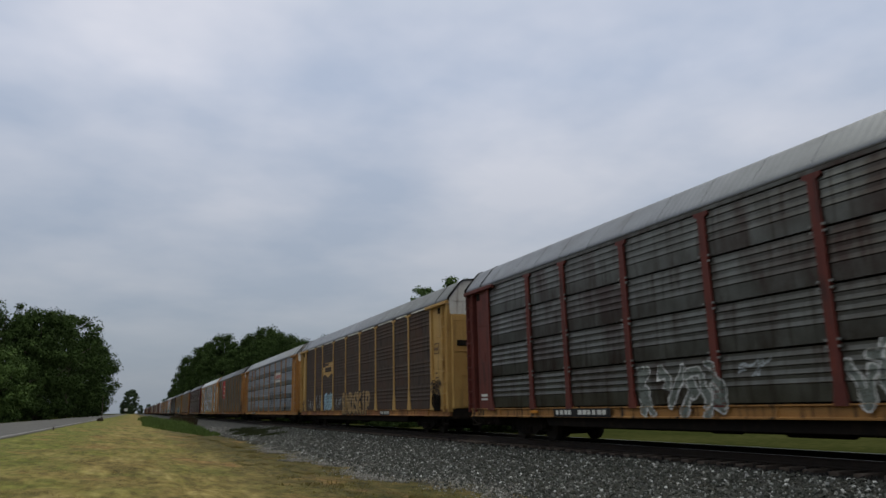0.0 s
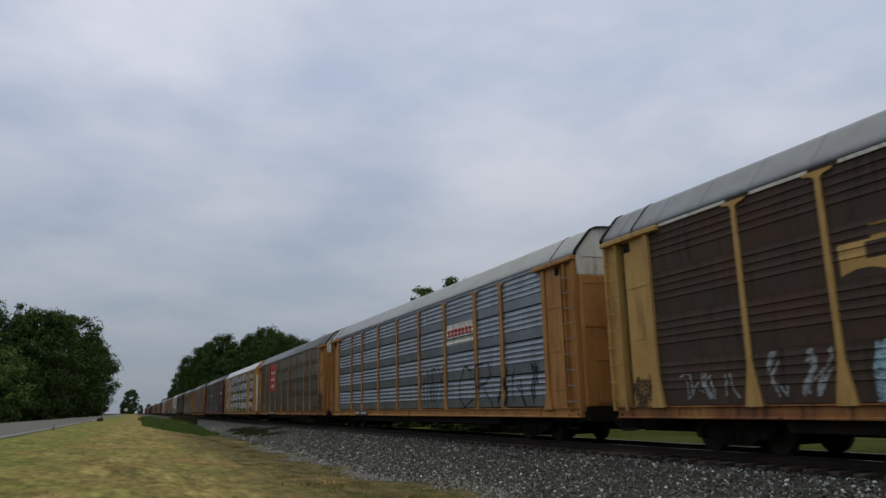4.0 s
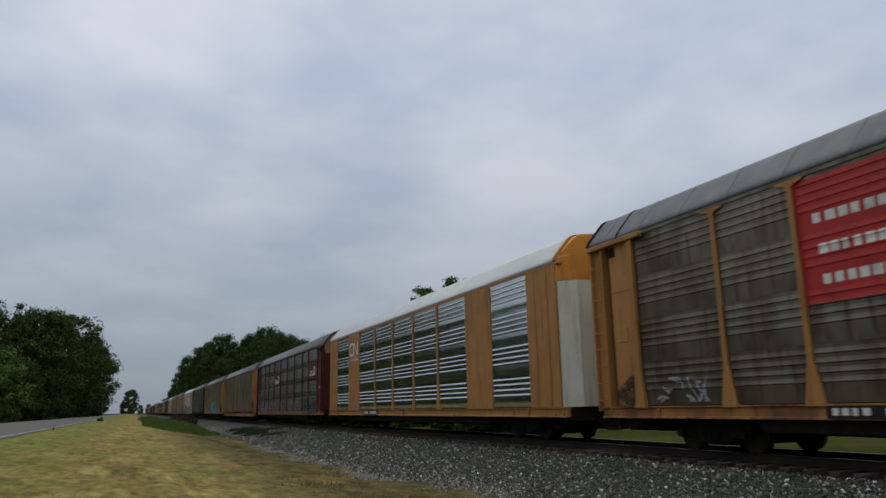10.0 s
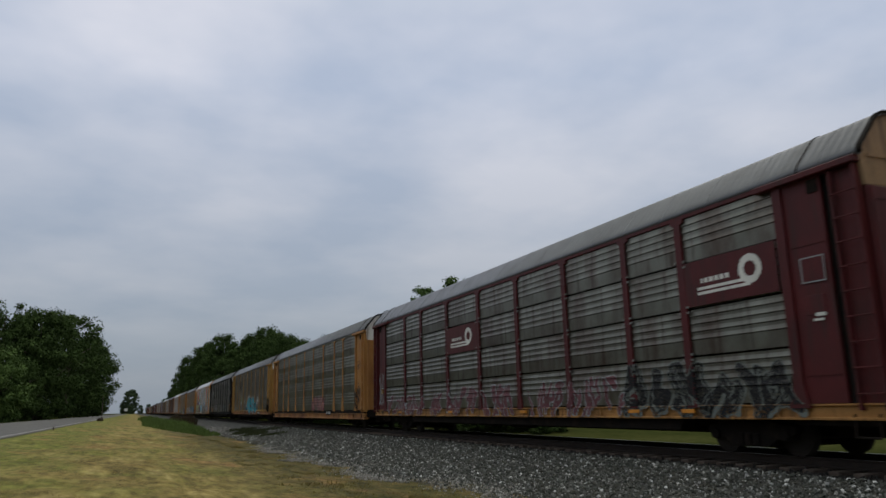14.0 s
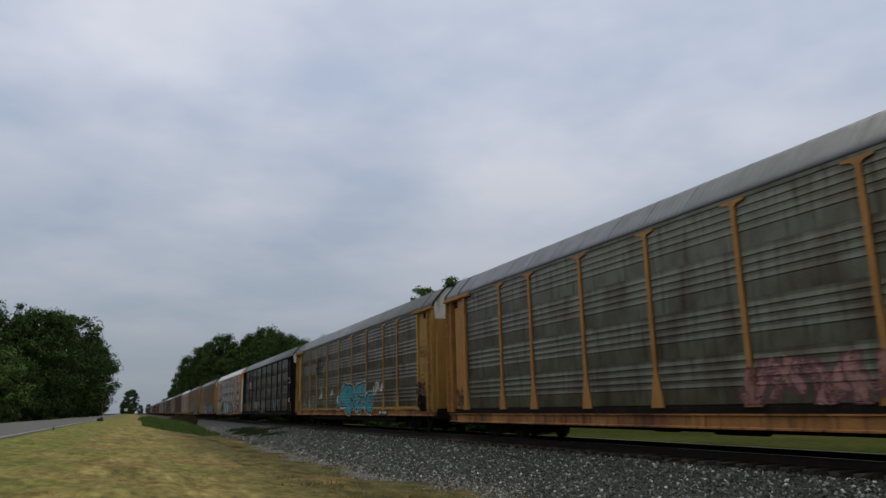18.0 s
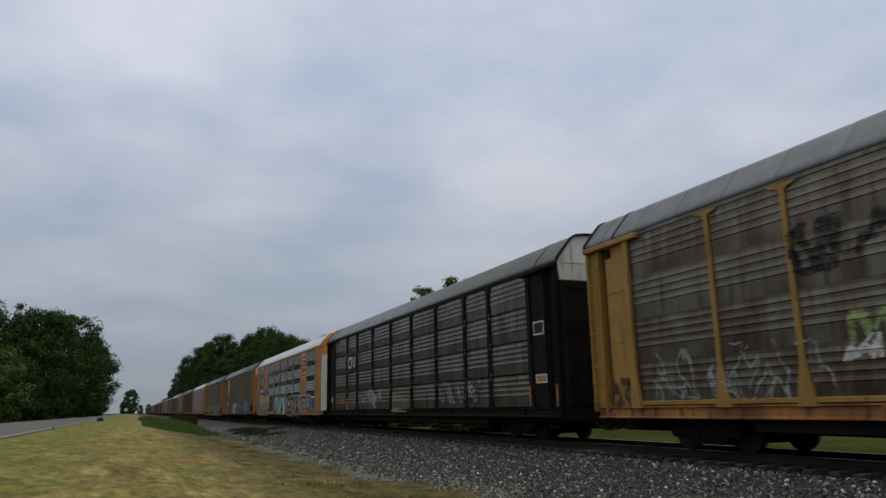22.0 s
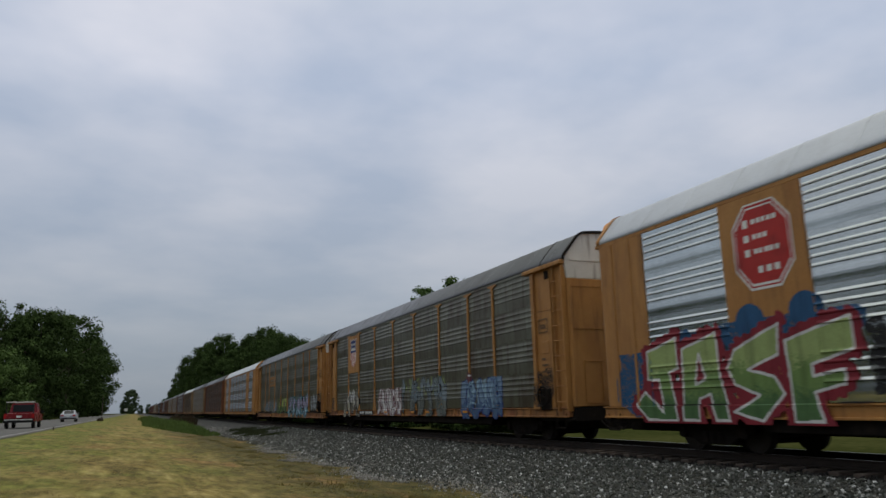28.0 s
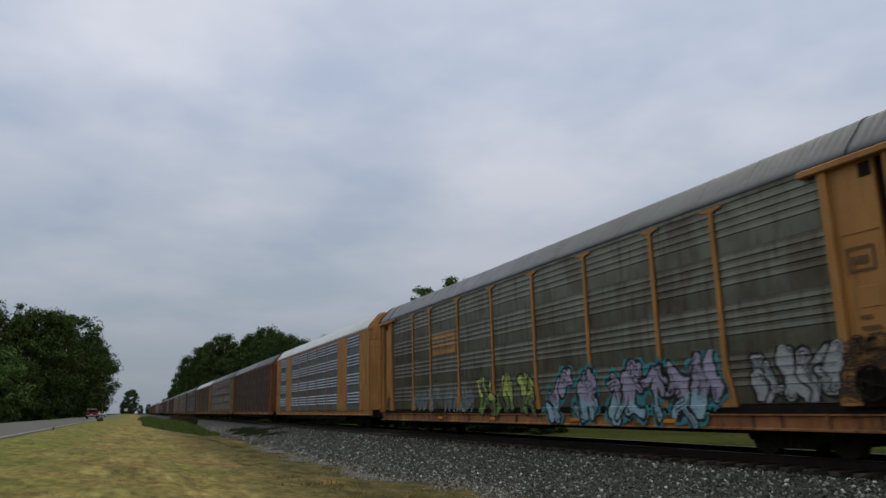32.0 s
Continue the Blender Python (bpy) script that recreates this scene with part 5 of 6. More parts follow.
def graffiti(i, label, y_left, y_right, z_low, z_high, fill, edge, text="", count=5, stroke=0.13, line=0.05, seed=1, back=None, lean=0.0, wear=0.25, halo=0.22, third=None, lift=0.008):
    """A tag: strokes filled and outlined, on a cloud of back colour where it has one."""
    rnd = random.Random(seed)
    pad = stroke + line + (halo if back else 0)
    W, H = y_left - y_right, z_high - z_low
    polys = letters(text, W - 2 * pad, H - 2 * pad, rnd, lean=lean, jitter=0.0 if text else 0.08, count=count)
    polys = [[[(u + pad, v + pad) for u, v in p] for p in row] for row in polys]
    mats = [m for m in (fill, edge, back, third) if m]

    def pick(U, V):
        k = 0.45 if text else 1.0
        Uw = U + k * (0.07 * np.sin(V * 5.3 + U * 1.7 + seed) + 0.035 * np.sin(V * 11.0 - U * 6.1 + 2 * seed))
        Vw = V + k * (0.06 * np.sin(U * 4.7 + seed * 3) + 0.035 * np.sin(U * 12.3 + V * 4.0 + seed))
        each = [seg_distance(Uw, Vw, row) for row in polys]
        d = np.min(each, axis=0)
        n = np.sin(U * 9.1 + seed) * np.sin(V * 13.3 + seed * 2) + 0.6 * np.sin(U * 31 + V * 17 + seed) * np.sin(V * 41 - U * 11)
        col = np.full(U.shape, -1)
        if back:
            col[d < pad - 0.03 + 0.07 * n] = mats.index(back)
        if edge and edge not in (S_WHITE, S_CHROME):
            low = np.min([seg_distance(Uw - 0.07, Vw + 0.07, row) for row in polys], axis=0)
            col[low < stroke] = mats.index(edge)
        for e in each:
            if edge:
                col[e < stroke + line] = mats.index(edge)
            col[e < stroke] = mats.index(fill)
        if edge and not text and edge not in (S_WHITE, S_CHROME):
            col[(np.abs(d - stroke * 0.45) < 0.016) & (np.sin(U * 6.1 + V * 4.3 + seed) > 0.1)] = mats.index(edge)
        if third:
            col[(col == mats.index(fill)) & (V < H * (0.42 + 0.06 * np.sin(U * 4 + seed)))] = mats.index(third)
        grit = np.modf(np.abs(np.sin(np.floor(U / 0.02) * 12.9898 + np.floor(V / 0.02) * 78.233 + seed) * 43758.5453))[0]
        col[(grit < wear * (0.35 + 0.65 * (n > 0.35)))] = -1
        return col
    paint_film(i, "graffiti", label, y_left, z_low, W, H, pick, mats, lift=lift)


def inside(U, V, polys):
    """Which cells lie in the outlines, by the even-odd rule."""
    hit = np.zeros(U.shape, bool)
    for poly in polys:
        for (ax, ay), (bx, by) in zip(poly, poly[1:] + poly[:1]):
            if ay != by:
                hit ^= ((ay > V) != (by > V)) & (U < ax + (V - ay) * (bx - ax) / (by - ay))
    return hit


def piece(i, label, y_left, z_low, polys, fill, edge, line=0.05, back=None, halo=0.2, low=None, rim=None, inner=(), flecks=(), fleck=None, lift=0.008, wobble=1.0, mid=None):
    """A painted piece with letter outlines in metres: fill, edge line, a cloud behind or a rim, lines and flecks inside."""
    W = max(u for p in polys for u, v in p) + 0.35
    H = max(v for p in polys for u, v in p) + 0.35
    mats = [m for m in (fill, edge, back, low, mid, rim, fleck) if m]
    loops = [p + p[:1] for p in polys]

    def pick(U, V):
        U, V = U + wobble * (0.03 * np.sin(V * 6.1 + U * 2.3) + 0.014 * np.sin(V * 17 + U * 5)), V + wobble * (0.03 * np.sin(U * 5.3) + 0.014 * np.sin(U * 15 - V * 3))
        d, body = seg_distance(U, V, loops), inside(U, V, polys)
        wave = np.sin(U * 7.3) * np.sin(V * 9.1 + U) + 0.5 * np.sin(U * 23 + V * 17)
        col = np.full(U.shape, -1)
        if back:
            col[(d < halo + 0.06 * wave) | body] = mats.index(back)
        if rim:
            col[d < line + 0.028] = mats.index(rim)
        col[body] = mats.index(fill)
        if low:
            grit = np.modf(np.abs(np.sin(np.floor(U / 0.02) * 12.9898 + np.floor(V / 0.02) * 78.233) * 43758.5453))[0]
            col[body & (V < H * (0.44 + 0.14 * grit + 0.03 * wave))] = mats.index(mid)
            col[body & (V < H * (0.2 + 0.14 * grit + 0.03 * wave))] = mats.index(low)
        if flecks:
            col[body & (seg_distance(U, V, flecks) < 0.055 + 0.02 * wave)] = mats.index(fleck)
        if inner:
            col[body & (seg_distance(U, V, inner) < line * 0.55)] = mats.index(edge)
        col[(d < line) & (body | (d < line * 0.7))] = mats.index(edge)
        return col
    paint_film(i, "graffiti", label, y_left, z_low, W, H, pick, mats, lift=lift)


def blocks(i, name, label, y_left, z_low, width, height, rects, mats, base=None, shape=None, cell=0.02, flat=False):
    """A painted sign of plain bars: rects are (u0, v0, u1, v1, colour) in shares of the sign."""
    def pick(U, V):
        u, v = U / width, V / height
        col = np.full(U.shape, -1 if base is None else base)
        if shape is not None:
            col = shape(u, v, col)
        for a, b, c, d, k in rects:
            col[(u >= a) & (u < c) & (v >= b) & (v < d)] = k
        return col
    paint_film(i, name, label, y_left, z_low, width, height, pick, mats, cell, flat=flat)


def bar_row(v0, v1, u0, u1, n, k, seed):
    """A line of writing as plain bars."""
    rnd = random.Random(seed)
    w = (u1 - u0) / n
    return [(u0 + j * w, v0, u0 + j * w + w * rnd.uniform(0.6, 0.8), v1, k) for j in range(n)]


def stencil(i, y_left, y_right, plate=True, seed=1):
    """Reporting marks on the sill: light bars on a dark plate."""
    rects = bar_row(0.25, 0.75, 0.05, 0.36, 4, 1, seed) + bar_row(0.25, 0.75, 0.46, 0.95, 6, 1, seed + 1)
    blocks(i, "reporting_mark", "black plate with pale stencilled bars", y_left, 0.715, y_left - y_right, 0.235, rects, [S_BLACK, M_MARK], base=0 if plate else None)


# dark car with red-brown posts
graffiti(0, "white and grey-green graffiti scrawl", 3.98, 0.95, 0.72, 1.9, S_GREY, S_WHITE, count=4, stroke=0.07, line=0.035, seed=4, wear=0.3)
graffiti(0, "white graffiti scrawl", -1.55, -4.6, 0.74, 2.0, S_GREY, S_WHITE, count=4, stroke=0.08, line=0.035, seed=9, wear=0.3)
graffiti(0, "small grey scribble", 0.9, -0.1, 1.5, 1.85, S_CHROME, None, count=2, stroke=0.025, line=0, seed=2)
stencil(0, 7.8, 5.1)
blocks(0, "stencil", "pale stencil bars", 12.5, 1.2, 0.62, 0.32, [(0.05, 0.1, 0.95, 0.3, 0), (0.05, 0.5, 0.95, 0.72, 0)], [M_MARK])
# rust-brown car
graffiti(1, "tan bubble graffiti letters outlined in black", 2.25, -3.4, 0.70, 1.98, S_TAN, S_BLACK, text="ENDSKIP", stroke=0.13, line=0.05, seed=3, wear=0.12)
graffiti(1, "pale teal painted patch", 6.45, 4.25, 0.98, 2.05, S_SKY, None, count=5, stroke=0.16, line=0, seed=7, wear=0.45)
blocks(1, "faded_badge", "faded yellow badge with dark bars", 6.8, 2.95, 2.45, 0.95, [(0.2, 0.35, 0.85, 0.65, 1), (0.1, 0.75, 0.6, 0.9, -1)], [M_CREAM, M_STEEL_BROWN], base=0,
       shape=lambda u, v, c: np.where((v > 0.12 + 0.1 * np.sin(u * 9)) & (v < 0.95 - 0.25 * (u < 0.25)), c, -1))
graffiti(1, "faint white scribble", 11.1, 9.3, 1.1, 1.65, S_CHROME, None, count=4, stroke=0.02, line=0, seed=11, wear=0.4)
graffiti(1, "faint white scribble", 8.6, 7.1, 1.1, 1.95, S_CHROME, None, count=3, stroke=0.025, line=0, seed=12, wear=0.4)
graffiti(1, "faint white scribble", 3.6, 2.3, 1.1, 1.7, S_CHROME, None, count=3, stroke=0.022, line=0, seed=13, wear=0.4)
stencil(1, -5.0, -6.4, seed=3)
# blue-grey car
blocks(2, "striped_sign", "white sign with red bars", -4.4, 3.3, 2.5, 0.78, [(0.0, 0.28, 1.0, 0.36, 2), (0.0, 0.0, 1, 0.12, 0)] + bar_row(0.42, 0.78, 0.05, 0.95, 7, 1, 5), [M_WHITE, M_RED, S_BLACK], base=0)
graffiti(2, "thin black tag", -1.6, -4.1, 1.2, 2.6, S_BLACK, None, text="INDY", stroke=0.03, line=0, seed=5, wear=0.15)
graffiti(2, "large thin black tag", -5.2, -8.3, 1.0, 2.5, S_BLACK, None, text="CR", stroke=0.035, line=0, seed=6, wear=0.15)
graffiti(2, "thin black tag", -8.5, -11.2, 1.0, 2.3, S_BLACK, None, count=3, stroke=0.035, line=0, seed=8, wear=0.15)
stencil(2, 8.1, 5.95, seed=7)
# grey-brown car with the red sign
blocks(3, "red_sign", "red sign with three rows of white bars", 6.9, 2.68, 2.58, 2.28, bar_row(0.62, 0.70, 0.12, 0.9, 8, 1, 1) + bar_row(0.38, 0.46, 0.14, 0.75, 7, 1, 2) + bar_row(0.14, 0.22, 0.14, 0.78, 7, 1, 3), [M_RED, M_MARK], base=0)
stencil(3, 6.8, 4.4, seed=9)
graffiti(3, "small pale scribble", 11.2, 9.4, 1.05, 1.6, S_CHROME, None, count=4, stroke=0.03, line=0, seed=15, wear=0.4)


def loop_emblem(i, y_left, z_low, width, height, ground=None, area=(0.0, 0.0, 1.0, 1.0)):
    """A running white band: a hooked loop that passes into a wave. area: its share of the ground."""
    path = [[(0.42, 0.92), (0.12, 0.92), (0.05, 0.80), (0.05, 0.20), (0.12, 0.08), (0.42, 0.08), (0.49, 0.20), (0.49, 0.80), (0.55, 0.92), (0.62, 0.82), (0.83, 0.20), (0.90, 0.08), (0.96, 0.20), (0.96, 0.95)]]
    u0, v0, u1, v1 = area

    def pick(U, V):
        d = seg_distance(U, V, [[((u0 + u * (u1 - u0)) * width, (v0 + v * (v1 - v0)) * height) for u, v in p] for p in path])
        col = np.full(U.shape, 1 if ground else -1)
        col[d < 0.04 * width * (u1 - u0)] = 0
        return col
    paint_film(i, "emblem", "white looped band emblem", y_left, z_low, width, height, pick, [M_MARK] + ([ground] if ground else []), flat=bool(ground))


loop_emblem(4, 8.7, 3.86, 1.66, 0.72)
blocks(4, "stencil", "white bars under the emblem", 8.65, 3.58, 1.6, 0.14, bar_row(0.1, 0.9, 0.0, 1.0, 9, 0, 4), [M_MARK])
blocks(4, "stencil", "faded pale smear", 8.6, 1.05, 1.6, 0.35, bar_row(0.2, 0.7, 0.0, 0.8, 5, 0, 4), [S_PINK])
stencil(4, 5.9, 3.6, seed=11)
# maroon car


def wheel_emblem(i, y_left, z_low, width, height):
    def pick(U, V):
        u, v = U / width, V / height
        col = np.full(U.shape, 1)
        cx, cy, r = 0.74 * width, 0.56 * height, 0.30 * height
        d = np.hypot(U - cx, V - cy)
        col[(d < r) & (d > r * 0.52)] = 0
        col[(u > 0.15) & (u < 0.74) & (np.abs(v - 0.36) < 0.032)] = 0
        col[(u > 0.15) & (u < 0.74) & (np.abs(v - 0.25) < 0.032)] = 0
        col[(u > 0.2) & (u < 0.52) & (np.abs(v - 0.52) < 0.05) & (np.mod(u, 0.06) < 0.042)] = 0
        return col
    paint_film(i, "emblem", "maroon field with white wheel and lines", y_left, z_low, width, height, pick, [M_MARK, M_MAROON], flat=True)


wheel_emblem(5, -9.1, 3.03, 2.5, 0.97)
wheel_emblem(5, 4.2, 2.98, 2.7, 0.98)
graffiti(5, "washed-out white outline graffiti", 11.5, 4.6, 0.72, 1.6, S_PLUM, S_CHROME, count=8, stroke=0.07, line=0.03, seed=21, wear=0.35)
graffiti(5, "washed-out pale outline graffiti", 4.4, -1.3, 0.72, 1.75, S_PLUM, S_CHROME, count=7, stroke=0.09, line=0.03, seed=22, wear=0.35)
graffiti(5, "washed-out red and white graffiti", -1.9, -6.7, 0.72, 1.75, S_PLUM, S_CHROME, count=7, stroke=0.06, line=0.028, seed=23, wear=0.35)
graffiti(5, "dark slate graffiti with pale edges", -6.5, -9.6, 0.72, 1.95, S_BLACK, S_GREY, count=4, stroke=0.15, line=0.03, seed=24, wear=0.35)
graffiti(5, "dark slate graffiti with white edges", -9.2, -11.9, 0.72, 1.8, S_BLACK, S_GREY, count=3, stroke=0.15, line=0.03, seed=25, wear=0.35)
blocks(5, "placard", "thin white outline box", -12.09, 3.07, 0.5, 0.46, [(0.045, 0.045, 0.955, 0.955, 1)], [S_CHROME, M_MAROON], base=0)
blocks(5, "stencil", "small white stencil bars", -12.21, 2.37, 0.3, 0.2, [(0.1, 0.1, 0.8, 0.35, 0), (0.3, 0.5, 0.95, 0.75, 0)], [M_MARK])
graffiti(5, "white scribbles on the end plate", 12.66, 11.99, 1.15, 2.7, S_CHROME, None, count=5, stroke=0.011, line=0, seed=26, wear=0.45)
blocks(5, "placard", "small yellow placard with dark bars", 12.4, 1.72, 0.42, 0.2, bar_row(0.3, 0.7, 0.15, 0.85, 4, 1, 27), [M_OCHRE, S_STENCIL], base=0)
# grey car with the faded tag
graffiti(6, "faded pink tag with dark edges", -0.9, -4.95, 0.95, 1.85, S_PINK, S_PLUM, count=6, stroke=0.07, line=0.05, seed=31, wear=0.45)
stencil(6, -5.3, -6.4, seed=13)
# car with teal letters
piece(7, "teal graffiti letters edged in black and white with red flecks", 1.85, 0.66, [
    [(0.32, 0.4), (0.41, 0.73), (0.86, 1.33), (1.8, 1.73), (3.07, 1.69), (3.55, 1.55), (3.68, 1.02), (4.02, 1.54), (5.39, 1.72), (5.86, 1.65), (5.97, 1.31), (5.65, 0.94), (6.11, 0.91), (6.24, 1.17), (6.72, 1.18), (7.05, 0.99), (7.18, 0.43), (6.82, 0.08), (5.97, 0.31), (5.9, 0.53), (5.43, 0.55), (5.16, 0.19), (4.61, 0.15), (4.65, 0.61), (4.23, 0.24), (3.75, 0.5), (2.99, 0.05), (2.03, 0.25), (1.98, 0.51), (1.12, 0.51)]],
      S_TEAL, S_BLACK, line=0.05, rim=S_WHITE, inner=[[(1.76, 1.09), (2.25, 1.71)], [(2.01, 1.1), (2.7, 1.47), (2.96, 0.93)], [(3.75, 1.01), (3.88, 0.77)], [(4.82, 1.0), (5.31, 1.23), (5.07, 1.51)], [(4.82, 1.0), (6.1, 0.89)], [(6.27, 1.04), (6.59, 0.91), (7.06, 0.92)], [(6.81, 0.85), (7.12, 0.65)], [(4.62, 0.63), (5.27, 0.96)], [(3.31, 0.84), (3.71, 0.5)]],
      flecks=[[(0.81, 0.89), (0.97, 0.69), (1.67, 0.7)], [(3.04, 0.98), (3.72, 0.78), (4.05, 0.77)], [(4.34, 1.03), (4.77, 1.03)], [(5.41, 1.51), (5.62, 1.49)], [(4.73, 0.81), (4.95, 0.71)], [(5.47, 0.84), (5.51, 0.73)], [(5.99, 0.79), (6.09, 0.79)], [(6.37, 0.7), (6.7, 0.72)], [(6.59, 0.91), (6.7, 0.89)], [(2.71, 0.69), (2.93, 0.69)], [(5.16, 0.92), (5.26, 0.89)]], fleck=S_RED)
for k, (y, z) in enumerate(((3.3, 1.85), (1.9, 1.45), (-5.3, 1.8), (-5.6, 2.0), (-6.4, 1.95), (6.2, 1.75))):
    graffiti(7, "small white star tag", y, y - 0.75, z - 0.1, z + 0.35, S_WHITE, None, count=2, stroke=0.045, line=0, seed=40 + k, wear=0.3)
graffiti(7, "thin pale scribbles", 11.3, 6.4, 1.05, 2.2, S_CHROME, None, count=5, stroke=0.016, line=0, seed=46, wear=0.3)
graffiti(7, "thin pale scribbles", 11.0, 8.6, 1.1, 1.8, S_CHROME, None, count=4, stroke=0.016, line=0, seed=47, wear=0.3)
graffiti(7, "dark sprayed smudge", 7.0, 5.0, 3.2, 4.2, S_BLACK, None, count=3, stroke=0.09, line=0, seed=48, wear=0.6)
graffiti(7, "pale green sprayed smear", 6.2, 4.6, 1.9, 2.5, S_PALEGREEN, None, count=3, stroke=0.05, line=0, seed=49, wear=0.6)
stencil(7, -6.3, -7.6, seed=15)
# black car
loop_emblem(8, 8.88, 3.0, 1.76, 0.98, ground=S_BLACK, area=(0.14, 0.22, 0.86, 0.84))
graffiti(8, "round grey-white graffiti faces", 6.4, 2.8, 1.0, 2.0, S_CHROME, S_BLACK, count=6, stroke=0.10, line=0.04, seed=51, wear=0.3)
blocks(8, "patch", "pale scratched panel patch", 1.25, 0.86, 2.1, 0.85, [], [spray("beige", (0.2, 0.185, 0.14))], base=0, shape=lambda u, v, c: np.where(np.sin(v * 40) + np.sin(u * 3 + v * 9) > -0.2, c, -1))
graffiti(8, "faded white scribbles", -4.4, -8.2, 1.1, 2.0, S_CHROME, S_BLACK, count=6, stroke=0.04, line=0.02, seed=53, wear=0.5)
blocks(8, "placard", "yellow placard with a white rim", -12.05, 1.67, 0.62, 0.26, [(0.06, 0.14, 0.94, 0.86, 1)], [M_WHITE, M_YELLOW], base=0)
blocks(8, "placard", "thin white outline box", -12.02, 3.08, 0.6, 0.4, [(0.06, 0.08, 0.94, 0.92, 1)], [M_MARK, S_BLACK], base=0)
blocks(8, "placard", "orange placard with a white rim", 12.45, 1.45, 0.62, 0.26, [(0.06, 0.14, 0.94, 0.86, 1)], [M_WHITE, M_ORANGE], base=0)
blocks(8, "placard", "yellow dot", 10.1, 1.25, 0.36, 0.36, [], [M_YELLOW], base=0, shape=lambda u, v, c: np.where(np.hypot(u - 0.5, v - 0.5) < 0.5, c, -1))
for y in (-11.66, -13.24, 11.9, 8.95, 4.25):
    blocks(8, "grab_marker", "orange grab-iron marker", y, 1.0, 0.1, 0.62, [], [M_YELLOW], base=0)


def octagon_sign(i, y_left, z_low, width, height):
    def shape(u, v, col):
        a, b = np.abs(u - 0.5) * 2, np.abs(v - 0.5) * 2
        e = np.maximum(np.maximum(a, b), (a + b) / 1.5)
        col = np.where(e < 1.0, 1, -1)
        col = np.where(e < 0.95, 0, col)
        col = np.where((e < 0.90) & (e > 0.86), 1, col)
        return col
    rects = []
    for k, v in enumerate((0.73, 0.56, 0.39)):
        rects += [(0.2, v, 0.29, v + 0.085, 1)] + bar_row(v + 0.02, v + 0.075, 0.36, 0.8 if k != 1 else 0.62, 5 if k != 1 else 3, 1, 60 + k)
    rects += bar_row(0.19, 0.26, 0.4, 0.8, 3, 1, 66)
    blocks(i, "octagon_sign", "red octagonal sign with white bars", y_left, z_low, width, height, rects, [M_RED, M_MARK], shape=shape, cell=0.016)


octagon_sign(9, 8.56, 3.12, 1.44, 1.72)
octagon_sign(9, -7.35, 3.2, 1.44, 1.72)
BLOCK_LETTERS = {
    "J": [[(0.3, 0.86), (1.0, 1.0), (1.0, 0.62), (0.8, 0.58), (0.95, 0.0), (0.25, 0.0), (-0.05, 0.2), (0.2, 0.35), (0.62, 0.1), (0.55, 0.5), (0.3, 0.5)]],
    "A": [[(1.12, 0.85), (1.85, 1.0), (1.88, 0.5), (2.02, 0.0), (1.76, 0.0), (1.64, 0.3), (1.42, 0.25), (1.42, 0.0), (1.06, 0.0), (1.1, 0.5)],
          [(1.48, 0.78), (1.58, 0.48), (1.36, 0.42)]],
    "S": [[(3.0, 1.0), (2.95, 0.68), (2.42, 0.55), (2.85, 0.46), (3.0, 0.28), (2.6, 0.0), (2.1, 0.1), (2.58, 0.27), (2.15, 0.4), (2.03, 0.58), (2.2, 0.78)]],
    "F": [[(3.08, 0.82), (4.05, 1.0), (4.05, 0.68), (3.45, 0.55), (3.45, 0.44), (3.9, 0.5), (3.88, 0.36), (3.45, 0.28), (3.55, 0.0), (3.12, 0.0)]],
}
piece(9, "green graffiti letters edged in white on red", 12.5, 0.6, [[(0.55 + u * 1.42, 0.06 + v * 1.78) for u, v in p] for k in "JASF" for p in BLOCK_LETTERS[k]],
      S_PALEGREEN, S_WHITE, line=0.03, back=S_RED, halo=0.18, low=S_DEEP, mid=S_GREEN, lift=0.016, wobble=0.2)
for y, z in ((8.35, 2.55), (7.05, 2.62)):
    blocks(9, "graffiti", "blue sprayed ball above the letters", y + 0.36, z - 0.34, 0.72, 0.68, [], [S_BLUE], base=0, shape=lambda u, v, c: np.where(np.hypot(u - 0.5, v - 0.5) < 0.5, c, -1))
graffiti(9, "blue sprayed cloud round the letters", 12.75, 10.6, 0.72, 2.2, S_BLUE, None, count=3, stroke=0.22, line=0, seed=62, wear=0.25)
graffiti(9, "blue sprayed cloud round the letters", 11.2, 5.9, 1.95, 2.6, S_BLUE, None, count=7, stroke=0.2, line=0, seed=63, wear=0.3)
graffiti(9, "black sprayed smudge", 6.0, 4.0, 1.1, 2.35, S_BLACK, None, count=3, stroke=0.2, line=0, seed=64, wear=0.25)
graffiti(9, "pale blue graffiti letters with teal edges", 3.5, -1.8, 0.72, 2.2, S_SKY, S_TEAL, count=4, stroke=0.2, line=0.06, seed=65, wear=0.1, third=S_WHITE)
graffiti(9, "black graffiti letters edged in white", -1.85, -7.0, 0.58, 2.12, S_BLACK, S_WHITE, text="GEIK", stroke=0.15, line=0.045, seed=66, wear=0.03, lean=-0.08)
graffiti(9, "black graffiti letters edged in white", -7.15, -10.35, 0.88, 2.06, S_BLACK, S_WHITE, text="PETCH", stroke=0.105, line=0.05, seed=67, wear=0.03, lean=-0.06)
graffiti(9, "dark blue tag edged in white", -10.1, -11.65, 1.0, 1.85, S_NAVY, S_CHROME, count=3, stroke=0.11, line=0.04, seed=68, wear=0.25)
stencil(9, 5.7, 3.4, seed=17)
# car with the shield


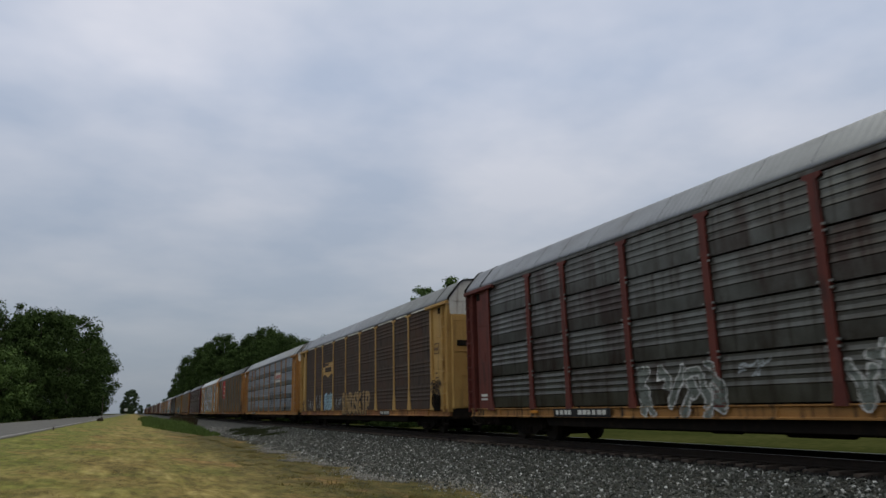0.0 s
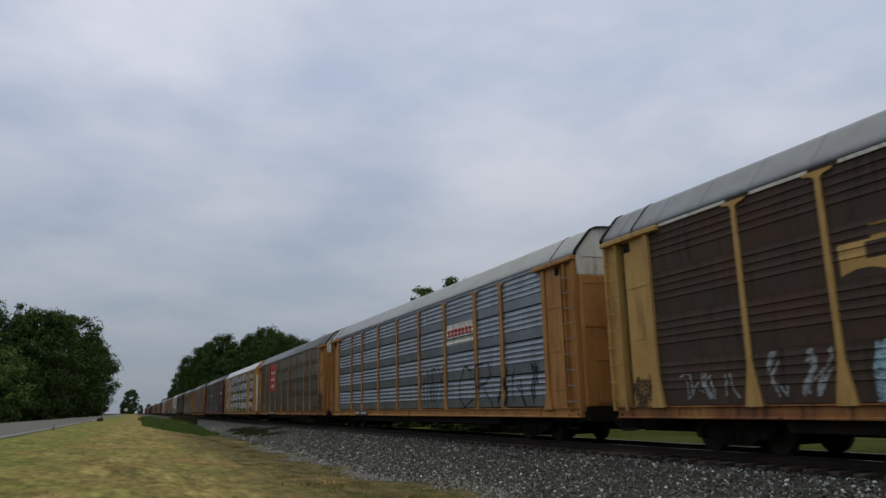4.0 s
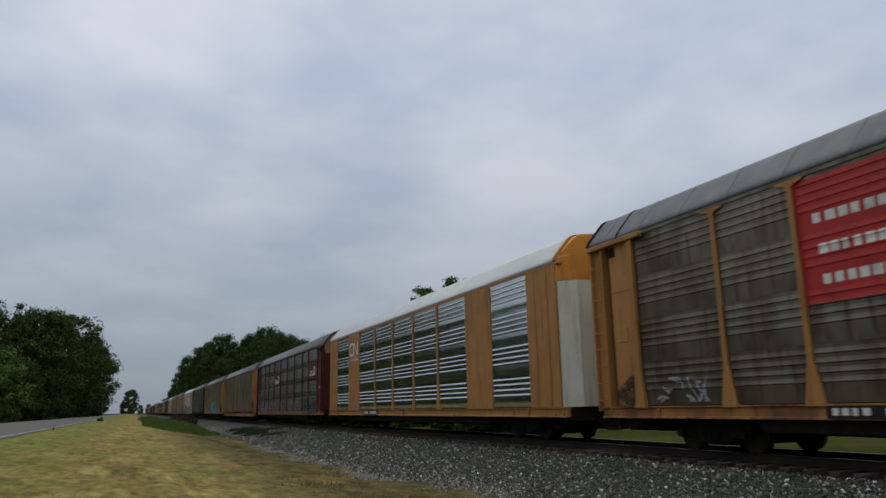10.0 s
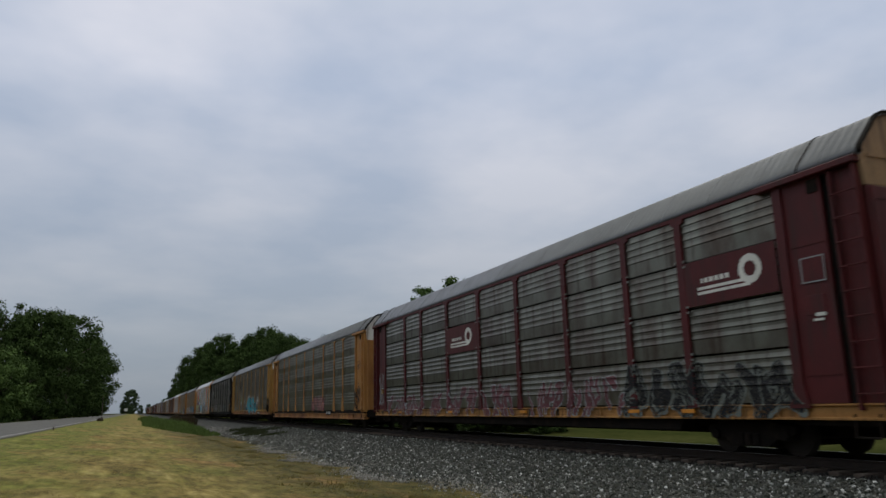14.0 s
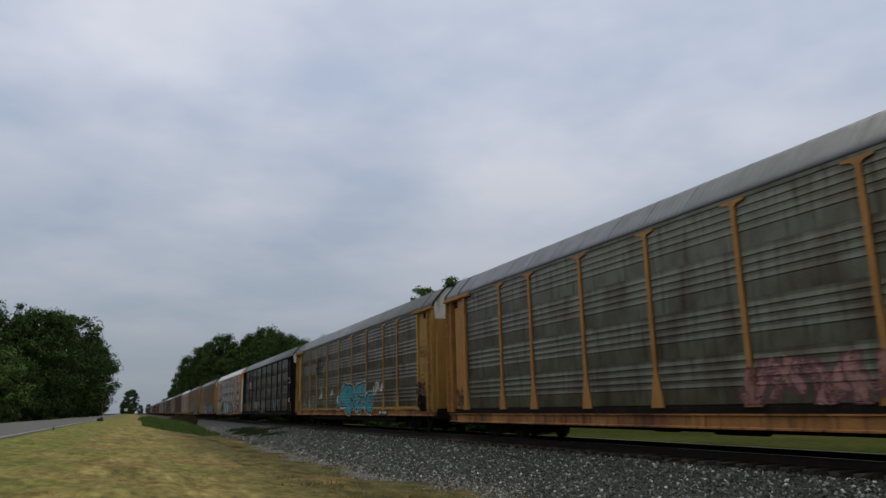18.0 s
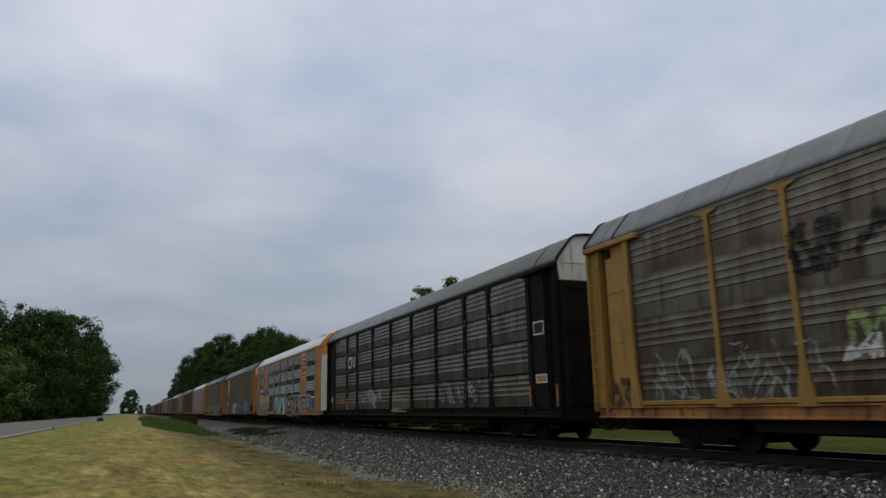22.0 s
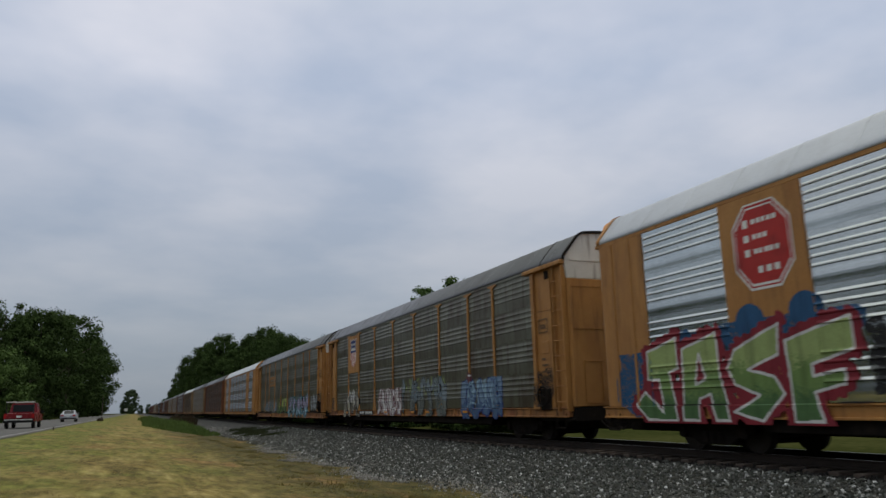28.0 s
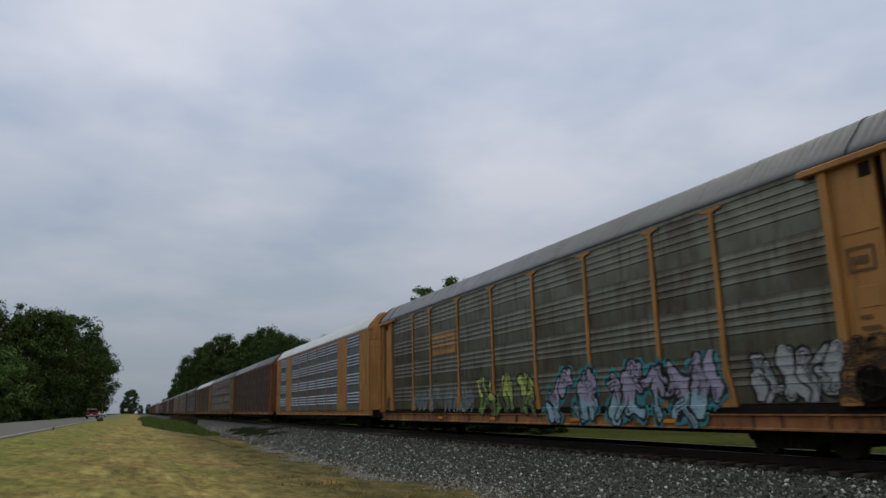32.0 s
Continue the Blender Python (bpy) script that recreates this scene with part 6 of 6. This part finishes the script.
def shield_sign(i, y_left, z_low, width, height):
    def shape(u, v, col):
        col = np.full(u.shape, 0)
        su, sv = (u - 0.2) / 0.58, (v - 0.16) / 0.74
        edge = np.interp(sv, [0, 0.06, 0.16, 0.3, 0.6, 0.8, 0.92, 1.0], [0.0, 0.24, 0.39, 0.45, 0.44, 0.41, 0.46, 0.5])
        top = 0.92 + 0.08 * np.abs(np.cos(2 * math.pi * np.clip(su, 0, 1)))
        out = np.minimum(edge - np.abs(su - 0.5), np.minimum(sv, top - sv))
        stripe = np.where(np.mod(su * 7.2 + 0.15, 1) < 0.5, 3, 2)
        col = np.where(out > -0.025, 2, col)
        return np.where(out > 0, np.where(sv > 0.52, 1, stripe), col)
    rects = bar_row(0.735, 0.80, 0.30, 0.68, 5, 2, 70) + bar_row(0.60, 0.67, 0.28, 0.70, 7, 2, 71)
    blocks(i, "shield_sign", "yellow panel with a blue, red and white shield", y_left, z_low, width, height, rects, [M_YELLOW, S_NAVY, M_MARK, M_RED], shape=shape, cell=0.016, flat=True)


shield_sign(10, 8.92, 2.95, 1.9, 2.0)
graffiti(10, "cream-white graffiti letters with thin dark lines", 10.05, 6.6, 0.62, 1.75, S_CREAM, S_BLACK, count=7, stroke=0.06, line=0.045, seed=71, wear=0.15)
graffiti(10, "thin white sprayed spikes", 9.0, 7.3, 1.3, 2.1, S_WHITE, None, count=3, stroke=0.03, line=0, seed=76, wear=0.2)
graffiti(10, "white and red graffiti letters", 3.7, 0.2, 0.7, 1.95, S_WHITE, S_PLUM, count=10, stroke=0.07, line=0.045, seed=72, wear=0.1)
graffiti(10, "pale blue and green graffiti letters", 0.2, -4.9, 0.7, 2.3, S_STONE, S_BLACK, count=7, stroke=0.11, line=0.03, seed=73, wear=0.15, third=S_GREY)
graffiti(10, "pale green sprayed spikes behind the letters", 0.2, -4.9, 1.55, 2.25, S_PALEGREEN, None, count=9, stroke=0.035, line=0, seed=78, wear=0.45, lift=0.006)
graffiti(10, "blue graffiti letters edged in pale blue", -6.2, -9.5, 0.62, 2.0, S_MIDBLUE, S_NAVY, count=4, stroke=0.145, line=0.05, seed=74, wear=0.06, third=S_DUSK)
graffiti(10, "pale blue highlights in the letters", -6.6, -9.2, 1.0, 1.95, S_SKY, None, count=5, stroke=0.024, line=0, seed=77, wear=0.4, lift=0.014)
stencil(10, 6.8, 4.4, seed=19)
# car with the long band of graffiti
blocks(11, "faded_badge", "orange patch with dark bars", 6.75, 3.05, 2.2, 0.8, bar_row(0.5, 0.75, 0.1, 0.9, 4, 1, 8) + bar_row(0.2, 0.4, 0.1, 0.9, 5, 1, 9), [M_YELLOW, M_STEEL_GREY], base=0)
graffiti(11, "grey outline graffiti", 8.9, 3.0, 0.85, 1.8, S_SLATE, S_CHROME, count=9, stroke=0.03, line=0.03, seed=81, wear=0.55)
graffiti(11, "lime graffiti letters edged in black", 2.8, -1.6, 0.72, 2.05, S_LIME, S_BLACK, count=6, stroke=0.09, line=0.06, seed=82, wear=0.12, third=S_GREEN)
graffiti(11, "lilac and teal graffiti letters edged in black", -1.7, -9.1, 0.5, 2.1, S_LILAC, S_BLACK, count=8, stroke=0.10, line=0.07, seed=83, back=S_TEAL, wear=0.12, halo=0.09, third=S_SKY)
graffiti(11, "silver graffiti letters edged in black", -9.5, -11.75, 1.0, 2.05, S_CHROME, S_BLACK, count=5, stroke=0.09, line=0.06, seed=84, wear=0.1)
for i in (1, 3, 6, 7, 10, 11):
    blocks(i, "stencil", "small dark stencil box", -12.0, 3.1, 0.5, 0.42, [(0.08, 0.1, 0.92, 0.9, -1)] + bar_row(0.3, 0.6, 0.15, 0.85, 3, 0, 3), [S_STENCIL], base=0)
    blocks(i, "stencil", "small dark stencil bars", -12.05, 1.5, 0.45, 1.1, [(0.1, 0.1 + k * 0.16, 0.6 + 0.3 * (k % 2), 0.16 + k * 0.16, 0) for k in range(5)], [S_STENCIL])
    graffiti(i, "dark soot smudged over the end plate", -11.6, -12.65, 0.95, 2.1, S_SOOT, None, count=3, stroke=0.13, line=0, seed=90 + i, wear=0.72)
    graffiti(i, "dark soot smudged over the end plate", 12.65, 11.9, 0.95, 1.7, S_SOOT, None, count=2, stroke=0.11, line=0, seed=60 + i, wear=0.75)

blocks(10, "graffiti", "red-brown sprayed head", -6.72, 1.86, 0.46, 0.38, [(0.2, 0.6, 0.85, 0.72, 1)], [S_PLUM, S_WHITE], base=0, shape=lambda u, v, c: np.where(np.hypot(u - 0.5, v - 0.5) < 0.5, c, -1))
for i, spots in ((5, (-1.6, -7.0, -8.85, 4.0, 9.6)), (10, (-1.2, -2.9, -6.6, 2.4, 9.2)), (11, (-3.4, -7.2, 1.5, 6.0)), (3, (-0.5, -3.2, -6.0, 3.0)), (0, (-2.6, 8.9))):
    z = 0.64 if i == 11 else 0.85
    for y in spots:
        part("reflector", cached(("reflector", z), lambda: box_mesh("reflector", M_HOOD, SIDE - 0.004, SIDE + 0.03, -0.2, 0.2, z - 0.035, z + 0.045, bevel=0.004)), CARS[i], "small orange reflector plate", at=(0, y, 0))

# ---------------------------------------------------------------- vehicles on the road
M_REDCAR = paint("red_car_paint", (0.17, 0.010, 0.012), (0.14, 0.008, 0.010), stains=0.05, rough=0.25, bump=0)
M_SILVERCAR = paint("silver_white_car_paint", (0.36, 0.37, 0.40), (0.33, 0.34, 0.37), stain=(0.25, 0.25, 0.25), stains=0.1, rough=0.3, bump=0)
M_GLASS = paint("dark_car_glass", (0.012, 0.014, 0.016), rough=0.08, stains=0.0, bump=0)
M_TYRE = paint("black_tyre_rubber", (0.014, 0.014, 0.014), rough=0.9)
M_CHROME = paint("dull_chrome", (0.55, 0.55, 0.56), rough=0.25, metal=1.0, stains=0.1, bump=0)
M_LAMP = paint("red_tail_lamp", (0.35, 0.01, 0.01), rough=0.2, stains=0.0, bump=0)


def hull(bm, outline, half, taper=1.0, z_taper=1e9):
    """A body from its side outline in (y, z): the flanks lean in above z_taper."""
    rows = []
    for s in (-1, 1):
        rows.append([bm.verts.new((s * half * (taper if z > z_taper else 1.0), y, z)) for y, z in outline])
    n = len(outline)
    bm.faces.new(rows[0]); bm.faces.new(rows[1][::-1])
    for k in range(n):
        bm.faces.new((rows[0][k], rows[1][k], rows[1][(k + 1) % n], rows[0][(k + 1) % n]))
    bmesh.ops.recalc_face_normals(bm, faces=bm.faces[:])
    bmesh.ops.bevel(bm, geom=bm.edges[:], offset=0.05, segments=2, affect="EDGES")


def car_wheel(v, x, y, r, w=0.2):
    bm = bmesh.new()
    bmesh.ops.create_cone(bm, cap_ends=True, segments=20, radius1=r, radius2=r, depth=w, matrix=Matrix.Rotation(radians(90), 4, "Y"))
    bmesh.ops.bevel(bm, geom=bm.edges[:], offset=0.02, segments=1, affect="EDGES")
    wheel = part("wheel", mesh_of(bm, "tyre", M_TYRE), v, at=(x, y, r))
    bm = bmesh.new()
    bmesh.ops.create_cone(bm, cap_ends=True, segments=16, radius1=r * 0.6, radius2=r * 0.55, depth=w + 0.02, matrix=Matrix.Rotation(radians(90), 4, "Y"))
    part("rim", mesh_of(bm, "rim", M_CHROME), wheel)
    return wheel


def pickup():
    v = tagged(new("pickup_truck"), "red pickup truck with a bed rack driving away on the road", "truck")
    bm = bmesh.new()
    hull(bm, [(-2.7, 0.45), (-2.7, 1.08), (-0.55, 1.1), (-0.5, 1.14), (1.1, 1.12), (2.6, 1.0), (2.7, 0.85), (2.7, 0.48)], 0.98)
    part("body", mesh_of(bm, "body", M_REDCAR), v)
    bm = bmesh.new()
    hull(bm, [(-0.55, 1.1), (-0.45, 1.82), (0.75, 1.84), (1.35, 1.12)], 0.94, 0.86, 1.6)
    part("cab", mesh_of(bm, "cab", M_REDCAR), v)
    part("rear_window", box_mesh("rear_window", M_GLASS, -0.7, 0.7, -0.58, -0.5, 1.2, 1.72), v)
    part("windshield", box_mesh("windshield", M_GLASS, -0.66, 0.66, 1.02, 1.1, 1.18, 1.56), v).rotation_euler = (0, 0, 0)
    for s in (-1, 1):
        part("side_window", box_mesh("side_window", M_GLASS, s * 0.84 - 0.02, s * 0.84 + 0.02, -0.3, 0.8, 1.2, 1.56), v)
        part("tail_lamp", box_mesh("tail_lamp", M_LAMP, s * 0.88 - 0.09, s * 0.88 + 0.09, -2.74, -2.66, 0.74, 1.02), v)
        part("mirror", box_mesh("mirror", M_TYRE, s * 1.08 - 0.1, s * 1.08 + 0.1, 0.9, 1.02, 1.1, 1.28), v)
        part("rack_post", box_mesh("rack_post", M_TYRE, s * 0.86 - 0.03, s * 0.86 + 0.03, -2.55, -2.48, 1.05, 1.86), v)
        for y in (-1.75, 1.75):
            car_wheel(v, s * 0.86, y, 0.38)
    part("rack_bar", box_mesh("rack_bar", M_WHITE, -0.92, 0.92, -2.56, -2.46, 1.84, 1.91, bevel=0.01), v)
    bumper = part("bumper", box_mesh("bumper", M_TYRE, -0.95, 0.95, -2.85, -2.68, 0.42, 0.68, bevel=0.03), v)
    part("bumper_strip", box_mesh("bumper_strip", M_WHITE, -0.9, 0.9, -2.865, -2.845, 0.6, 0.66), bumper, "pale bumper strip")
    part("tailgate", box_mesh("tailgate", M_REDCAR, -0.76, 0.76, -2.75, -2.68, 0.7, 1.07, bevel=0.02), v)
    part("number_plate", box_mesh("number_plate", M_MARK, -0.16, 0.16, -2.775, -2.745, 0.78, 0.92), v, "plain white plate")
    return v


def sedan():
    v = tagged(new("sedan_car"), "silver-white sedan driving away on the road", "car")
    bm = bmesh.new()
    hull(bm, [(-2.3, 0.42), (-2.32, 0.75), (-2.2, 0.98), (-1.4, 1.02), (0.9, 0.98), (2.1, 0.84), (2.35, 0.65), (2.35, 0.35)], 0.9)
    part("body", mesh_of(bm, "body", M_SILVERCAR), v)
    bm = bmesh.new()
    hull(bm, [(-1.75, 0.95), (-0.95, 1.42), (0.25, 1.46), (1.25, 0.95)], 0.82, 0.78, 1.2)
    part("cabin", mesh_of(bm, "cabin", M_SILVERCAR), v)
    bm = bmesh.new()
    prism(bm, [(-1.72, 1.0), (-1.06, 1.4), (-1.04, 1.37), (-1.66, 0.98)], -0.55, 0.55)
    part("rear_window", mesh_of(bm, "rear_window", M_GLASS), v, at=(0, -0.05, 0.03))
    for s in (-1, 1):
        part("side_window", box_mesh("side_window", M_GLASS, s * 0.76 - 0.02, s * 0.76 + 0.02, -0.9, 0.5, 1.04, 1.32), v)
        part("tail_lamp", box_mesh("tail_lamp", M_LAMP, s * 0.68 - 0.17, s * 0.68 + 0.17, -2.36, -2.28, 0.72, 0.88), v)
        part("mirror", box_mesh("mirror", M_SILVERCAR, s * 0.98 - 0.08, s * 0.98 + 0.08, 0.55, 0.65, 0.98, 1.1), v)
        for y in (-1.35, 1.4):
            car_wheel(v, s * 0.78, y, 0.32)
    part("bumper", box_mesh("bumper", M_TYRE, -0.8, 0.8, -2.4, -2.28, 0.36, 0.5, bevel=0.03), v)
    part("number_plate", box_mesh("number_plate", M_MARK, -0.16, 0.16, -2.37, -2.33, 0.58, 0.7), v, "plain white plate")
    return v


PICKUP, SEDAN = pickup(), sedan()


def pickup_y(t):
    return 53.2 + 21.1 * (t - 27.5) + 0.79 * max(0.0, t - 27.5) ** 2


def sedan_y(t):
    return 46.3 + 17.5 * (t - 25) + 0.94 * max(0.0, t - 25) ** 2


# ---------------------------------------------------------------- roadside bits
def roadside():
    sign = tagged(new("sign_post"), "thin weathered roadside post with a narrow sign seen edge-on", "sign post")
    bm = bmesh.new()
    tube(bm, (0, 0, -0.2), (0, 0, 3.4), 0.045, 8)
    part("post", mesh_of(bm, "post", M_BARK), sign)
    part("sign_plate", box_mesh("sign_plate", M_UNDER, -0.03, 0.03, -0.35, 0.35, 2.4, 3.3, bevel=0.01), sign)
    sign.location = (-3.9, 110, 0.08)
    for x, y in ((-4.6, 53.0), (-4.5, 340.0)):
        d = tagged(new("delineator_post"), "short brown marker post at the road's edge", "marker post")
        part("post", box_mesh("post", M_BARK, -0.04, 0.04, -0.02, 0.02, -0.1, 0.22, bevel=0.008), d)
        d.location = (x, y, 0.1)
    box_ = tagged(new("mailbox"), "pale mailbox on a post by the trees", "mailbox")
    part("post", box_mesh("post", M_BARK, -0.05, 0.05, -0.05, 0.05, -0.1, 1.0), box_)
    bm = bmesh.new()
    prism(bm, [(-0.28, 1.0), (0.28, 1.0), (0.28, 1.22), (0.16, 1.36), (-0.16, 1.36), (-0.28, 1.22)], -0.2, 0.2)
    part("letter_box", mesh_of(bm, "letter_box", M_WHITE), box_)
    box_.location = (-17.0, 177, 0.03)
    far = tagged(new("road_sign"), "small pale road sign far down the road", "road sign")
    part("post", box_mesh("post", M_BARK, -0.06, 0.06, -0.03, 0.03, -0.2, 2.2), far)
    part("sign_plate", box_mesh("sign_plate", M_WHITE, -0.9, 0.9, -0.03, 0.03, 2.2, 3.9, bevel=0.02), far)
    far.location = (-4.3, 500, 0.1)


roadside()


def blade_clumps(name, spots, count, radius, height, width, mat, label, seed):
    """Clumps of long leaning blades at the spots (x, y, size), in one mesh."""
    rng = np.random.default_rng(seed)
    parts = []
    for cx, cy, s in spots:
        r, th = radius * np.sqrt(rng.random(count)), rng.uniform(0, 6.283, count)
        h = s * height * rng.uniform(0.3, 1.15, count) * (1.1 - 0.6 * r / radius)
        x, y = cx + s * r * np.cos(th), cy + s * r * np.sin(th)
        z = np.array([ground_z(v) for v in x]) - 0.03
        a = rng.uniform(0, 6.283, count)
        w = width * rng.uniform(0.6, 1.4, count)
        wx, wy = w * np.cos(a), w * np.sin(a)
        lx, ly = rng.normal(0, 0.25, count) * h, rng.normal(0, 0.25, count) * h
        parts.append(np.stack([np.stack([x - wx, y - wy, z], 1), np.stack([x + wx, y + wy, z], 1), np.stack([x + lx * 0.4 + wx, y + ly * 0.4 + wy, z + h * 0.6], 1),
                               np.stack([x + lx, y + ly, z + h], 1), np.stack([x + lx * 0.4 - wx, y + ly * 0.4 - wy, z + h * 0.6], 1)], 1).reshape(-1, 3))
    v = np.concatenate(parts)
    me = bpy.data.meshes.new(name)
    me.from_pydata(v.tolist(), [], np.arange(len(v)).reshape(-1, 5).tolist())
    me.materials.append(mat)
    tagged(new(name, me), label, "weeds", kind="stuff")


def weeds():
    rnd = random.Random(8)
    g = rnd.gauss
    near = []
    for k in range(90):
        y = 56 + 30 * rnd.random()
        edge = 4.9 - (y - 55) * 0.115
        near.append((edge + (4.9 - edge + 0.8) * rnd.random() ** 1.4, y, 0.22 + (y - 55) / 45 + rnd.uniform(-0.1, 0.25)))
    blade_clumps("green_weeds", [(rnd.uniform(1.9, 5.2), 84 + rnd.expovariate(1 / 30), rnd.uniform(0.35, 1.3)) for k in range(120)] + near, 300, 0.9, 0.85, 0.022, M_BUSH, "tall green weeds at the edge of the ballast", 90)
    blade_clumps("rough_grass", [(g(4.6, 0.8), 13 + 50 * rnd.random() ** 1.3, rnd.uniform(0.3, 0.8)) for k in range(150)], 60, 0.7, 0.17, 0.008, M_OLIVE, "rough olive-brown grass clumps by the gravel edge", 80)
    blade_clumps("dry_weeds", [(6.0 + g(0, 0.6), g(108, 6), rnd.uniform(0.4, 1.1)) for k in range(24)] + [(-4.0, 110.5, 0.35), (-4.2, 110.0, 0.3)], 320, 0.9, 1.6, 0.022, M_RUSTWEED, "dry rust-brown weeds beside the ballast", 95)
    blade_clumps("dark_weeds", [(g(8.2, 0.6), g(56, 4.5), rnd.uniform(0.3, 1.0)) for k in range(40)], 260, 0.8, 0.35, 0.016, M_DARKWEED, "low dark green weeds growing in the ballast", 98)


def shrubs():
    """Low growth beyond the track: a dense edge down the line, open field opposite the camera."""
    rnd = random.Random(12)
    kinds = [crown_mesh(120 + k, 60, 70, 1.6, 2.0, 0.02, 0.10, M_LEAF if k else M_BUSH, "shrub") for k in range(3)]
    for k in range(110):
        y = 33 + 110 * (k / 110) ** 1.15 + rnd.uniform(-0.8, 0.8)
        x = rnd.uniform(18.2, 21.5) + (0 if k % 3 else 9)
        o = tagged(new("shrub", kinds[1 + k % 2]), "low dark green shrub in the field beyond the track", "shrub", "shrubs beyond the track")
        s = rnd.uniform(0.45, 0.85)
        o.matrix_basis = pose(x, y, ground_z(x) - 0.05, 0, 0, rnd.uniform(0, 360))
        o.scale = (s * 1.3, s * 1.5, s)
    for k in range(30):
        y, x = -8 + k * 1.6 + rnd.uniform(-1.5, 1.5), rnd.uniform(36, 46)
        o = tagged(new("shrub", kinds[k % 3]), "low green shrub beyond the gravel lane", "shrub", "shrubs beyond the track")
        s = rnd.uniform(0.35, 0.9)
        o.matrix_basis = pose(x, y, ground_z(x) - 0.05, 0, 0, rnd.uniform(0, 360))
        o.scale = (s * 1.2, s * 1.2, s)


shrubs()
M_RUSTWEED = leaf_mat("dry_weed_leaves", (0.075, 0.045, 0.034), (0.05, 0.045, 0.022))
M_OLIVE = leaf_mat("olive_brown_grass_leaves", (0.14, 0.12, 0.036), (0.175, 0.14, 0.05))
M_DARKWEED = leaf_mat("dark_weed_leaves", (0.034, 0.042, 0.02), (0.052, 0.06, 0.026))
weeds()


def grass_blades(name, count, where, mat, label, seed, tall):
    rng = np.random.default_rng(seed)
    y = 8.5 + 34 * rng.random(count) ** 1.7
    x = rng.uniform(-3.9, 7.4, count)
    k = where(x, y, rng) & (x < 6.5 + 0.7 * np.clip((18 - y) / 5, 0, 1))
    x, y = x[k], y[k]
    n = len(x)
    z = np.array([ground_z(v) + 0.05 * noise.noise((v * 0.7, w * 0.35, 3.0)) + 0.025 * noise.noise((v * 2.1, w * 1.7, 9.0)) for v, w in zip(x, y)]) - 0.01
    a = rng.uniform(0, 6.283, n)
    w = rng.uniform(0.003, 0.008, n)
    h = tall * rng.uniform(0.4, 1.2, n)
    bx, by = rng.normal(0, 1.7, n) * h, rng.normal(0, 1.7, n) * h
    p0 = np.stack([x - np.cos(a) * w, y - np.sin(a) * w, z], 1)
    p1 = np.stack([x + np.cos(a) * w, y + np.sin(a) * w, z], 1)
    p2 = np.stack([x + bx, y + by, z + h], 1)
    v = np.stack([p0, p1, p2], 1).reshape(-1, 3)
    me = bpy.data.meshes.new(name)
    me.from_pydata(v.tolist(), [], np.arange(3 * n).reshape(n, 3).tolist())
    me.materials.append(mat)
    return tagged(new(name, me), label, "grass", kind="stuff")


def green_share(x, y):
    """How green the verge is: by the road and by the ballast, and in patches."""
    edge = np.clip((-1.6 - x) / 1.6, 0, 1) + np.clip((x - 3.2) / 2.2, 0, 1)
    patch = np.sin(x * 1.3 + 0.4 * y) * np.sin(y * 0.5 - x * 0.7) * 0.35
    return np.clip(0.15 + 0.6 * edge + patch, 0, 1)


M_DRY = island_mat("dry_grass_blades", [(0.25, 0.19, 0.066), (0.21, 0.158, 0.052), (0.31, 0.245, 0.105), (0.175, 0.135, 0.045)], rough=0.8, bump=0)
M_GREENB = island_mat("green_grass_blades", [(0.125, 0.14, 0.034), (0.17, 0.175, 0.048), (0.10, 0.12, 0.03)], rough=0.7, bump=0)
grass_blades("dry_grass", 150000, lambda x, y, r: r.random(len(x)) > green_share(x, y), M_DRY, "short dry straw-coloured mown grass", 5, 0.02)
grass_blades("green_grass", 130000, lambda x, y, r: (r.random(len(x)) < green_share(x, y)) & (x < 2.6 + 1.2 * r.random(len(x))), M_GREENB, "short green mown grass", 6, 0.026)
grass_blades("olive_grass", 90000, lambda x, y, r: (r.random(len(x)) < green_share(x, y)) & (x > 2.6 + 1.2 * r.random(len(x))), M_OLIVE, "rough olive-brown grass beside the gravel", 9, 0.04)


# ---------------------------------------------------------------- what moves
def motions():
    times = [0, 4, 8, 12, 16, 20, 24, 28, 32]
    for i, car in enumerate(CARS):
        walk(car, [(t, pose(TRACK_X, CAR_START + CAR_PITCH * i + SHIFT.get(i, 0.0) - run(t), 0)) for t in times])
    ticks = [k * 0.1 for k in range(321)]
    for w, k in SPINNING:
        walk(w, [(t, pose(0, k, 0.37, math.degrees(run(t) / 0.37), 0, 0)) for t in ticks])
    times = [0, 8, 16, 22, 24, 25, 26, 27, 28, 29, 30, 31, 32]
    walk(PICKUP, [(t, pose(-7.6, pickup_y(t), ROAD_Z)) for t in times])
    walk(SEDAN, [(t, pose(-7.6, sedan_y(t), ROAD_Z)) for t in times])


motions()
